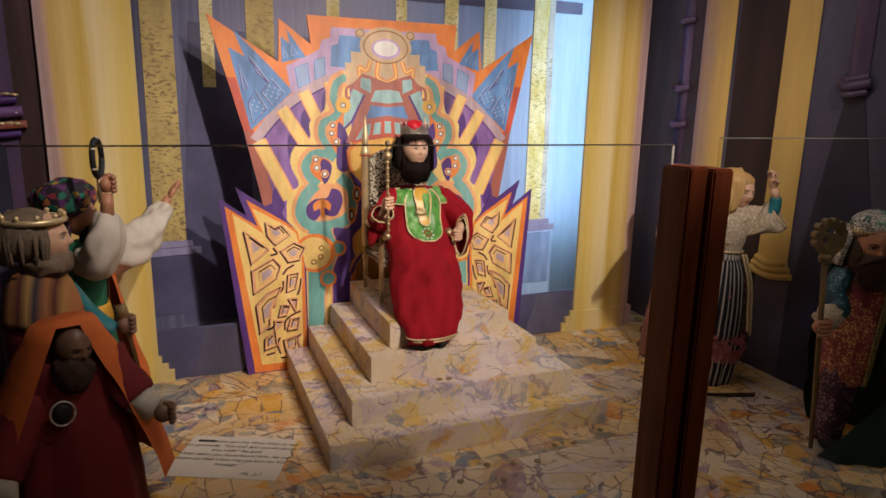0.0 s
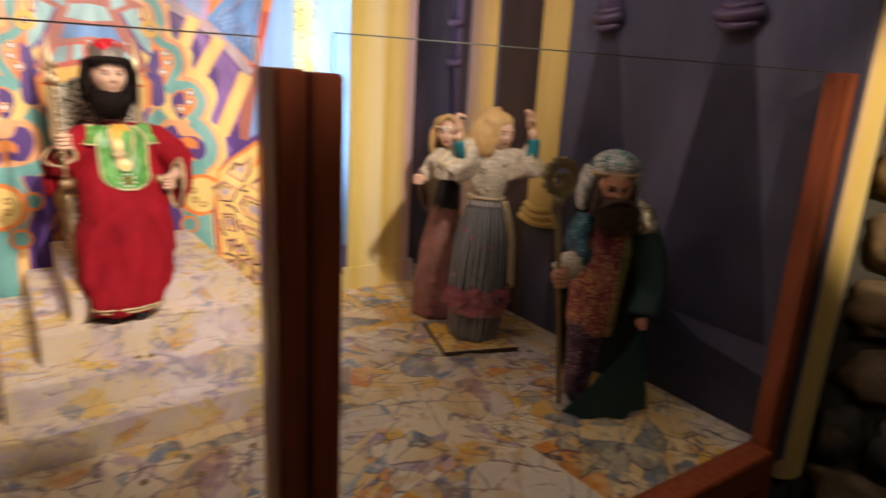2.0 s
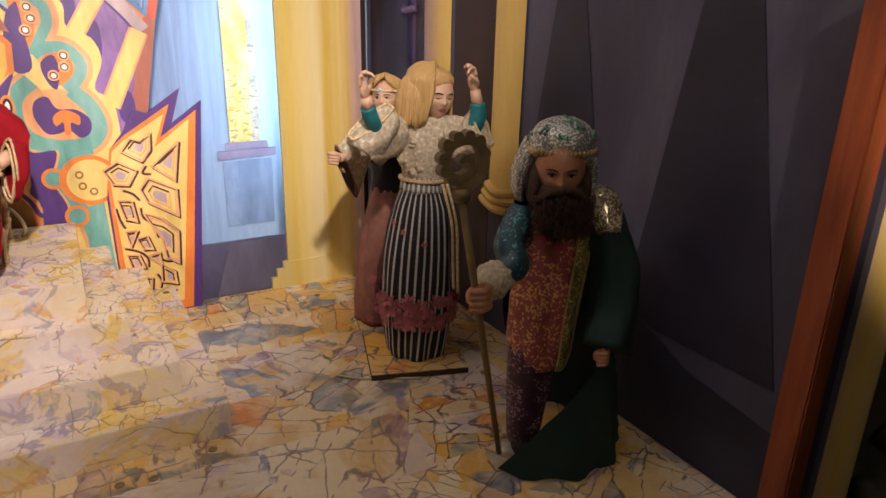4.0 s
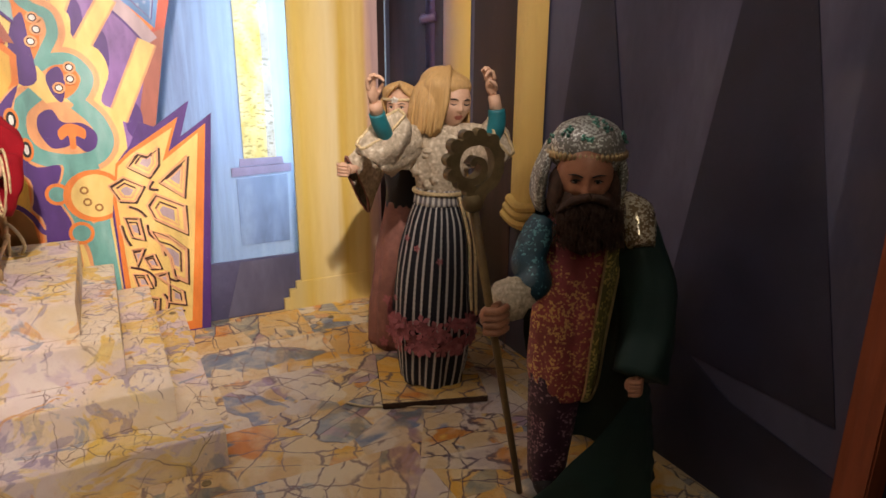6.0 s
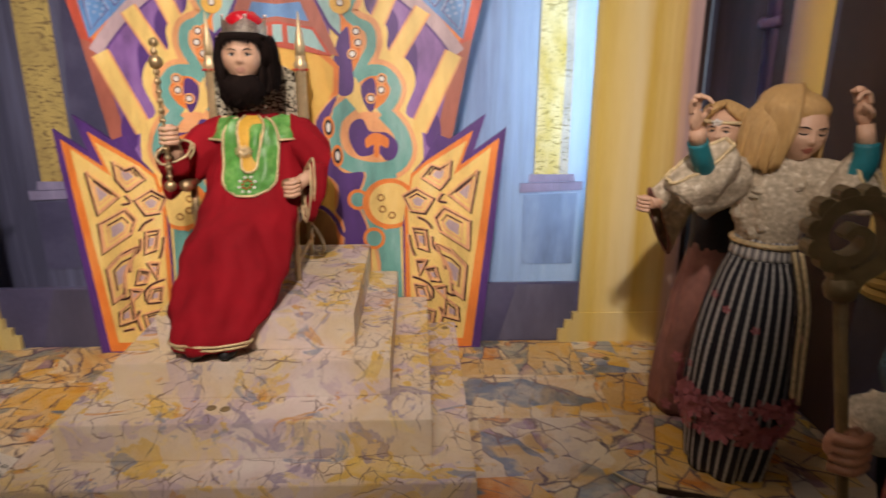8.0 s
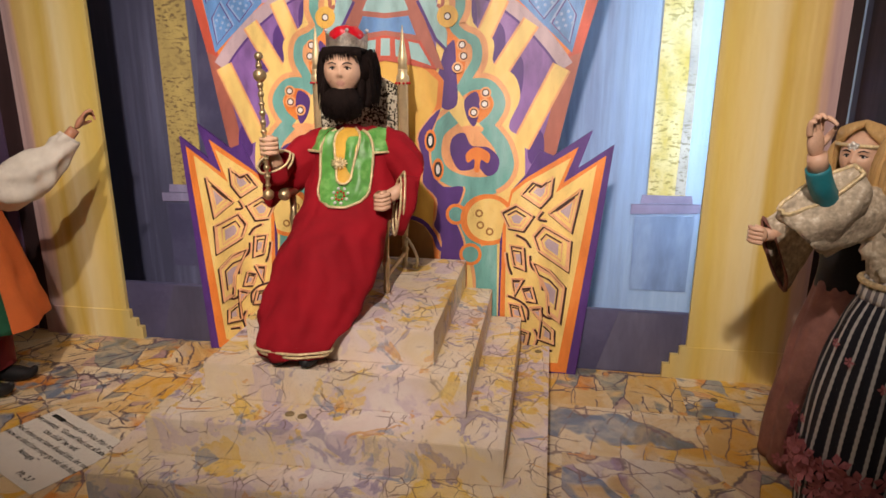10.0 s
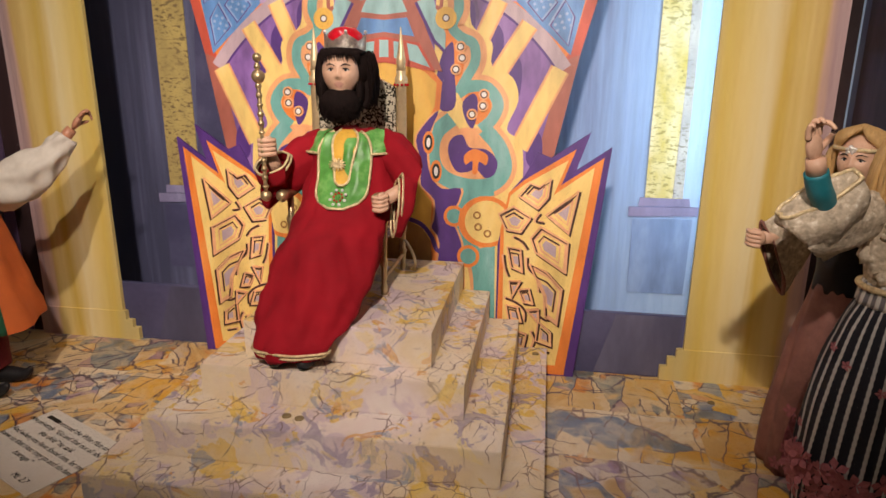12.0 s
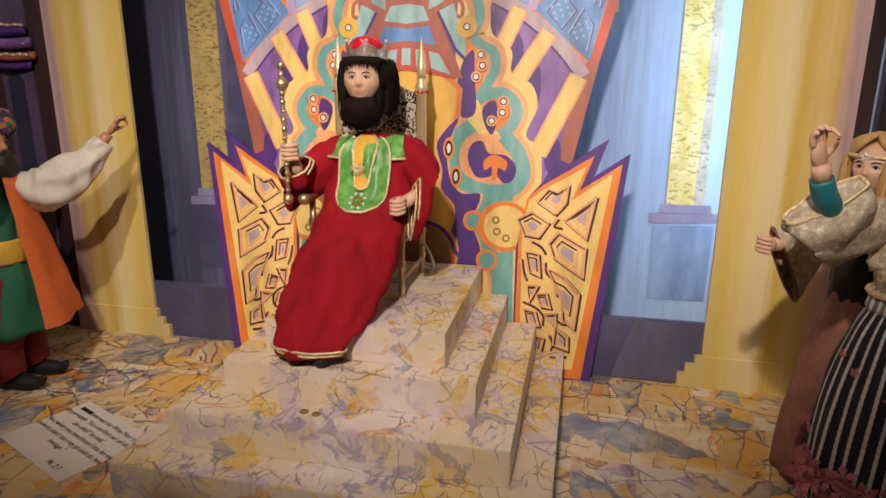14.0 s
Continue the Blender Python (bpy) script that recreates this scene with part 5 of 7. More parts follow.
# jagged wings
WO = [(0.54, 0.0), (0.606, 0.627), (0.518, 0.565), (0.55, 0.663), (0.452, 0.596), (0.417, 0.61), (0.385, 0.548), (0.345, 0.5), (0.32, 0.36), (0.322, 0.0)]
art("wing", WO, m_purple, True, 0, "jagged purple wing")
art("wing_edge", [(0.515, 0.004), (0.588, 0.6), (0.482, 0.527), (0.516, 0.62), (0.44, 0.572), (0.385, 0.537), (0.345, 0.502), (0.326, 0.4), (0.326, 0.004)], m_orange)
art("wing_face", [(0.49, 0.03), (0.565, 0.575), (0.463, 0.5), (0.498, 0.592), (0.44, 0.557), (0.385, 0.525), (0.35, 0.495), (0.335, 0.42), (0.343, 0.03)], m_yellow, True, 0, "yellow face of the wing")


def glyph(o):
    """A raised outline of salmon with a dark shaded line and a mauve heart."""
    cu, cv = sum(p[0] for p in o) / len(o), sum(p[1] for p in o) / len(o)
    art("glyph", o, m_salmon, True, 0)
    mid = [(cu + (u - cu) * 0.8, cv + (v - cv) * 0.8) for u, v in o]
    art("glyph_ground", mid, m_yellow, True, 0)
    line("glyph_shade", [(u + 0.002, v - 0.0015) for u, v in o], 0.0072, m_line, True, 0, True)
    line("glyph_light", [(u - 0.0025, v + 0.003) for u, v in o], 0.005, m_salmon, True, 0, True)
    inner = [(cu + (u - cu) * 0.56, cv + (v - cv) * 0.56) for u, v in o]
    line("glyph_inner", inner, 0.006, m_salmon, True, 0, True)
    k = max(2, len(inner) // 2 + 1)
    line("glyph_shade", [(u - 0.002, v + 0.002) for u, v in inner[:k]], 0.0046, m_line, True, 0)
    art("glyph_heart", [(cu + (u - cu) * 0.38, cv + (v - cv) * 0.38) for u, v in o], m_mauve, True, 0)


def bracket(o):
    """An open stroke between the glyphs."""
    line("glyph_stroke", o, 0.009, m_salmon, True, 4)
    line("glyph_shade", [(u + 0.004, v - 0.002) for u, v in o], 0.0062, m_line, True, 4)


for o in ([(0.336, 0.335), (0.342, 0.3), (0.352, 0.275)], [(0.4, 0.33), (0.404, 0.3), (0.43, 0.275), (0.437, 0.235)], [(0.343, 0.215), (0.38, 0.2), (0.4, 0.178), (0.4, 0.15)],
          [(0.425, 0.18), (0.452, 0.16), (0.47, 0.16)], [(0.345, 0.13), (0.36, 0.115), (0.352, 0.08)], [(0.42, 0.125), (0.43, 0.1), (0.42, 0.065)], [(0.43, 0.45), (0.418, 0.43), (0.44, 0.425)],
          [(0.36, 0.385), (0.385, 0.372), (0.4, 0.352)], [(0.47, 0.27), (0.478, 0.22), (0.474, 0.17)], [(0.35, 0.058), (0.385, 0.052), (0.42, 0.05)], [(0.44, 0.072), (0.47, 0.066)]):
    bracket(o)
for o in ([(0.323, 0.441), (0.361, 0.463), (0.408, 0.435), (0.382, 0.394), (0.343, 0.4)],
          [(0.373, 0.492), (0.402, 0.526), (0.429, 0.517), (0.456, 0.54), (0.451, 0.491), (0.425, 0.459)],
          [(0.448, 0.444), (0.491, 0.477), (0.53, 0.512), (0.509, 0.394)],
          [(0.411, 0.38), (0.435, 0.411), (0.51, 0.371), (0.507, 0.288), (0.425, 0.342)],
          [(0.349, 0.353), (0.385, 0.348), (0.392, 0.285), (0.361, 0.298)],
          [(0.41, 0.31), (0.457, 0.289), (0.5, 0.245), (0.491, 0.143), (0.458, 0.169), (0.453, 0.225)],
          [(0.358, 0.26), (0.388, 0.262), (0.364, 0.214)],
          [(0.384, 0.236), (0.412, 0.241), (0.425, 0.199), (0.398, 0.203)],
          [(0.352, 0.192), (0.383, 0.187), (0.396, 0.147), (0.36, 0.15)],
          [(0.408, 0.183), (0.44, 0.186), (0.442, 0.145)],
          [(0.367, 0.125), (0.41, 0.112), (0.403, 0.071), (0.37, 0.085)],
          [(0.441, 0.151), (0.476, 0.122), (0.478, 0.084), (0.436, 0.097)]):
    glyph(o)

# ---- the throne chair ----
chair = thing("throne_chair", "small gilded throne with black and silver back", "chair", at=(-0.06, -0.2, 0.3145))
TURN = [(0, 0.007), (0.08, 0.009), (0.12, 0.006), (0.3, 0.008), (0.34, 0.011), (0.38, 0.007), (0.7, 0.009), (0.76, 0.012), (0.82, 0.007), (1, 0.008)]
for x in (-0.108, 0.108):
    for y in (-0.1, 0.1):
        bm = bmesh.new()
        turned(bm, ((x, y, 0), (x, y, 0.15 if y > 0 else 0.225)), TURN)
        part("leg", bm, m_brass, chair, "", True)
    bm = bmesh.new()
    turned(bm, ((x, 0.1, 0.15), (x, 0.1, 0.5)), [(0, 0.009), (0.03, 0.0125), (0.9, 0.0125), (0.92, 0.016), (0.95, 0.016), (0.97, 0.011), (1, 0.012)])
    pst = part("back_post", bm, m_gold, chair, "", True)
    bm = bmesh.new()
    turned(bm, ((x, 0.1, 0.5), (x, 0.1, 0.6)), [(0, 0.012), (0.12, 0.01), (0.2, 0.012), (0.28, 0.011), (0.65, 0.005), (1, 0.001)])
    part("finial", bm, m_gold, pst, "pointed gilt finial", True)
    bm = bmesh.new()
    for i in range(10):
        a = 2 * math.pi * i / 10
        blob(bm, (x + 0.0165 * math.cos(a), 0.1 + 0.0165 * math.sin(a), 0.467), 0.0035, 0, sub=1)
    part("bead_ring", bm, m_ruby, pst, "ring of red and silver beads", True)
    bm = bmesh.new()
    tube(bm, [(x, 0.1, 0.235), (x, 0.0, 0.24), (x, -0.1, 0.232), (x, -0.145, 0.235)], [0.01, 0.011, 0.011, 0.013], 0, 10)
    blob(bm, (x, -0.145, 0.233), 0.0145, 0, sub=2)
    part("armrest", bm, m_brass, chair, "", True)
    bm = bmesh.new()
    tube(bm, [(x, -0.1, 0.04), (x, 0.1, 0.04)], 0.005, 0, 8, 0)
    part("stretcher", bm, m_brass, chair)
bm = bmesh.new()
box(bm, -0.11, 0.11, -0.11, 0.11, 0.12, 0.15, 0.006)
part("seat", bm, m_throneback, chair)
bm = bmesh.new()
plate(bm, [(-0.097, 0.16), (0.097, 0.16), (0.097, 0.46), (0.05, 0.485), (0, 0.492), (-0.05, 0.485), (-0.097, 0.46)], lambda u, v, d: (u, 0.105 - d, v), 0, 0.022)
part("backrest", bm, m_throneback, chair, "black and silver sequined back")

# ---- seated king doll ----
bm = bmesh.new()
MK = [m_redcloth, m_skin, m_hair, m_greensatin, m_goldsatin, m_braid, m_black, m_white, m_ruby, m_silver, m_lip]
full = loft(bm, [(-0.033, -0.245, 0.69, 0.03, 0.03), (-0.033, -0.245, 0.675, 0.08, 0.045), (-0.033, -0.25, 0.64, 0.106, 0.062, 0.015, 5, 0), (-0.034, -0.26, 0.58, 0.104, 0.072, 0.018, 5, 0.4),
                 (-0.035, -0.29, 0.52, 0.108, 0.105, 0.022, 5, 1), (-0.044, -0.345, 0.475, 0.105, 0.128, 0.03, 5, 1.2), (-0.054, -0.39, 0.42, 0.11, 0.12, 0.045, 5, 1.4), (-0.064, -0.43, 0.37, 0.11, 0.106, 0.055, 5, 1.6),
                 (-0.074, -0.475, 0.325, 0.102, 0.086, 0.055, 5, 1.7), (-0.082, -0.535, 0.29, 0.08, 0.042, 0.04, 5, 1.8), (-0.087, -0.547, 0.262, 0.066, 0.034, 0.04, 5, 1.8)], 0, 80, 6)
bib = lambda s: 0.56 if s > 0.22 else 0.56 * math.sqrt(max(0.04, 1 - ((0.22 - s) / 0.23) ** 2))
patch(bm, full, bib, 0.532, 0.684, 3, 0.005)
edging(bm, full, bib, 0.532, 0.684, 5, 0.0032, 0.006)
for mid in (-2.62, -0.52):
    patch(bm, full, lambda s: 0.5, 0.64, 0.686, 3, 0.009, mid, 14)
    edging(bm, full, lambda s: 0.5, 0.64, 0.686, 5, 0.0032, 0.01, mid)
front = lambda s: 0.15 + 0.22 * s * s if s > 0.12 else 0.15 * math.sqrt(max(0.05, 1 - ((0.12 - s) / 0.13) ** 2))
patch(bm, full, front, 0.575, 0.69, 4, 0.0075)
edging(bm, full, front, 0.575, 0.69, 5, 0.003, 0.008)
p, o = surf(full, -math.pi / 2, 0.553)
blob(bm, p + o * 0.011, 0.004, 3, sub=1)
for i in range(16):
    a = 2 * math.pi * i / 16
    k = 1.0 if i % 2 else 0.55
    p, o = surf(full, -math.pi / 2 + 0.15 * k * math.cos(a), 0.553 + 0.014 * k * math.sin(a))
    blob(bm, p + o * 0.009, 0.0042 if i % 2 else 0.003, 7 if i % 2 else 8, sub=1)
for k in range(14):
    a = 2 * math.pi * k / 14
    p, o = surf(full, -math.pi / 2 - 0.1 + 0.17 * math.cos(a), 0.618 + 0.014 * math.sin(a))
    q, _ = surf(full, -math.pi / 2 - 0.1, 0.618)
    tube(bm, [q + o * 0.012, p + o * 0.013], [0.003, 0.0015], 5, 5, 0)
for dz in (0.0, 0.009):
    ring = [Vector(p) for p in ring_pts((-0.084, -0.543, 0.27 + dz, 0.074 + dz, 0.038 + dz * 0.4, 0.03, 6, 2.2), 56)]
    tube(bm, ring[28:] + ring[:1], 0.0028, 5, 6, 0)
# sleeves with double braid, hands
for rings in ([((-0.1, -0.25, 0.652), (0, 0.035, 0.004), (-0.012, 0, 0.034)), ((-0.142, -0.268, 0.622), (0, 0.042, 0), (-0.02, 0, 0.042)), ((-0.18, -0.3, 0.585), (0.022, 0.034, 0.02), (-0.02, -0.03, 0.034)), ((-0.186, -0.338, 0.6), (0.036, 0.006, 0), (0, -0.03, -0.03)), ((-0.182, -0.358, 0.622), (0.034, 0.004, 0.006), (0, -0.028, -0.02))],
              [((0.036, -0.25, 0.652), (0, 0.035, 0.004), (0.012, 0, 0.034)), ((0.082, -0.268, 0.622), (0, 0.042, 0), (0.02, 0, 0.042)), ((0.122, -0.3, 0.568), (-0.006, 0.036, 0), (0.016, 0, 0.052)), ((0.11, -0.33, 0.535), (-0.013, 0.026, 0), (0.012, 0.004, 0.064)), ((0.088, -0.35, 0.532), (-0.012, 0.022, 0), (0.006, 0.004, 0.06))]):
    mouth = skin_over(bm, rings, 0, 40, 6, 0.035, 5, (True, False))
    mid = sum(mouth, Vector()) / len(mouth)
    back = (Vector(rings[2][0]) - Vector(rings[4][0])).normalized()
    for k, e in ((0.0, 1.02), (0.012, 1.08)):
        loop = [mid + (q - mid) * e + back * k for q in mouth]
        tube(bm, loop + loop[:1], 0.0028, 5, 6, 0)
tube(bm, [(-0.185, -0.325, 0.585), (-0.2, -0.325, 0.55), (-0.212, -0.322, 0.515)], [0.034, 0.026, 0.006], 0, 16, 4, 0.7, 0.08)
tube(bm, [(-0.182, -0.335, 0.6), (-0.177, -0.372, 0.638)], [0.016, 0.014], 1, 12, 0)
tube(bm, [(0.104, -0.325, 0.57), (0.072, -0.363, 0.553)], [0.016, 0.014], 1, 12, 0)
fist(bm, (-0.176, -0.387, 0.66), 0.0185, 1)
fist(bm, (0.063, -0.372, 0.55), 0.0175, 1, (-0.2, -1, -0.3))
# head with black hair and beard
hc = (-0.047, -0.268, 0.811)
head(bm, hc, 0.052, 1, 6, 7, 10, 7)
blob(bm, (-0.042, -0.24, 0.82), (0.058, 0.05, 0.052), 2, 0.04, 40)
blob(bm, (-0.046, -0.262, 0.853), (0.049, 0.045, 0.013), 2, 0.05, 60)
tube(bm, [(-0.002, -0.24, 0.85), (0.003, -0.24, 0.81), (0.004, -0.245, 0.77), (-0.004, -0.255, 0.735)], [0.012, 0.014, 0.015, 0.009], 2, 18, 6, 1, 0.1, 7)
tube(bm, [(-0.092, -0.25, 0.85), (-0.098, -0.254, 0.81), (-0.095, -0.256, 0.775), (-0.088, -0.262, 0.745)], [0.014, 0.014, 0.015, 0.012], 2, 18, 6, 1, 0.07, 9)
blob(bm, (-0.048, -0.28, 0.742), (0.047, 0.04, 0.041), 2, 0.04, 40)
blob(bm, (-0.007, -0.26, 0.768), (0.01, 0.024, 0.028), 2, 0.1, 70)
for i in range(260):
    s = 1 if i % 5 else -1
    y, z = -0.262 + 0.055 * random.random(), 0.858 - 0.05 * random.random()
    x = -0.043 + s * (0.053 + 0.008 * random.random())
    k = s * 0.012 * random.random()
    tube(bm, [(x - s * 0.006, y, z), (x + k * 0.6, y - 0.002, z - 0.035), (x + k * 0.5, y - 0.006, z - 0.06 - 0.03 * random.random())], [0.0014, 0.0014, 0.0003], 2, 3, 3)
blob(bm, (-0.089, -0.266, 0.768), (0.009, 0.026, 0.028), 2, 0.1, 70)
for i in range(130):
    a = radians(-165 + 150 * (i + random.random()) / 130)
    c0, s0 = math.cos(a), math.sin(a)
    e = 0.85 - 0.016 * random.random() ** 2 - 0.012 * abs(c0)
    tube(bm, [(-0.046 + 0.04 * c0, -0.262 + 0.038 * s0, 0.86), (-0.047 + 0.046 * c0, -0.265 + 0.046 * s0, 0.855), (-0.047 + 0.045 * c0 + 0.004 * random.random(), -0.267 + 0.046 * s0, e)], [0.0016, 0.0013, 0.0003], 2, 4, 3)
for i in range(700):
    a = -math.pi * (1.15 * random.random() - 0.075)
    q = math.acos(1 - 1.75 * random.random())
    n = Vector((math.sin(q) * math.cos(a), math.sin(q) * math.sin(a), math.cos(q)))
    o = Vector((-0.048 + n.x * 0.046, -0.28 + n.y * 0.039, 0.742 + n.z * 0.04))
    w = random.uniform(-0.0015, 0.0015)
    tube(bm, [o, o + n * 0.0015 + Vector((w, 0, -0.003)), o + n * 0.002 + Vector((2 * w, 0, -0.008))], [0.0009, 0.0008, 0.0003], 2, 3, 2)
# shoes
for x in (-0.115, -0.055):
    blob(bm, (x, -0.54, 0.253), (0.02, 0.034, 0.016), 6, 0, sub=2)
doll("king_doll", bm, MK, "seated king doll in red velour robe with green satin bib", (0, 0, 0), 0, (0, 3), 0.0095)

bm = bmesh.new()
CC = (-0.043, -0.248, 0)
vs = []
NS = 40
for j, (z, r) in enumerate(((0.857, 0.0455), (0.866, 0.0455), (0.876, 0.0455))):
    vs.append([bm.verts.new((CC[0] + r * math.cos(2 * math.pi * i / NS), CC[1] + r * 0.95 * math.sin(2 * math.pi * i / NS), z)) for i in range(NS)])
top = []
for i in range(NS):
    k = abs((i % 8) - 4) / 4
    r = 0.0462
    top.append(bm.verts.new((CC[0] + r * math.cos(2 * math.pi * i / NS), CC[1] + r * 0.95 * math.sin(2 * math.pi * i / NS), 0.876 + 0.016 * k)))
vs.append(top)
for a, b in zip(vs, vs[1:]):
    for i in range(NS):
        bm.faces.new((a[i], a[(i + 1) % NS], b[(i + 1) % NS], b[i]))
bmesh.ops.solidify(bm, geom=list(bm.faces), thickness=0.002)
crown = thing("crown", "silver toy crown with red velvet cap and beads", "crown")
part("band", bm, m_crown, crown)
bm = bmesh.new()
blob(bm, (CC[0], CC[1], 0.878), (0.041, 0.039, 0.03), 0, 0.1, 40)
part("cap", bm, m_ruby, crown, "red velvet cap", True)
bm = bmesh.new()
for i in range(0, NS, 8):
    a = 2 * math.pi * i / NS
    blob(bm, (CC[0] + 0.0462 * math.cos(a), CC[1] + 0.044 * math.sin(a), 0.895), 0.004, 0, sub=2)
blob(bm, (CC[0], CC[1], 0.903), 0.005, 0, sub=2)
part("bead", bm, m_silver, crown, "", True)

sceptre = thing("sceptre", "long turned brass sceptre with ball ends", "sceptre")
bm = bmesh.new()
prof = [(0, 0.004)]
for i in range(1, 20):
    prof.append((i / 20, 0.0042))
prof.append((1, 0.004))
turned(bm, ((-0.178, -0.405, 0.565), (-0.182, -0.4, 0.835)), prof)
for i in range(14):
    k = (i + 0.7) / 14.4
    blob(bm, (-0.178 - 0.004 * k, -0.405 + 0.005 * k, 0.565 + 0.27 * k), (0.0068, 0.0068, 0.0075 if i % 3 else 0.0045), 0, sub=2)
part("rod", bm, m_brass, sceptre, "", True)
for z, r in ((0.558, 0.012), (0.803, 0.0135), (0.84, 0.009)):
    bm = bmesh.new()
    blob(bm, (-0.18, -0.402, z), r, 0, sub=3)
    part("ball", bm, m_brass, sceptre, "", True)


# ---- dancing dolls ----
def flower(bm, c, n, r, mi):
    c, n = Vector(c), Vector(n)
    s = n.cross(Vector((0, 0, 1))).normalized()
    u = s.cross(n)
    a0 = random.random() * 6
    for i in range(5):
        a = a0 + 2 * math.pi * i / 5
        w = s * math.cos(a) + u * math.sin(a)
        v = n.cross(w)
        k = [c + n * 0.003, c + w * r * 0.6 + v * r * 0.32 + n * 0.006, c + w * r + n * 0.004, c + w * r * 0.6 - v * r * 0.32 + n * 0.006]
        bm.faces.new([bm.verts.new(p) for p in k]).material_index = mi


bm = bmesh.new()
MD = [m_striped, m_lace, m_skin, m_blond, m_black, m_white, m_rust, m_tealcloth, m_braid, m_petal, m_pleat]
sk = loft(bm, [(0.012, 0, 0.0, 0.074, 0.072, 0.07, 7, 0), (0.01, 0, 0.05, 0.082, 0.078, 0.06, 7, 0.3), (0.004, 0, 0.16, 0.09, 0.086, 0.045, 7, 0.6), (0, 0, 0.28, 0.084, 0.08, 0.035, 7, 0.8), (0, 0, 0.38, 0.07, 0.066, 0.03, 7, 1), (0, 0, 0.425, 0.054, 0.05, 0.02, 7, 1)], 0, 84, 5)
loft(bm, [(0, 0, 0.424, 0.056, 0.052, 0.02, 9, 1), (0, 0, 0.455, 0.052, 0.047, 0.02, 9, 1), (0, 0, 0.46, 0.045, 0.042, 0.02, 9, 1)], 10, 48, 3)
ts = loft(bm, [(0, 0, 0.452, 0.048, 0.043, 0.04, 7, 0), (0, 0, 0.5, 0.06, 0.052, 0.05, 7, 1), (0, 0, 0.55, 0.062, 0.05, 0.05, 7, 2), (0, 0, 0.582, 0.055, 0.04, 0.02, 7, 2), (0, 0, 0.597, 0.02, 0.02)], 1, 48, 4)
for i in range(16):
    p, o = surf(ts, random.random() * 6.283, 0.462 + 0.12 * random.random())
    blob(bm, p - o * 0.005, (0.009 + 0.008 * random.random(), 0.012, 0.008 + 0.008 * random.random()), 1, 0.7, 60, 2)
tube(bm, [Vector(p) for p in ring_pts((0, 0, 0.452, 0.056, 0.051), 30)] + [(0.056, 0, 0.452)], 0.005, 8, 7, 0)
for dx in (0.0, 0.012):
    tube(bm, [(0.03 + dx, -0.05, 0.448), (0.05 + dx, -0.075, 0.36), (0.055 + dx, -0.09, 0.27), (0.06 + dx, -0.098, 0.2 - dx)], 0.004, 8, 6, 5)
for i in range(120):
    a = random.random() * 2 * math.pi
    p, o = surf(sk, a, 0.135 + 0.07 * (random.random() - 0.5))
    flower(bm, p + o * (0.003 + 0.006 * random.random()), (o + Vector((random.uniform(-0.4, 0.4), random.uniform(-0.4, 0.4), random.uniform(-0.4, 0.4)))).normalized(), 0.021, 9)
for i in range(10):
    p, o = surf(sk, random.random() * 6.28, 0.2 + 0.16 * random.random())
    flower(bm, p + o * 0.003, o, 0.009, 9)
# lace sleeve hanging from the arm held out, and the raised arm
POSE_ONE = pose(0.94, -0.605, 0.0195, 0, 3.4, -8) @ Matrix.Scale(1.045, 4)
own = lambda *q: POSE_ONE.inverted() @ Vector(q)
ways = lambda *q: POSE_ONE.inverted().to_3x3() @ Vector(q)
ring = lambda c, u, v: (own(*c), ways(*u), ways(*v))
mouth = skin_over(bm, [ring((0.915, -0.603, 0.612), (0, 0.03, 0.004), (0, 0, 0.034)), ring((0.88, -0.622, 0.6), (0.012, 0.038, 0), (0.006, 0, 0.047)), ring((0.842, -0.642, 0.592), (0.036, 0.034, -0.01), (0.012, 0, 0.05)),
                       ring((0.816, -0.655, 0.618), (0.052, -0.004, 0.028), (-0.006, 0.038, 0.014)), ring((0.803, -0.664, 0.646), (0.047, -0.01, 0.036), (-0.008, 0.014, 0.01))], 1, 40, 5, 0.05, 6)
tube(bm, mouth + mouth[:1], 0.0034, 8, 6, 0)
tube(bm, [own(0.825, -0.66, 0.62), own(0.798, -0.68, 0.655), own(0.785, -0.69, 0.683)], [0.016, 0.017, 0.016], 7, 14, 4)
tube(bm, [own(0.786, -0.69, 0.68), own(0.78, -0.694, 0.704)], [0.0135, 0.0125], 2, 12, 0)
curled_hand(bm, own(0.775, -0.696, 0.719), ways(-0.25, -0.15, 1), ways(0.55, -0.8, 0.2), 0.02, 2)
mouth = skin_over(bm, [ring((0.975, -0.612, 0.615), (0, 0.03, 0), (0.004, 0, 0.034)), ring((1.005, -0.64, 0.6), (-0.012, 0.036, 0), (0.008, 0, 0.046)), ring((1.035, -0.68, 0.598), (-0.02, 0.035, 0.0), (0.02, 0, 0.046)),
                       ring((1.055, -0.712, 0.615), (-0.018, 0.032, 0.03), (0.03, 0.02, 0.03)), ring((1.062, -0.722, 0.628), (-0.012, 0.03, 0.04), (0.018, 0.014, 0.006))], 1, 40, 5, 0.05, 6, (True, False))
tube(bm, mouth + mouth[:1], 0.003, 8, 6, 0)
tube(bm, [own(1.04, -0.695, 0.6), own(1.056, -0.71, 0.645), own(1.055, -0.711, 0.682)], [0.019, 0.0195, 0.0175], 7, 14, 4)
tube(bm, [own(1.055, -0.711, 0.678), own(1.05, -0.706, 0.712)], [0.0135, 0.012], 2, 12, 0)
curled_hand(bm, own(1.046, -0.702, 0.73), ways(-0.18, 0.02, 1), ways(-1, -0.25, 0), 0.0205, 2)
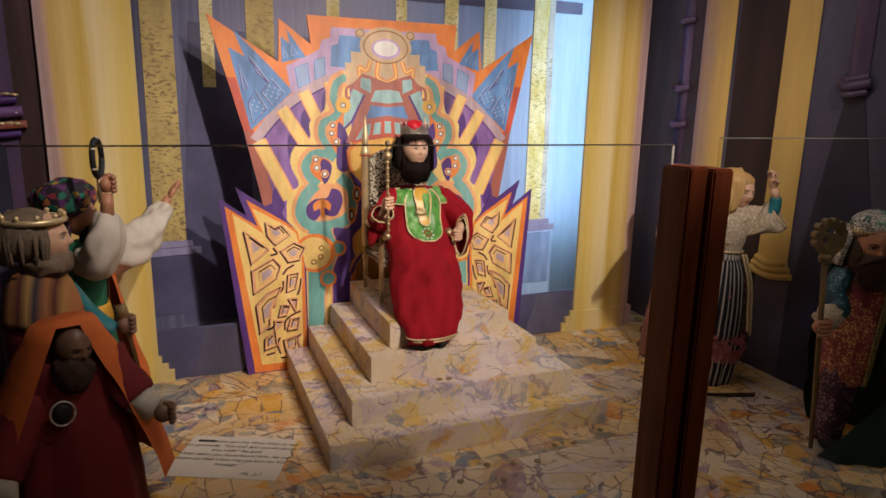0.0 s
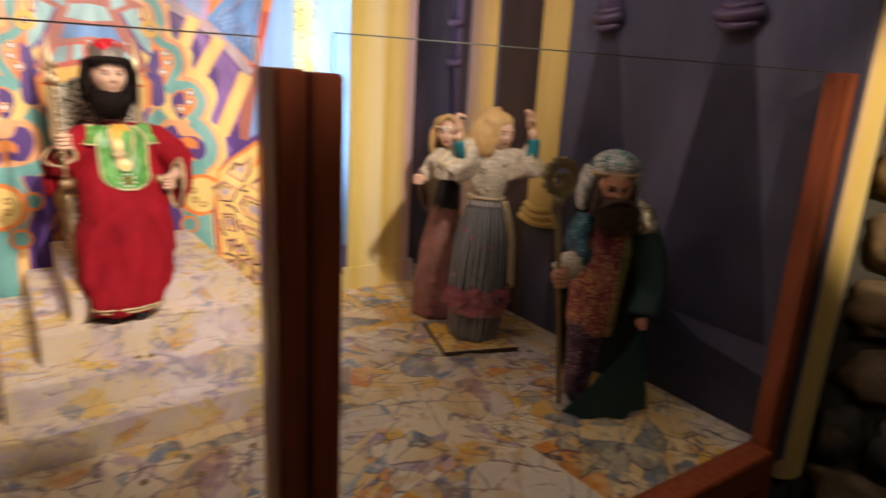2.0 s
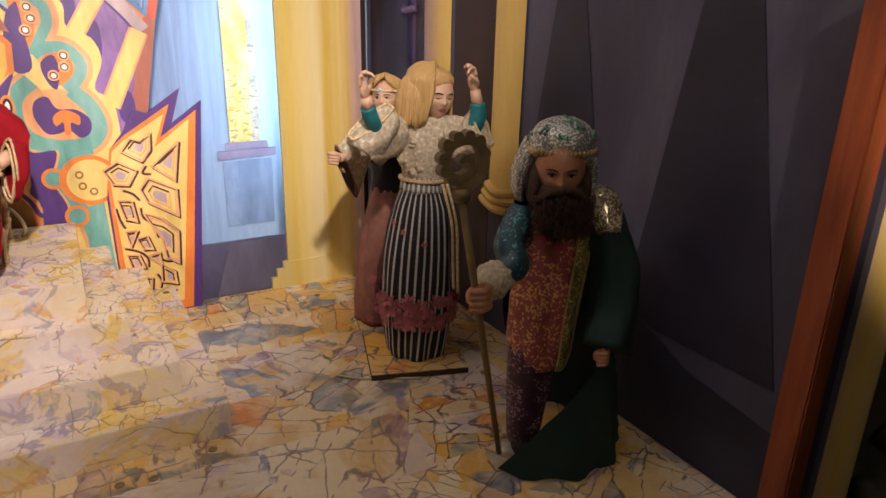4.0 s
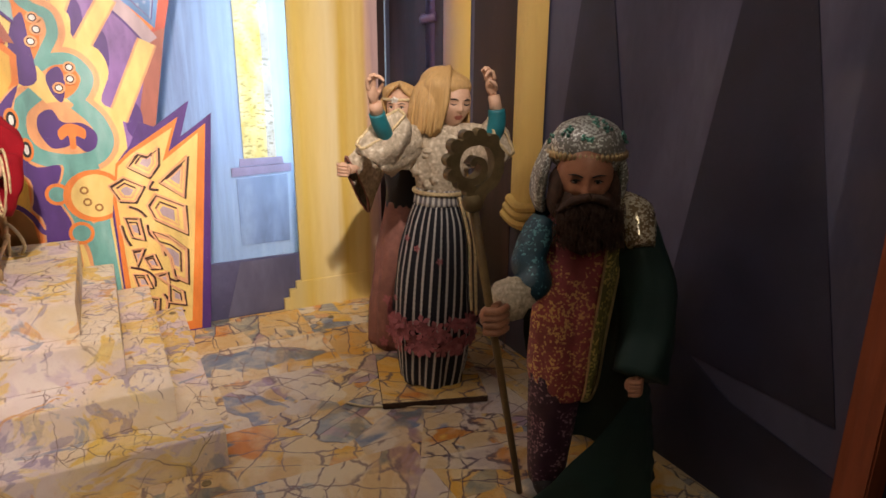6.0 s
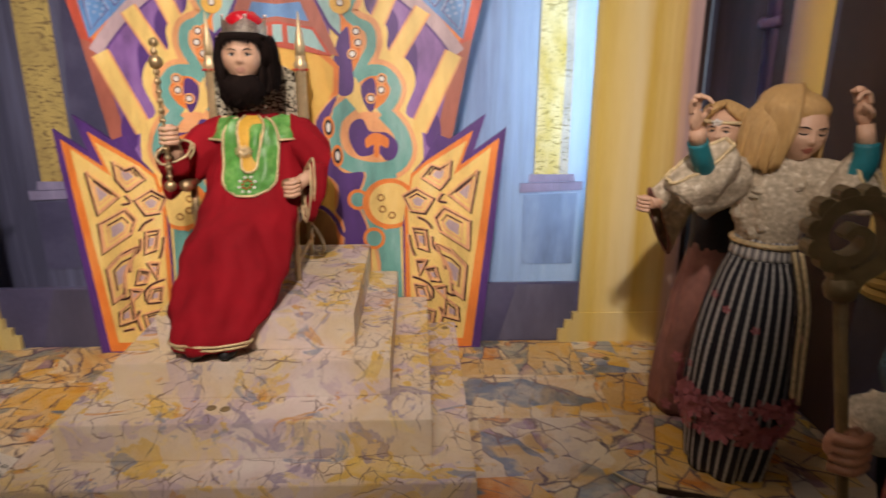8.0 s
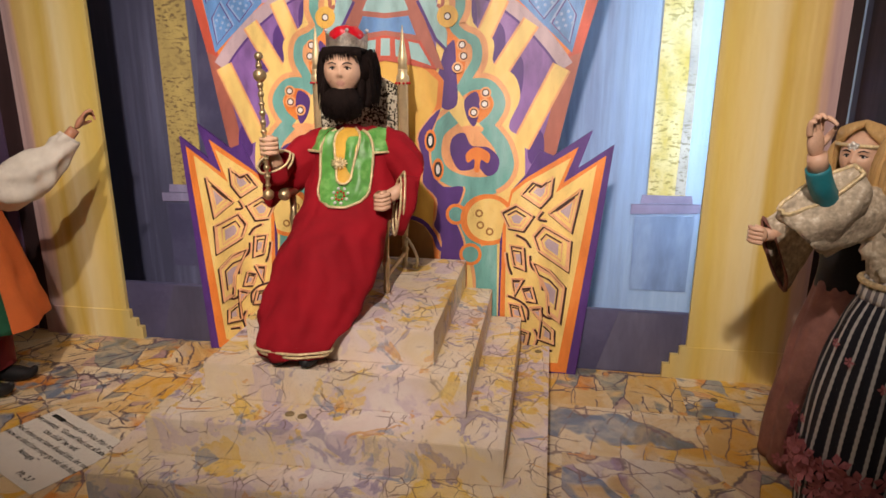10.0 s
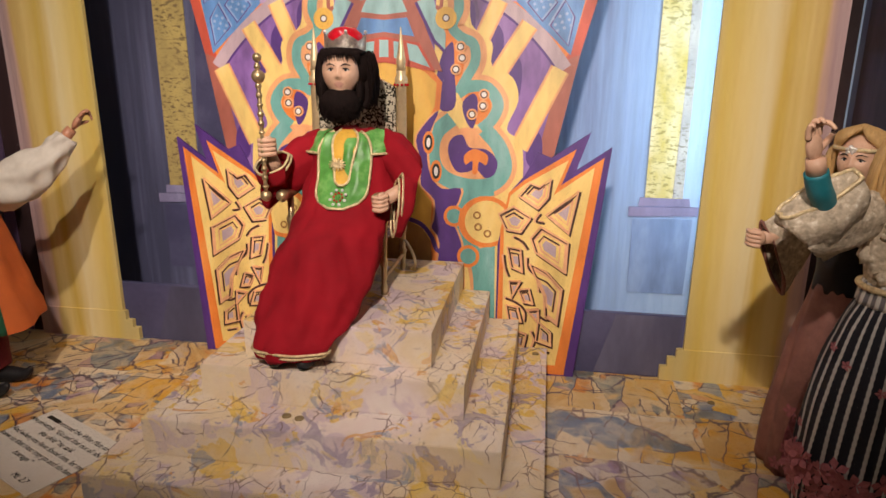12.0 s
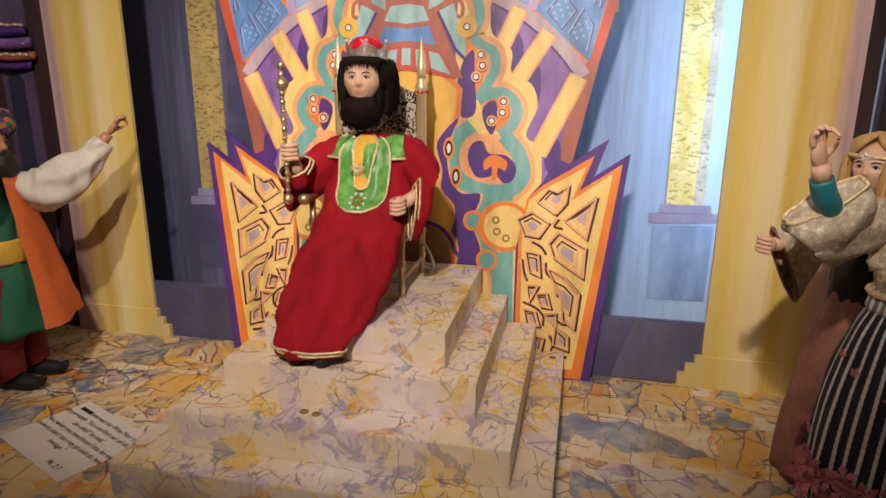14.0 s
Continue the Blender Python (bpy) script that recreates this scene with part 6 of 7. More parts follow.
at = head(bm, (0.016, -0.012, 0.645), 0.047, 2, 4, 5, 6, 4, 8, True)
blob(bm, (-0.004, 0.016, 0.675), (0.049, 0.048, 0.046), 3, 0.05, 30)
blob(bm, (0.01, 0.0, 0.679), (0.047, 0.047, 0.031), 3, 0.05, 30)
blob(bm, (0.024, 0.022, 0.655), (0.03, 0.034, 0.045), 3, 0.05, 30)
strands(bm, (-0.004, 0.01, 0.66), 0.05, (-0.014, 0.006, 0.585, 0.056, 0.05, radians(45), radians(258)), 3, 60, 3, 0.007)
strands(bm, (-0.004, 0.01, 0.665), 0.05, (0.006, 0.0, 0.59, 0.054, 0.056, radians(5), radians(60)), 3, 22, 5, 0.006)
for i in range(14):
    a = radians(200 + 58 * i / 14)
    tube(bm, [(0.006, -0.002, 0.718), (0.044 * math.cos(a), 0.05 * math.sin(a), 0.692), (0.05 * math.cos(a), 0.058 * math.sin(a), 0.65), (0.05 * math.cos(a) - 0.01, 0.05 * math.sin(a), 0.585)], [0.006, 0.007, 0.006, 0.002], 3, 6, 4)
doll("dancer_doll", bm, MD, "blond dancer doll in striped skirt and cream lace blouse", (0.935, -0.605, 0.022), -8, (0, 1, 10), 0.0035)
bpy.data.objects["dancer_doll"].matrix_world = POSE_ONE

bm = bmesh.new()
box(bm, -0.125, 0.125, -0.13, 0.13, 0.0, 0.016, 0.001)
bm.normal_update()
for f in bm.faces:
    f.material_index = 0 if f.normal.z > 0.9 else 1
stand = part("figure_stand", bm, [m_sheet, m_hairbrown])
stand.matrix_world = pose(0.945, -0.6, 0.0024, 0, 0, -18)
tagged(stand, "square marble-painted board under the dancer doll", "stand")

bm = bmesh.new()
ME = [m_pinkcloth, m_black, m_skin, m_blond, m_black, m_white, m_rust, m_tealcloth, m_braid, m_lace, m_petal, m_silver]
sk = loft(bm, [(0, 0, 0.0, 0.1, 0.09, 0.06, 8, 0), (0, 0, 0.12, 0.092, 0.082, 0.05, 8, 0.4), (0, 0, 0.3, 0.066, 0.06, 0.04, 8, 0.8), (0, 0, 0.4, 0.046, 0.042, 0.02, 8, 1)], 0, 56, 5)
loft(bm, [(0, 0, 0.385, 0.049, 0.045), (0, 0, 0.44, 0.046, 0.042), (0, 0, 0.52, 0.062, 0.048), (0, 0, 0.57, 0.05, 0.036), (0, 0, 0.59, 0.02, 0.02)], 1, 40, 4)
for k in range(26):
    a = random.random() * 6.28
    p, o = surf(sk, a, 0.02 + 0.2 * random.random() ** 2)
    flower(bm, p + o * 0.003, o, 0.016, 10)
POSE_TWO = pose(0.995, -0.345, 0.002, 0, 0, -14) @ Matrix.Scale(1.03, 4)
own = lambda *q: POSE_TWO.inverted() @ Vector(q)
ways = lambda *q: POSE_TWO.inverted().to_3x3() @ Vector(q)
ring = lambda c, u, v: (own(*c), ways(*u), ways(*v))
mouth = skin_over(bm, [ring((0.955, -0.36, 0.585), (0.018, -0.02, 0), (0, 0, 0.03)), ring((0.915, -0.4, 0.565), (0.02, -0.018, 0), (0, 0, 0.042)), ring((0.865, -0.44, 0.532), (0.018, -0.016, 0), (-0.012, -0.01, 0.064)),
               ring((0.832, -0.463, 0.5), (0.012, -0.013, 0), (-0.03, -0.024, 0.068)), ring((0.818, -0.471, 0.492), (0.009, -0.01, 0), (-0.035, -0.028, 0.072))], 9, 36, 5, 0.05, 6, (True, False))
tube(bm, mouth + mouth[:1], 0.003, 0, 6, 0)
tube(bm, [own(0.83, -0.465, 0.535), own(0.788, -0.497, 0.537)], [0.013, 0.012], 2, 10, 0)
fist(bm, own(0.776, -0.508, 0.538), 0.0145, 2, (-1, -0.5, 0.1))
tube(bm, [(0.045, 0, 0.555), (0.09, -0.03, 0.5), (0.1, -0.06, 0.45)], [0.026, 0.03, 0.022], 9, 14, 5)
fist(bm, (0.1, -0.07, 0.44), 0.015, 2)
head(bm, (-0.006, -0.012, 0.637), 0.045, 2, 4, 5, 6, -30)
drape(bm, [(-0.07, -0.03, 0.57), (0, -0.05, 0.575), (0.07, -0.03, 0.57)], [(-0.09, -0.05, 0.5), (0, -0.065, 0.49), (0.09, -0.05, 0.5)], 9, 4, 0.006)
blob(bm, (0.006, 0.018, 0.652), (0.047, 0.046, 0.046), 3, 0.05, 30)
strands(bm, (0.002, 0.008, 0.64), 0.049, (0.006, 0.012, 0.56, 0.055, 0.046, radians(-50), radians(172)), 3, 40, 9, 0.008)
spin = Matrix.Rotation(radians(-30), 3, 'Z')
for s in (-1, 1):
    for i in range(8):
        tube(bm, [spin @ Vector(q) for q in ((0, -0.015, 0.7), (s * (0.018 + 0.003 * i), -0.036 + 0.003 * i, 0.684), (s * (0.042 + 0.001 * i), -0.016 + 0.003 * i, 0.652), (s * 0.047, -0.002 + 0.003 * i, 0.59))], [0.006, 0.006, 0.006, 0.002], 3, 6, 4)
tube(bm, [Vector(p) for p in ring_pts((0.0, 0.003, 0.66, 0.047, 0.05), 30)] + [(0.047, 0.003, 0.66)], 0.004, 8, 7, 0)
for k in range(14):
    a = radians(228 + 18 * random.random())
    blob(bm, (0.049 * math.cos(a), 0.003 + 0.052 * math.sin(a), 0.653 + 0.014 * random.random()), 0.0026 + 0.0015 * random.random(), 11, 0, sub=2)
doll("dancer_doll", bm, ME, "blond dancer doll in dusty pink skirt with headband", (1.0, -0.345, 0.002), -14, (0, 9), 0.004).matrix_world = POSE_TWO

# ---- the wise man with the staff ----
bm = bmesh.new()
MAN = pose(0.997, -1.085, 0.003, 0, 0, -28)
MM = [m_greencloth, m_pinkglit, m_oliveglit, m_skinred, m_hairbrown, m_silverglit, m_emerald, m_sequin, m_tealglit, m_lace, m_black, m_white, m_brass, m_plumglit]
rob = loft(bm, [(-0.015, 0, 0.2, 0.055, 0.052, 0.04, 7, 0), (-0.014, 0, 0.24, 0.062, 0.056, 0.04, 7, 0.3), (-0.012, 0, 0.32, 0.066, 0.056, 0.04, 7, 0.6), (-0.004, 0, 0.44, 0.07, 0.056, 0.03, 7, 1), (0, 0, 0.5, 0.07, 0.052, 0.02, 7, 1), (0, 0, 0.53, 0.058, 0.045), (0, 0, 0.55, 0.03, 0.03)], 1, 48, 5)
patch(bm, rob, lambda s: 0.36, 0.205, 0.515, 2, 0.006, mid=radians(-42))
edging(bm, rob, lambda s: 0.36, 0.205, 0.515, 12, 0.0025, 0.007, mid=radians(-42))
tube(bm, [(-0.025, -0.005, 0.24), (-0.03, -0.01, 0.12), (-0.035, -0.012, 0.02)], [0.05, 0.042, 0.034], 13, 16, 4, 1, 0.05)
# cloak over the back and one side
rows = []
for j in range(15):
    s = j / 14
    z = 0.003 + 0.545 * s
    w = 0.168 - 0.082 * s ** 1.1
    a0 = -34 - 10 * (1 - s) if s > 0.45 else -39.5 - 92 * ((0.45 - s) / 0.45) ** 0.7
    row = []
    for i in range(33):
        a = radians(a0 + (100 + 65 * s - a0) * i / 32)
        f = 1 + 0.06 * math.cos(10 * a + 2 * s) * (1 - s)
        row.append(bm.verts.new((w * f * math.cos(a) * 0.98 + 0.01, w * 0.85 * f * math.sin(a) + 0.012, z)))
    rows.append(row)
for a, b in zip(rows, rows[1:]):
    for i in range(32):
        bm.faces.new((a[i], a[i + 1], b[i + 1], b[i])).material_index = 0
tube(bm, [(0.08, -0.0, 0.525), (0.115, -0.02, 0.44), (0.12, -0.045, 0.34), (0.1, -0.08, 0.27)], [0.04, 0.044, 0.046, 0.046], 0, 20, 5, 1, 0.09)
fist(bm, (0.088, -0.098, 0.264), 0.015, 3)
tube(bm, [(0.055, 0.015, 0.553), (0.085, -0.02, 0.543), (0.092, -0.055, 0.495)], [0.03, 0.037, 0.026], 7, 18, 5, 0.8, 0.05, 5)
tube(bm, [(-0.055, -0.01, 0.525), (-0.085, -0.03, 0.47), (-0.085, -0.06, 0.435), (-0.11, -0.08, 0.415)], [0.028, 0.029, 0.029, 0.026], 8, 16, 5, 1, 0.09)
tube(bm, [(-0.105, -0.08, 0.424), (-0.128, -0.096, 0.412), (-0.142, -0.108, 0.405)], [0.03, 0.032, 0.024], 9, 16, 4, 1, 0.2, 9)
fist(bm, MAN.inverted() @ Vector((0.8, -1.128, 0.402)), 0.023, 3)
head(bm, (-0.005, -0.032, 0.61), 0.057, 3, 10, 11, 3, -6, 14)
blob(bm, (-0.004, -0.05, 0.556), (0.05, 0.036, 0.04), 4, 0.3, 60)
blob(bm, (-0.004, -0.058, 0.528), (0.042, 0.03, 0.045), 4, 0.2, 60)
for s in (-1, 1):
    blob(bm, (s * 0.045 - 0.004, -0.03, 0.578), (0.014, 0.032, 0.042), 4, 0.3, 60)
    tube(bm, [(-0.006, -0.094, 0.585), (s * 0.026 - 0.006, -0.088, 0.577), (s * 0.044 - 0.006, -0.068, 0.555)], [0.007, 0.008, 0.004], 4, 8, 4)
for i in range(1100):
    a = -math.pi * random.random()
    r = 0.2 + 0.85 * math.sqrt(random.random())
    x, y, z = 0.055 * r * math.cos(a), -0.058 + 0.042 * math.sin(a) * r, 0.572 - 0.06 * random.random()
    w = random.uniform(-0.009, 0.009)
    tube(bm, [(x, y, z), (x * 0.95 + w, y - 0.005, z - 0.014), (x * 0.9 + w, y - 0.003, z - 0.02)], [0.0008, 0.0007, 0.0002], 4, 3, 2)
blob(bm, (0, -0.012, 0.652), (0.063, 0.06, 0.05), 5, 0.08, 40)
skin_over(bm, [((-0.055, 0.012, 0.655), (0.008, 0, 0), (0, 0.036, 0)), ((-0.07, 0.01, 0.61), (0.012, 0, 0), (0, 0.045, 0)), ((-0.074, 0.012, 0.57), (0.012, 0, 0), (0, 0.036, 0)), ((-0.068, 0.014, 0.54), (0.008, 0, 0), (0, 0.022, 0))], 5, 30, 5, 0.08, 6)
skin_over(bm, [((0.05, 0.0, 0.65), (0.008, 0, 0), (0, 0.034, 0)), ((0.06, -0.004, 0.61), (0.01, 0, 0), (0, 0.036, 0)), ((0.06, -0.006, 0.57), (0.007, 0, 0), (0, 0.022, 0))], 5, 30, 5, 0.08, 6)
for i in range(46):
    a = 2 * math.pi * i / 46
    blob(bm, (0.063 * math.cos(a), -0.012 + 0.061 * math.sin(a), 0.642), (0.0045, 0.0045, 0.008), 12, sub=1)
for a, z in ((-100, 0.672), (-60, 0.688), (-140, 0.68), (-20, 0.67), (-175, 0.665), (-80, 0.697)):
    r = 0.06 * math.sqrt(max(0, 1 - ((z - 0.652) / 0.05) ** 2))
    for k in range(9):
        e, f = random.uniform(-9, 9), random.uniform(-0.008, 0.008)
        q = 0.0635 * math.sqrt(max(0, 1 - ((z + f - 0.652) / 0.0505) ** 2))
        blob(bm, (q * math.cos(radians(a + e)), -0.012 + q * 0.95 * math.sin(radians(a + e)), z + f), 0.0032, 6, 0, sub=1)
blob(bm, (-0.035, -0.03, 0.018), (0.028, 0.05, 0.018), 10, 0, sub=2)
doll("wise_man_doll", bm, MM, "bearded doll with silver turban and dark green cloak", (0.997, -1.085, 0.003), -28, (0, 1, 2, 8), 0.005)

staff = thing("staff", "tall wooden staff with bronze-coloured curled head", "staff")
bm = bmesh.new()
turned(bm, ((0.905, -1.075, 0.003), (0.745, -1.15, 0.6)), [(0, 0.006), (0.5, 0.0065), (1, 0.007)])
part("shaft", bm, m_staff, staff, "", True)
S = Matrix.Translation((0.744, -1.151, 0.602))
bm = bmesh.new()
put_staff = lambda u, v, d: S @ Vector((u * 0.61, u * -0.2 - d, v * 0.72))
curl = [(0.006, 0.0), (0.018, 0.02), (0.042, 0.04), (0.052, 0.075), (0.038, 0.108), (0.006, 0.118), (-0.03, 0.106), (-0.044, 0.074), (-0.034, 0.044), (-0.006, 0.036), (0.016, 0.05), (0.018, 0.072), (0.002, 0.08), (-0.01, 0.068)]
ribbon(bm, [tuple(p) for p in smoothed(curl, 6)], (0.025, 0.012), put_staff, -0.009, 0.009)
for (u, v), r in zip(((-0.03, 0.032), (-0.052, 0.05), (-0.057, 0.078), (-0.046, 0.106), (-0.018, 0.124), (0.014, 0.128), (0.044, 0.116), (0.06, 0.088), (0.058, 0.058), (-0.006, 0.016), (-0.016, 0.03)), (0.013, 0.014, 0.013, 0.014, 0.013, 0.012, 0.013, 0.012, 0.011, 0.014, 0.013)):
    plate(bm, circle((u * 0.9, v), r, 12), put_staff, -0.008, 0.008)
part("curled_head", bm, m_staffhead, staff, "bronze-painted curled head with scalloped rim")
bm = bmesh.new()
turned(bm, ((0.7485, -1.1485, 0.585), (0.743, -1.1515, 0.61)), [(0, 0.008), (0.2, 0.0145), (0.6, 0.0165), (1, 0.012)])
part("collar", bm, m_staffhead, staff, "", True)

# ---- left side dolls ----
bm = bmesh.new()
MT = [m_green, m_orangecloth, m_whitecloth, m_skinred, m_floral, m_goldsatin, m_darkred, m_black, m_white, m_braid, m_tealcloth]
for s in (-1, 1):
    tube(bm, [(s * 0.035, 0, 0.3), (s * 0.045, 0, 0.18), (s * 0.045, 0.005, 0.12)], [0.05, 0.055, 0.04], 6, 16, 4, 1, 0.04)
    tube(bm, [(s * 0.045, 0.005, 0.15), (s * 0.045, 0.005, 0.06), (s * 0.045, -0.005, 0.03)], [0.043, 0.038, 0.034], 6, 14, 4, 1, 0.05)
    tube(bm, [(s * 0.045, 0.02, 0.02), (s * 0.045, -0.04, 0.016), (s * 0.045, -0.075, 0.02), (s * 0.045, -0.092, 0.038)], [0.022, 0.022, 0.014, 0.005], 7, 12, 4)
vest = loft(bm, [(0, 0, 0.15, 0.098, 0.082, 0.04, 7, 0), (0, 0, 0.24, 0.088, 0.072, 0.03, 7, 0), (0, 0, 0.33, 0.072, 0.06), (0, 0, 0.38, 0.068, 0.055), (0, 0, 0.47, 0.08, 0.058), (0, 0, 0.53, 0.07, 0.05), (0, 0, 0.56, 0.026, 0.026)], 0, 40, 4)
loft(bm, [(0, 0, 0.335, 0.074, 0.063, 0.02, 11, 0), (0, 0, 0.36, 0.077, 0.066, 0.02, 11, 1), (0, 0, 0.395, 0.073, 0.06, 0.02, 11, 2)], 5, 40, 3)
patch(bm, vest, 0.22, 0.4, 0.54, 9, 0.004)
for z in (0.345, 0.365, 0.38):
    for a in (-1.7, -1.4):
        p, o = surf(vest, a, z)
        blob(bm, p + o * 0.012, 0.004, 7, sub=1)
rows = []
for j in range(11):
    s = j / 10
    w = 0.185 - 0.1 * s
    row = []
    for i in range(21):
        a = radians(-108 + 222 * i / 20)
        f = 1 + 0.05 * math.cos(8 * a + 2 * s) * (1 - s)
        row.append(bm.verts.new((w * f * math.cos(a), w * 0.8 * f * math.sin(a) + 0.01, 0.17 + 0.38 * s)))
    rows.append(row)
for a, b in zip(rows, rows[1:]):
    for i in range(20):
        bm.faces.new((a[i], a[i + 1], b[i + 1], b[i])).material_index = 1
TUR = pose(-1.02, -0.345, 0.003, 0, 0, 97) @ Matrix.Scale(1.03, 4)
own = lambda *q: TUR.inverted() @ Vector(q)
tube(bm, [own(-0.985, -0.31, 0.54), own(-0.93, -0.275, 0.53), own(-0.875, -0.24, 0.56), own(-0.83, -0.205, 0.615), own(-0.808, -0.188, 0.645)], [0.032, 0.056, 0.052, 0.032, 0.022], 2, 44, 8, 1, 0.1, 5)
tube(bm, [own(-0.812, -0.19, 0.642), own(-0.795, -0.178, 0.665)], [0.014, 0.0125], 3, 10, 0)
curled_hand(bm, own(-0.784, -0.17, 0.682), (0.4, -0.55, 1), (0.3, -0.9, -0.3), 0.02, 3)
tube(bm, [own(-1.0, -0.41, 0.54), own(-0.968, -0.465, 0.55), own(-0.94, -0.48, 0.61), own(-0.932, -0.475, 0.672)], [0.03, 0.046, 0.042, 0.026], 2, 44, 8, 1, 0.1, 5)
tube(bm, [own(-0.933, -0.476, 0.668), own(-0.93, -0.472, 0.722)], [0.016, 0.014], 3, 10, 0)
fist(bm, own(-0.932, -0.47, 0.745), 0.021, 3)
head(bm, (0, -0.008, 0.625), 0.047, 3, 7, 8, 3, 0)
blob(bm, (0, -0.035, 0.578), (0.042, 0.034, 0.04), 7, 0.3, 60)
blob(bm, (-0.03, 0.02, 0.678), (0.056, 0.062, 0.05), 4, 0.14, 40)
blob(bm, (0.032, 0.0, 0.672), (0.048, 0.056, 0.046), 4, 0.14, 40)
blob(bm, (0.0, 0.05, 0.66), (0.055, 0.05, 0.05), 4, 0.14, 40)
blob(bm, (0.0, 0.035, 0.61), (0.04, 0.025, 0.07), 4, 0.12, 40)
doll("turbaned_doll", bm, MT, "turbaned doll in green vest, orange cape and white sleeves", (-1.02, -0.345, 0.003), 97, (0, 1, 2), 0.011).matrix_world = TUR

tam = thing("tambourine", "small black hoop tambourine with silver jingles", "tambourine", at=(-0.944, -0.478, 0.775), turn=76)
bm = bmesh.new()
pts = [(0.03 * math.cos(2 * math.pi * i / 24), 0, 0.035 + 0.045 * math.sin(2 * math.pi * i / 24)) for i in range(25)]
tube(bm, pts, 0.007, 0, 8, 0)
part("hoop", bm, m_black, tam, "", True)
for i in range(6):
    a = 2 * math.pi * (i + 0.5) / 6
    bm = bmesh.new()
    blob(bm, (0.034 * math.cos(a), -0.003, 0.035 + 0.049 * math.sin(a)), (0.006, 0.006, 0.003), 0, sub=2)
    part("jingle", bm, m_silver, tam, "", True)
bm = bmesh.new()
tube(bm, [(0, 0, -0.075), (0, 0, -0.01)], 0.006, 0, 8, 0)
part("handle", bm, m_brass, tam, "", True)

bm = bmesh.new()
MC = [m_darkred, m_orangecloth, m_whitecloth, m_skindark, m_hairbrown, m_woven, m_greyhair, m_skin, m_black, m_white, m_silver, m_tealcloth, m_staff]
loft(bm, [(0, 0, 0.0, 0.13, 0.11, 0.05, 8, 0), (0, 0, 0.15, 0.12, 0.1, 0.05, 8, 0.4), (0, 0, 0.32, 0.1, 0.085, 0.03, 8, 0.8), (0, -0.01, 0.4, 0.09, 0.075, 0.02, 8, 1), (0, -0.02, 0.43, 0.06, 0.06)], 0, 48, 5)
rows = []
for j in range(13):
    s = j / 12
    w = 0.19 - 0.13 * s ** 1.5
    gape = 20 + 36 * (1 - s) ** 0.7
    row = []
    for i in range(25):
        a = radians(-90 + gape + (360 - 2 * gape) * i / 24)
        f = 1 + 0.04 * math.cos(8 * a + 2 * s) * (1 - s)
        row.append(bm.verts.new((w * f * math.cos(a), w * 0.85 * f * math.sin(a) - 0.05 * s ** 3, 0.12 + 0.39 * s)))
    rows.append(row)
for a, b in zip(rows, rows[1:]):
    for i in range(24):
        bm.faces.new((a[i], a[i + 1], b[i + 1], b[i])).material_index = 1
bm.faces.new(rows[-1]).material_index = 1
head(bm, (0.008, -0.075, 0.462), 0.042, 3, 8, 9, 3, 25, 15)
blob(bm, (0.004, -0.085, 0.412), (0.036, 0.028, 0.045), 4, 0.3, 60)
tube(bm, [(0.07, -0.02, 0.42), (0.1, -0.05, 0.35), (0.12, -0.07, 0.32)], [0.04, 0.044, 0.036], 0, 14, 5, 1, 0.06)
tube(bm, [(0.115, -0.065, 0.32), (0.15, -0.095, 0.295)], [0.032, 0.028], 2, 14, 0, 1, 0.08)
fist(bm, (0.162, -0.105, 0.285), 0.021, 3, (1, -0.4, 0))
tube(bm, [(-0.07, -0.03, 0.36), (-0.12, -0.07, 0.26), (-0.14, -0.1, 0.22)], [0.04, 0.042, 0.034], 0, 14, 5, 1, 0.06)
tube(bm, [(-0.14, -0.095, 0.225), (-0.142, -0.135, 0.195)], [0.03, 0.026], 2, 14, 0, 1, 0.08)
fist(bm, (-0.143, -0.15, 0.185), 0.021, 3)
turned(bm, ((-0.143, -0.165, 0.1), (-0.2, -0.15, 0.34)), [(0, 0.007), (1, 0.007)], 4)
tube(bm, [(-0.025 + 0.022 * math.cos(6.283 * i / 16), -0.1 - 0.004, 0.335 + 0.026 * math.sin(6.283 * i / 16)) for i in range(17)], 0.002, 10, 6, 0)
blob(bm, (-0.025, -0.1, 0.335), (0.018, 0.006, 0.022), 8, 0, sub=2)
doll("hooded_doll", bm, MC, "dark-bearded doll in dark red robe and orange hooded cape", (-1.005, -0.78, 0.002), 14, (0, 1, 2), 0.006)

bm = bmesh.new()
loft(bm, [(0, 0, 0.0, 0.1, 0.09, 0.04, 7, 0), (0, 0, 0.3, 0.09, 0.075, 0.03, 7, 0.6), (0, 0, 0.48, 0.1, 0.075, 0.02, 7, 1)], 0, 40, 4)
loft(bm, [(0, 0, 0.475, 0.104, 0.08), (0, 0, 0.53, 0.085, 0.068), (0, 0, 0.57, 0.06, 0.05), (0, 0, 0.585, 0.03, 0.03)], 5, 40, 3)
head(bm, (0, -0.02, 0.648), 0.053, 7, 8, 9, 7, 0)
blob(bm, (0, 0.016, 0.658), (0.068, 0.066, 0.06), 6, 0.14, 40)
blob(bm, (0, -0.02, 0.595), (0.058, 0.052, 0.035), 6, 0.2, 50)
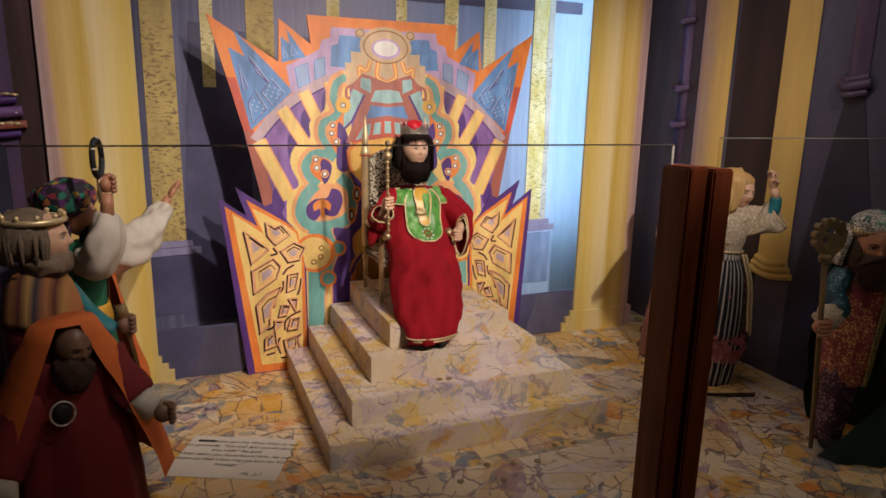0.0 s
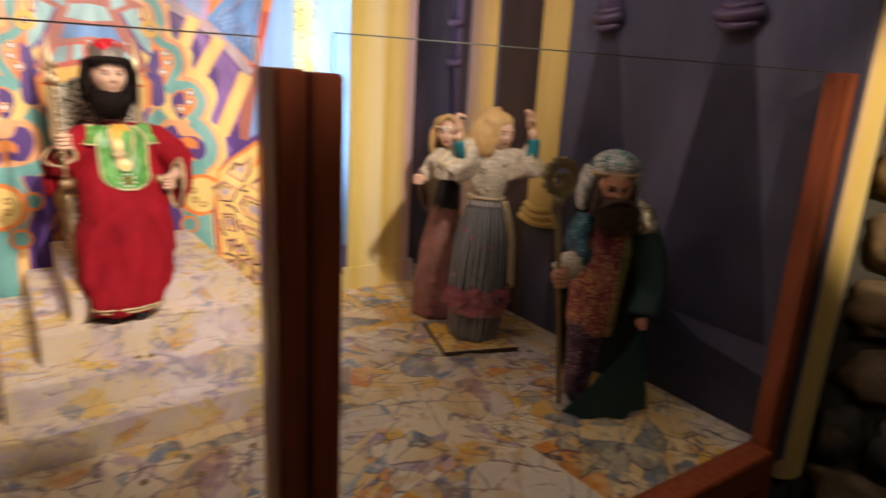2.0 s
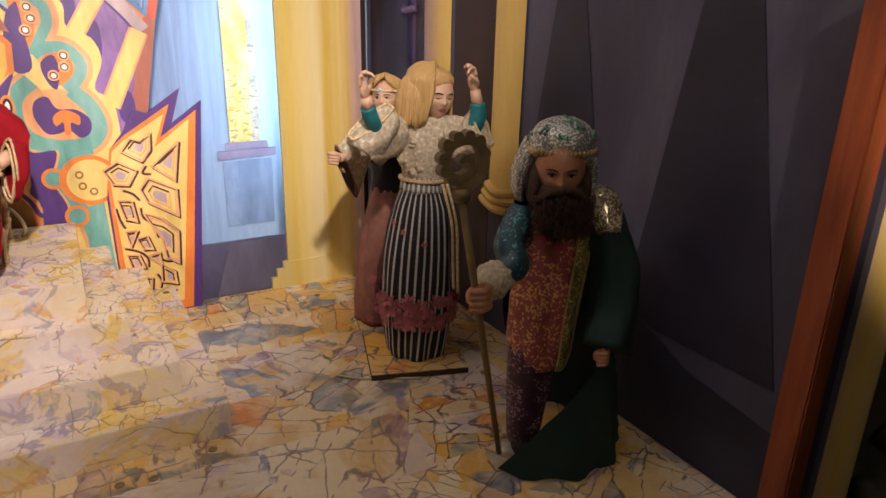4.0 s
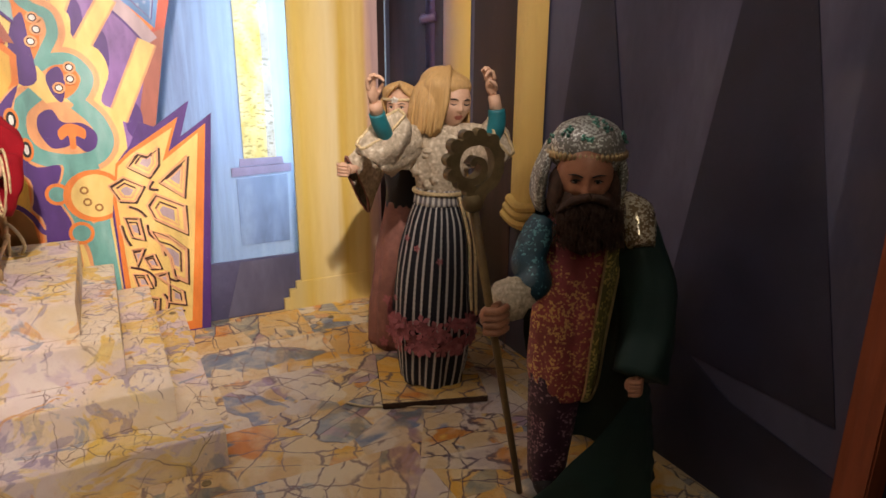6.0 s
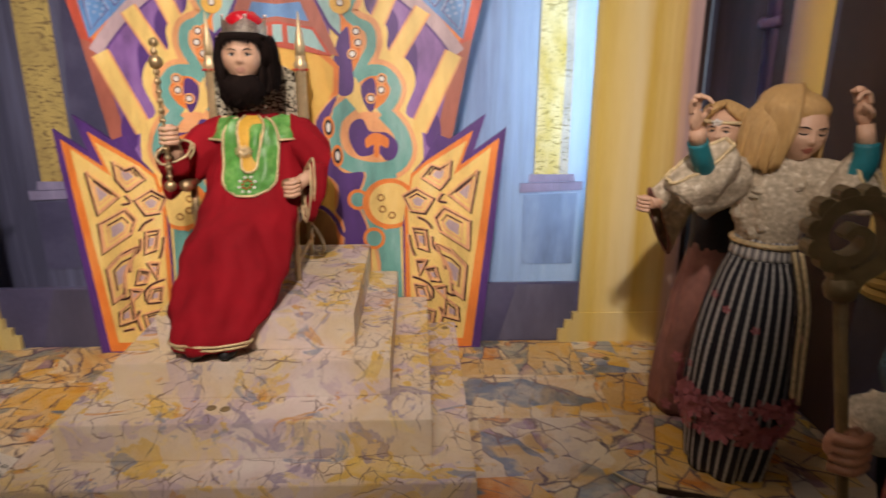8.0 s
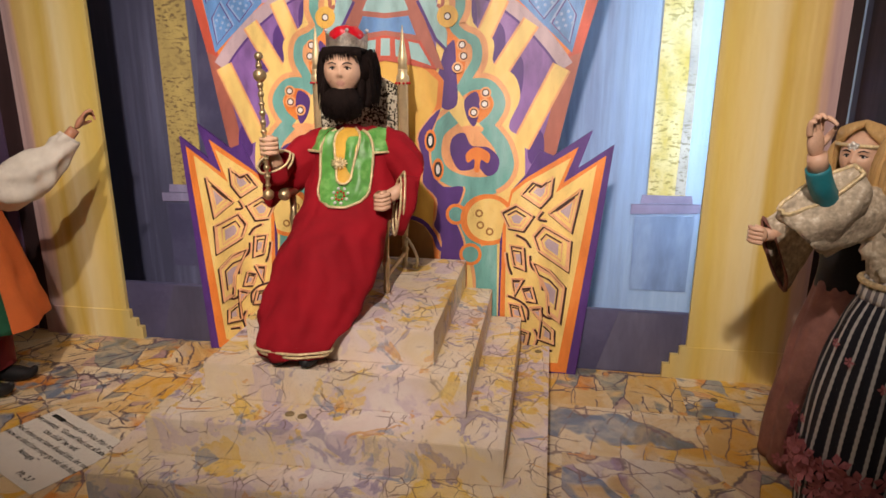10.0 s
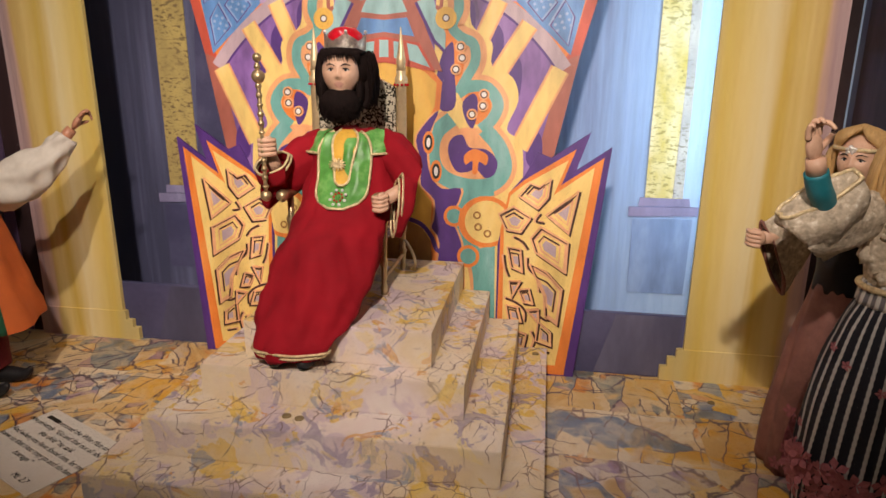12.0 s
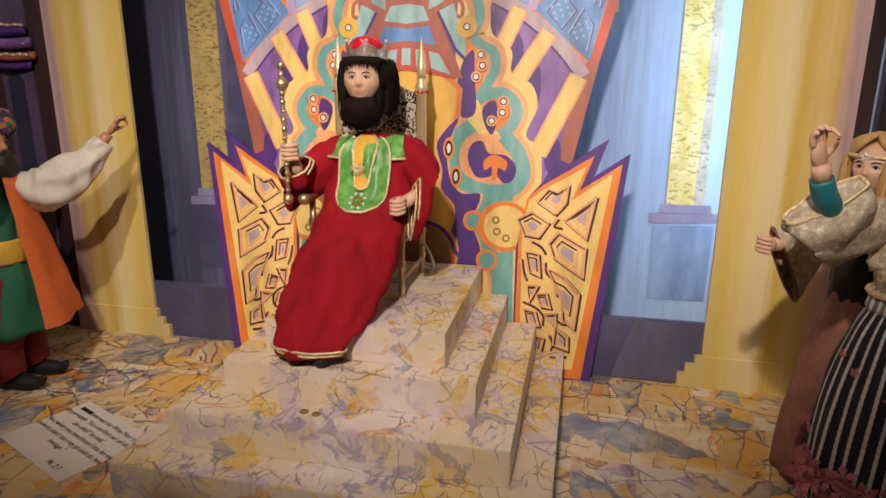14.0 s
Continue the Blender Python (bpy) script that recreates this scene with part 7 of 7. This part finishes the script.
for i in range(70):
    a = 6.283 * random.random()
    tube(bm, [(0.05 * math.cos(a), 0.01 + 0.05 * math.sin(a), 0.69), (0.064 * math.cos(a), 0.01 + 0.062 * math.sin(a), 0.65) if not -2.2 < a - 6.283 < -0.95 else (0.06 * math.cos(a), 0.05 * math.sin(a), 0.69), (0.06 * math.cos(a), 0.01 + 0.058 * math.sin(a), 0.6) if not -2.2 < a - 6.283 < -0.95 else (0.05 * math.cos(a), 0.045 * math.sin(a), 0.685)], [0.005, 0.006, 0.002], 6, 5, 3)
WAY = pose(-1.06, -0.66, 0.003, 0, 0, 84).inverted()
tube(bm, [WAY @ Vector(q) for q in ((-1.02, -0.62, 0.52), (-0.975, -0.6, 0.44), (-0.93, -0.6, 0.405))], [0.028, 0.028, 0.022], 11, 16, 5, 1, 0.08)
fist(bm, WAY @ Vector((-0.905, -0.6, 0.42)), 0.022, 3, (0, -1, 0))
turned(bm, (WAY @ Vector((-0.885, -0.6, 0.3)), WAY @ Vector((-0.91, -0.6, 0.47))), [(0, 0.006), (0.8, 0.008), (0.86, 0.014), (1, 0.012)], 12)
doll("crowned_doll", bm, MC, "grey-bearded crowned doll with woven striped collar", (-1.06, -0.66, 0.002), 84, (0, 5), 0.004)
cr = thing("crown", "narrow gold band crown on the grey-bearded doll", "crown", at=(-1.06, -0.66, 0.69))
bm = bmesh.new()
tube(bm, [(0.06 * math.cos(6.283 * i / 30), 0.06 * math.sin(6.283 * i / 30), 0.004) for i in range(31)], 0.007, 0, 8, 0)
for i in range(10):
    a = 6.283 * i / 10
    blob(bm, (0.06 * math.cos(a), 0.06 * math.sin(a), 0.015), (0.006, 0.006, 0.007), 0, sub=2)
part("band", bm, m_gold, cr, "", True)

# ---- small things on the stage floor ----
card = thing("text_card", "white printed paper card lying on the marble floor", "card", at=(-0.67, -0.569, 0.0015), turn=-24.5)
boxed("sheet", -0.1485, 0.1485, -0.105, 0.105, 0, 0.001, m_paper, card)
TEXT = ("           summoned the Wise Men to see", "him privately. \u201cGo and find out all about", "this child\u201d he said.", "\u201cAnd when you have found him, let me", "know so that I too may go and do him", "homage.\u201d")


def words(body, x, y, size, align="CENTER"):
    c = bpy.data.curves.new("text", "FONT")
    c.body, c.size, c.align_x, c.shear = body, size, align, 0.2
    c.materials.append(m_ink)
    c.extrude = 0.0001
    o = new("text", c)
    o.parent = card
    o.location = (x, y, 0.0016)
    return o


for i, body in enumerate(TEXT):
    words(body, 0, 0.07 - 0.0235 * i, 0.0195)
words("Mt. 2,7", 0.075, -0.088, 0.0195)
boxed("name_bar", -0.128, -0.078, 0.071, 0.082, 0.0012, 0.0017, m_ink, card)

coins = ((-0.078, -0.6, 0.157), (-0.05, -0.605, 0.157), (0.85, -0.1, 0), (-0.03, -0.84, 0), (0.11, -0.87, 0), (0.04, -0.86, 0), (-0.13, -0.89, 0), (0.2, -0.81, 0), (0.26, -0.82, 0), (-0.02, -0.92, 0), (0.38, -0.78, 0), (1.06, -0.78, 0), (0.4, -0.05, 0.0785))
first = None
for x, y, z in coins:
    if first is None:
        bm = bmesh.new()
        bmesh.ops.create_cone(bm, cap_ends=True, segments=20, radius1=0.0095, radius2=0.009, depth=0.0016)
        first = part("coin", bm, m_staffhead, None, "", False)
        tagged(first, "dull copper coin tossed onto the stage", "coin", "scattered coins")
        first.matrix_world = pose(x, y, z + (0.0012 if z else 0.002))
    else:
        copy_thing(first, pose(x, y, z + (0.0012 if z else 0.002)))

bm = bmesh.new()
tube(bm, [(0.72, -0.62, 0.004), (0.76, -0.66, 0.004), (0.82, -0.69, 0.004), (0.87, -0.715, 0.004), (0.9, -0.735, 0.006)], 0.003, 0, 8, 6)
cord = part("cord", bm, m_cream_cord, None, "", True)
tagged(cord, "cream electric cord lying beside the dancer's board", "cord")
bm = bmesh.new()
tube(bm, [(0.075, -0.1, 0.318), (0.085, -0.12, 0.34), (0.08, -0.14, 0.375), (0.06, -0.13, 0.4), (0.05, -0.1, 0.37)], 0.004, 0, 8, 6)
cord = part("cord", bm, m_cream_cord, None, "", True)
tagged(cord, "looped white electric cord behind the throne chair", "cord")

# ---- stones of the wall beside the case ----
rs = random.Random(11)
L = (B - A).length
z = -0.9
while z < 1.6:
    h = rs.uniform(0.11, 0.19)
    s = rs.uniform(0.0, 0.05)
    while s < min(L, 0.95):
        w = rs.uniform(0.12, 0.28)
        bm = bmesh.new()
        g = bmesh.ops.create_icosphere(bm, subdivisions=3, radius=1.0)
        ph = Vector((rs.random() * 20, rs.random() * 20, 0))
        cpos = A + along * (s + w / 2) + Vector((0, 0, z + h / 2))
        for v in g["verts"]:
            k = 1 + 0.32 * noise.noise(v.co * 1.6 + ph) + 0.22 * noise.noise(v.co * 4.5 + ph)
            q = Vector((math.copysign(abs(v.co.x) ** 0.7, v.co.x), v.co.y, math.copysign(abs(v.co.z) ** 0.7, v.co.z))) * k
            v.co = cpos + along * q.x * w * 0.45 + out * q.y * 0.045 + Vector((0, 0, q.z * h * 0.42))
        part("stone", bm, m_rockdark if rs.random() < 0.4 else m_rock, wall_stone, "", True)
        s += w
    z += h

# ---- pasted paper sheets of the stage floor ----
rs = random.Random(5)
sheet_mesh = {}


def paper_sheet(x, y, w, d, turn, z, m):
    key = (round(w, 2), round(d, 2), m.name)
    if key not in sheet_mesh:
        bm = bmesh.new()
        box(bm, -w / 2, w / 2, -d / 2, d / 2, 0.0, 0.0003)
        me = bpy.data.meshes.new("paper_sheet")
        bm.to_mesh(me)
        bm.free()
        me.materials.append(m)
        sheet_mesh[key] = me
    ob = new("paper_sheet", sheet_mesh[key])
    ob.parent = stage_floor
    ob.matrix_world = pose(x, y, z, 0, 0, turn)


LIFT = 0.0002
for j in range(7):
    y = 0.0 - 0.215 * (j + 0.5)
    x = -1.36 + rs.uniform(-0.12, 0.0) + 0.19
    while x < 1.2:
        m = m_sheetpale if (abs(x) < 0.45 and y < -0.6) or (0.25 < x < 0.9 and rs.random() < 0.85) else m_sheet
        xx = min(max(x, -1.13), 1.0)
        if not (abs(xx) < 0.2 and y > -0.6):
            paper_sheet(xx, max(y, -1.33), 0.42, 0.27, rs.uniform(-2.5, 2.5), LIFT, m)
            LIFT += 0.000012
        x += 0.37 + rs.uniform(-0.03, 0.02)
for x, y, turn in ((0.72, -0.62, 32), (0.95, -0.9, -28), (0.35, -1.08, 21), (-0.85, -0.5, -35), (-0.62, -0.9, 18)):
    paper_sheet(x, y, 0.3, 0.21, turn, LIFT, m_sheet)
    LIFT += 0.00002
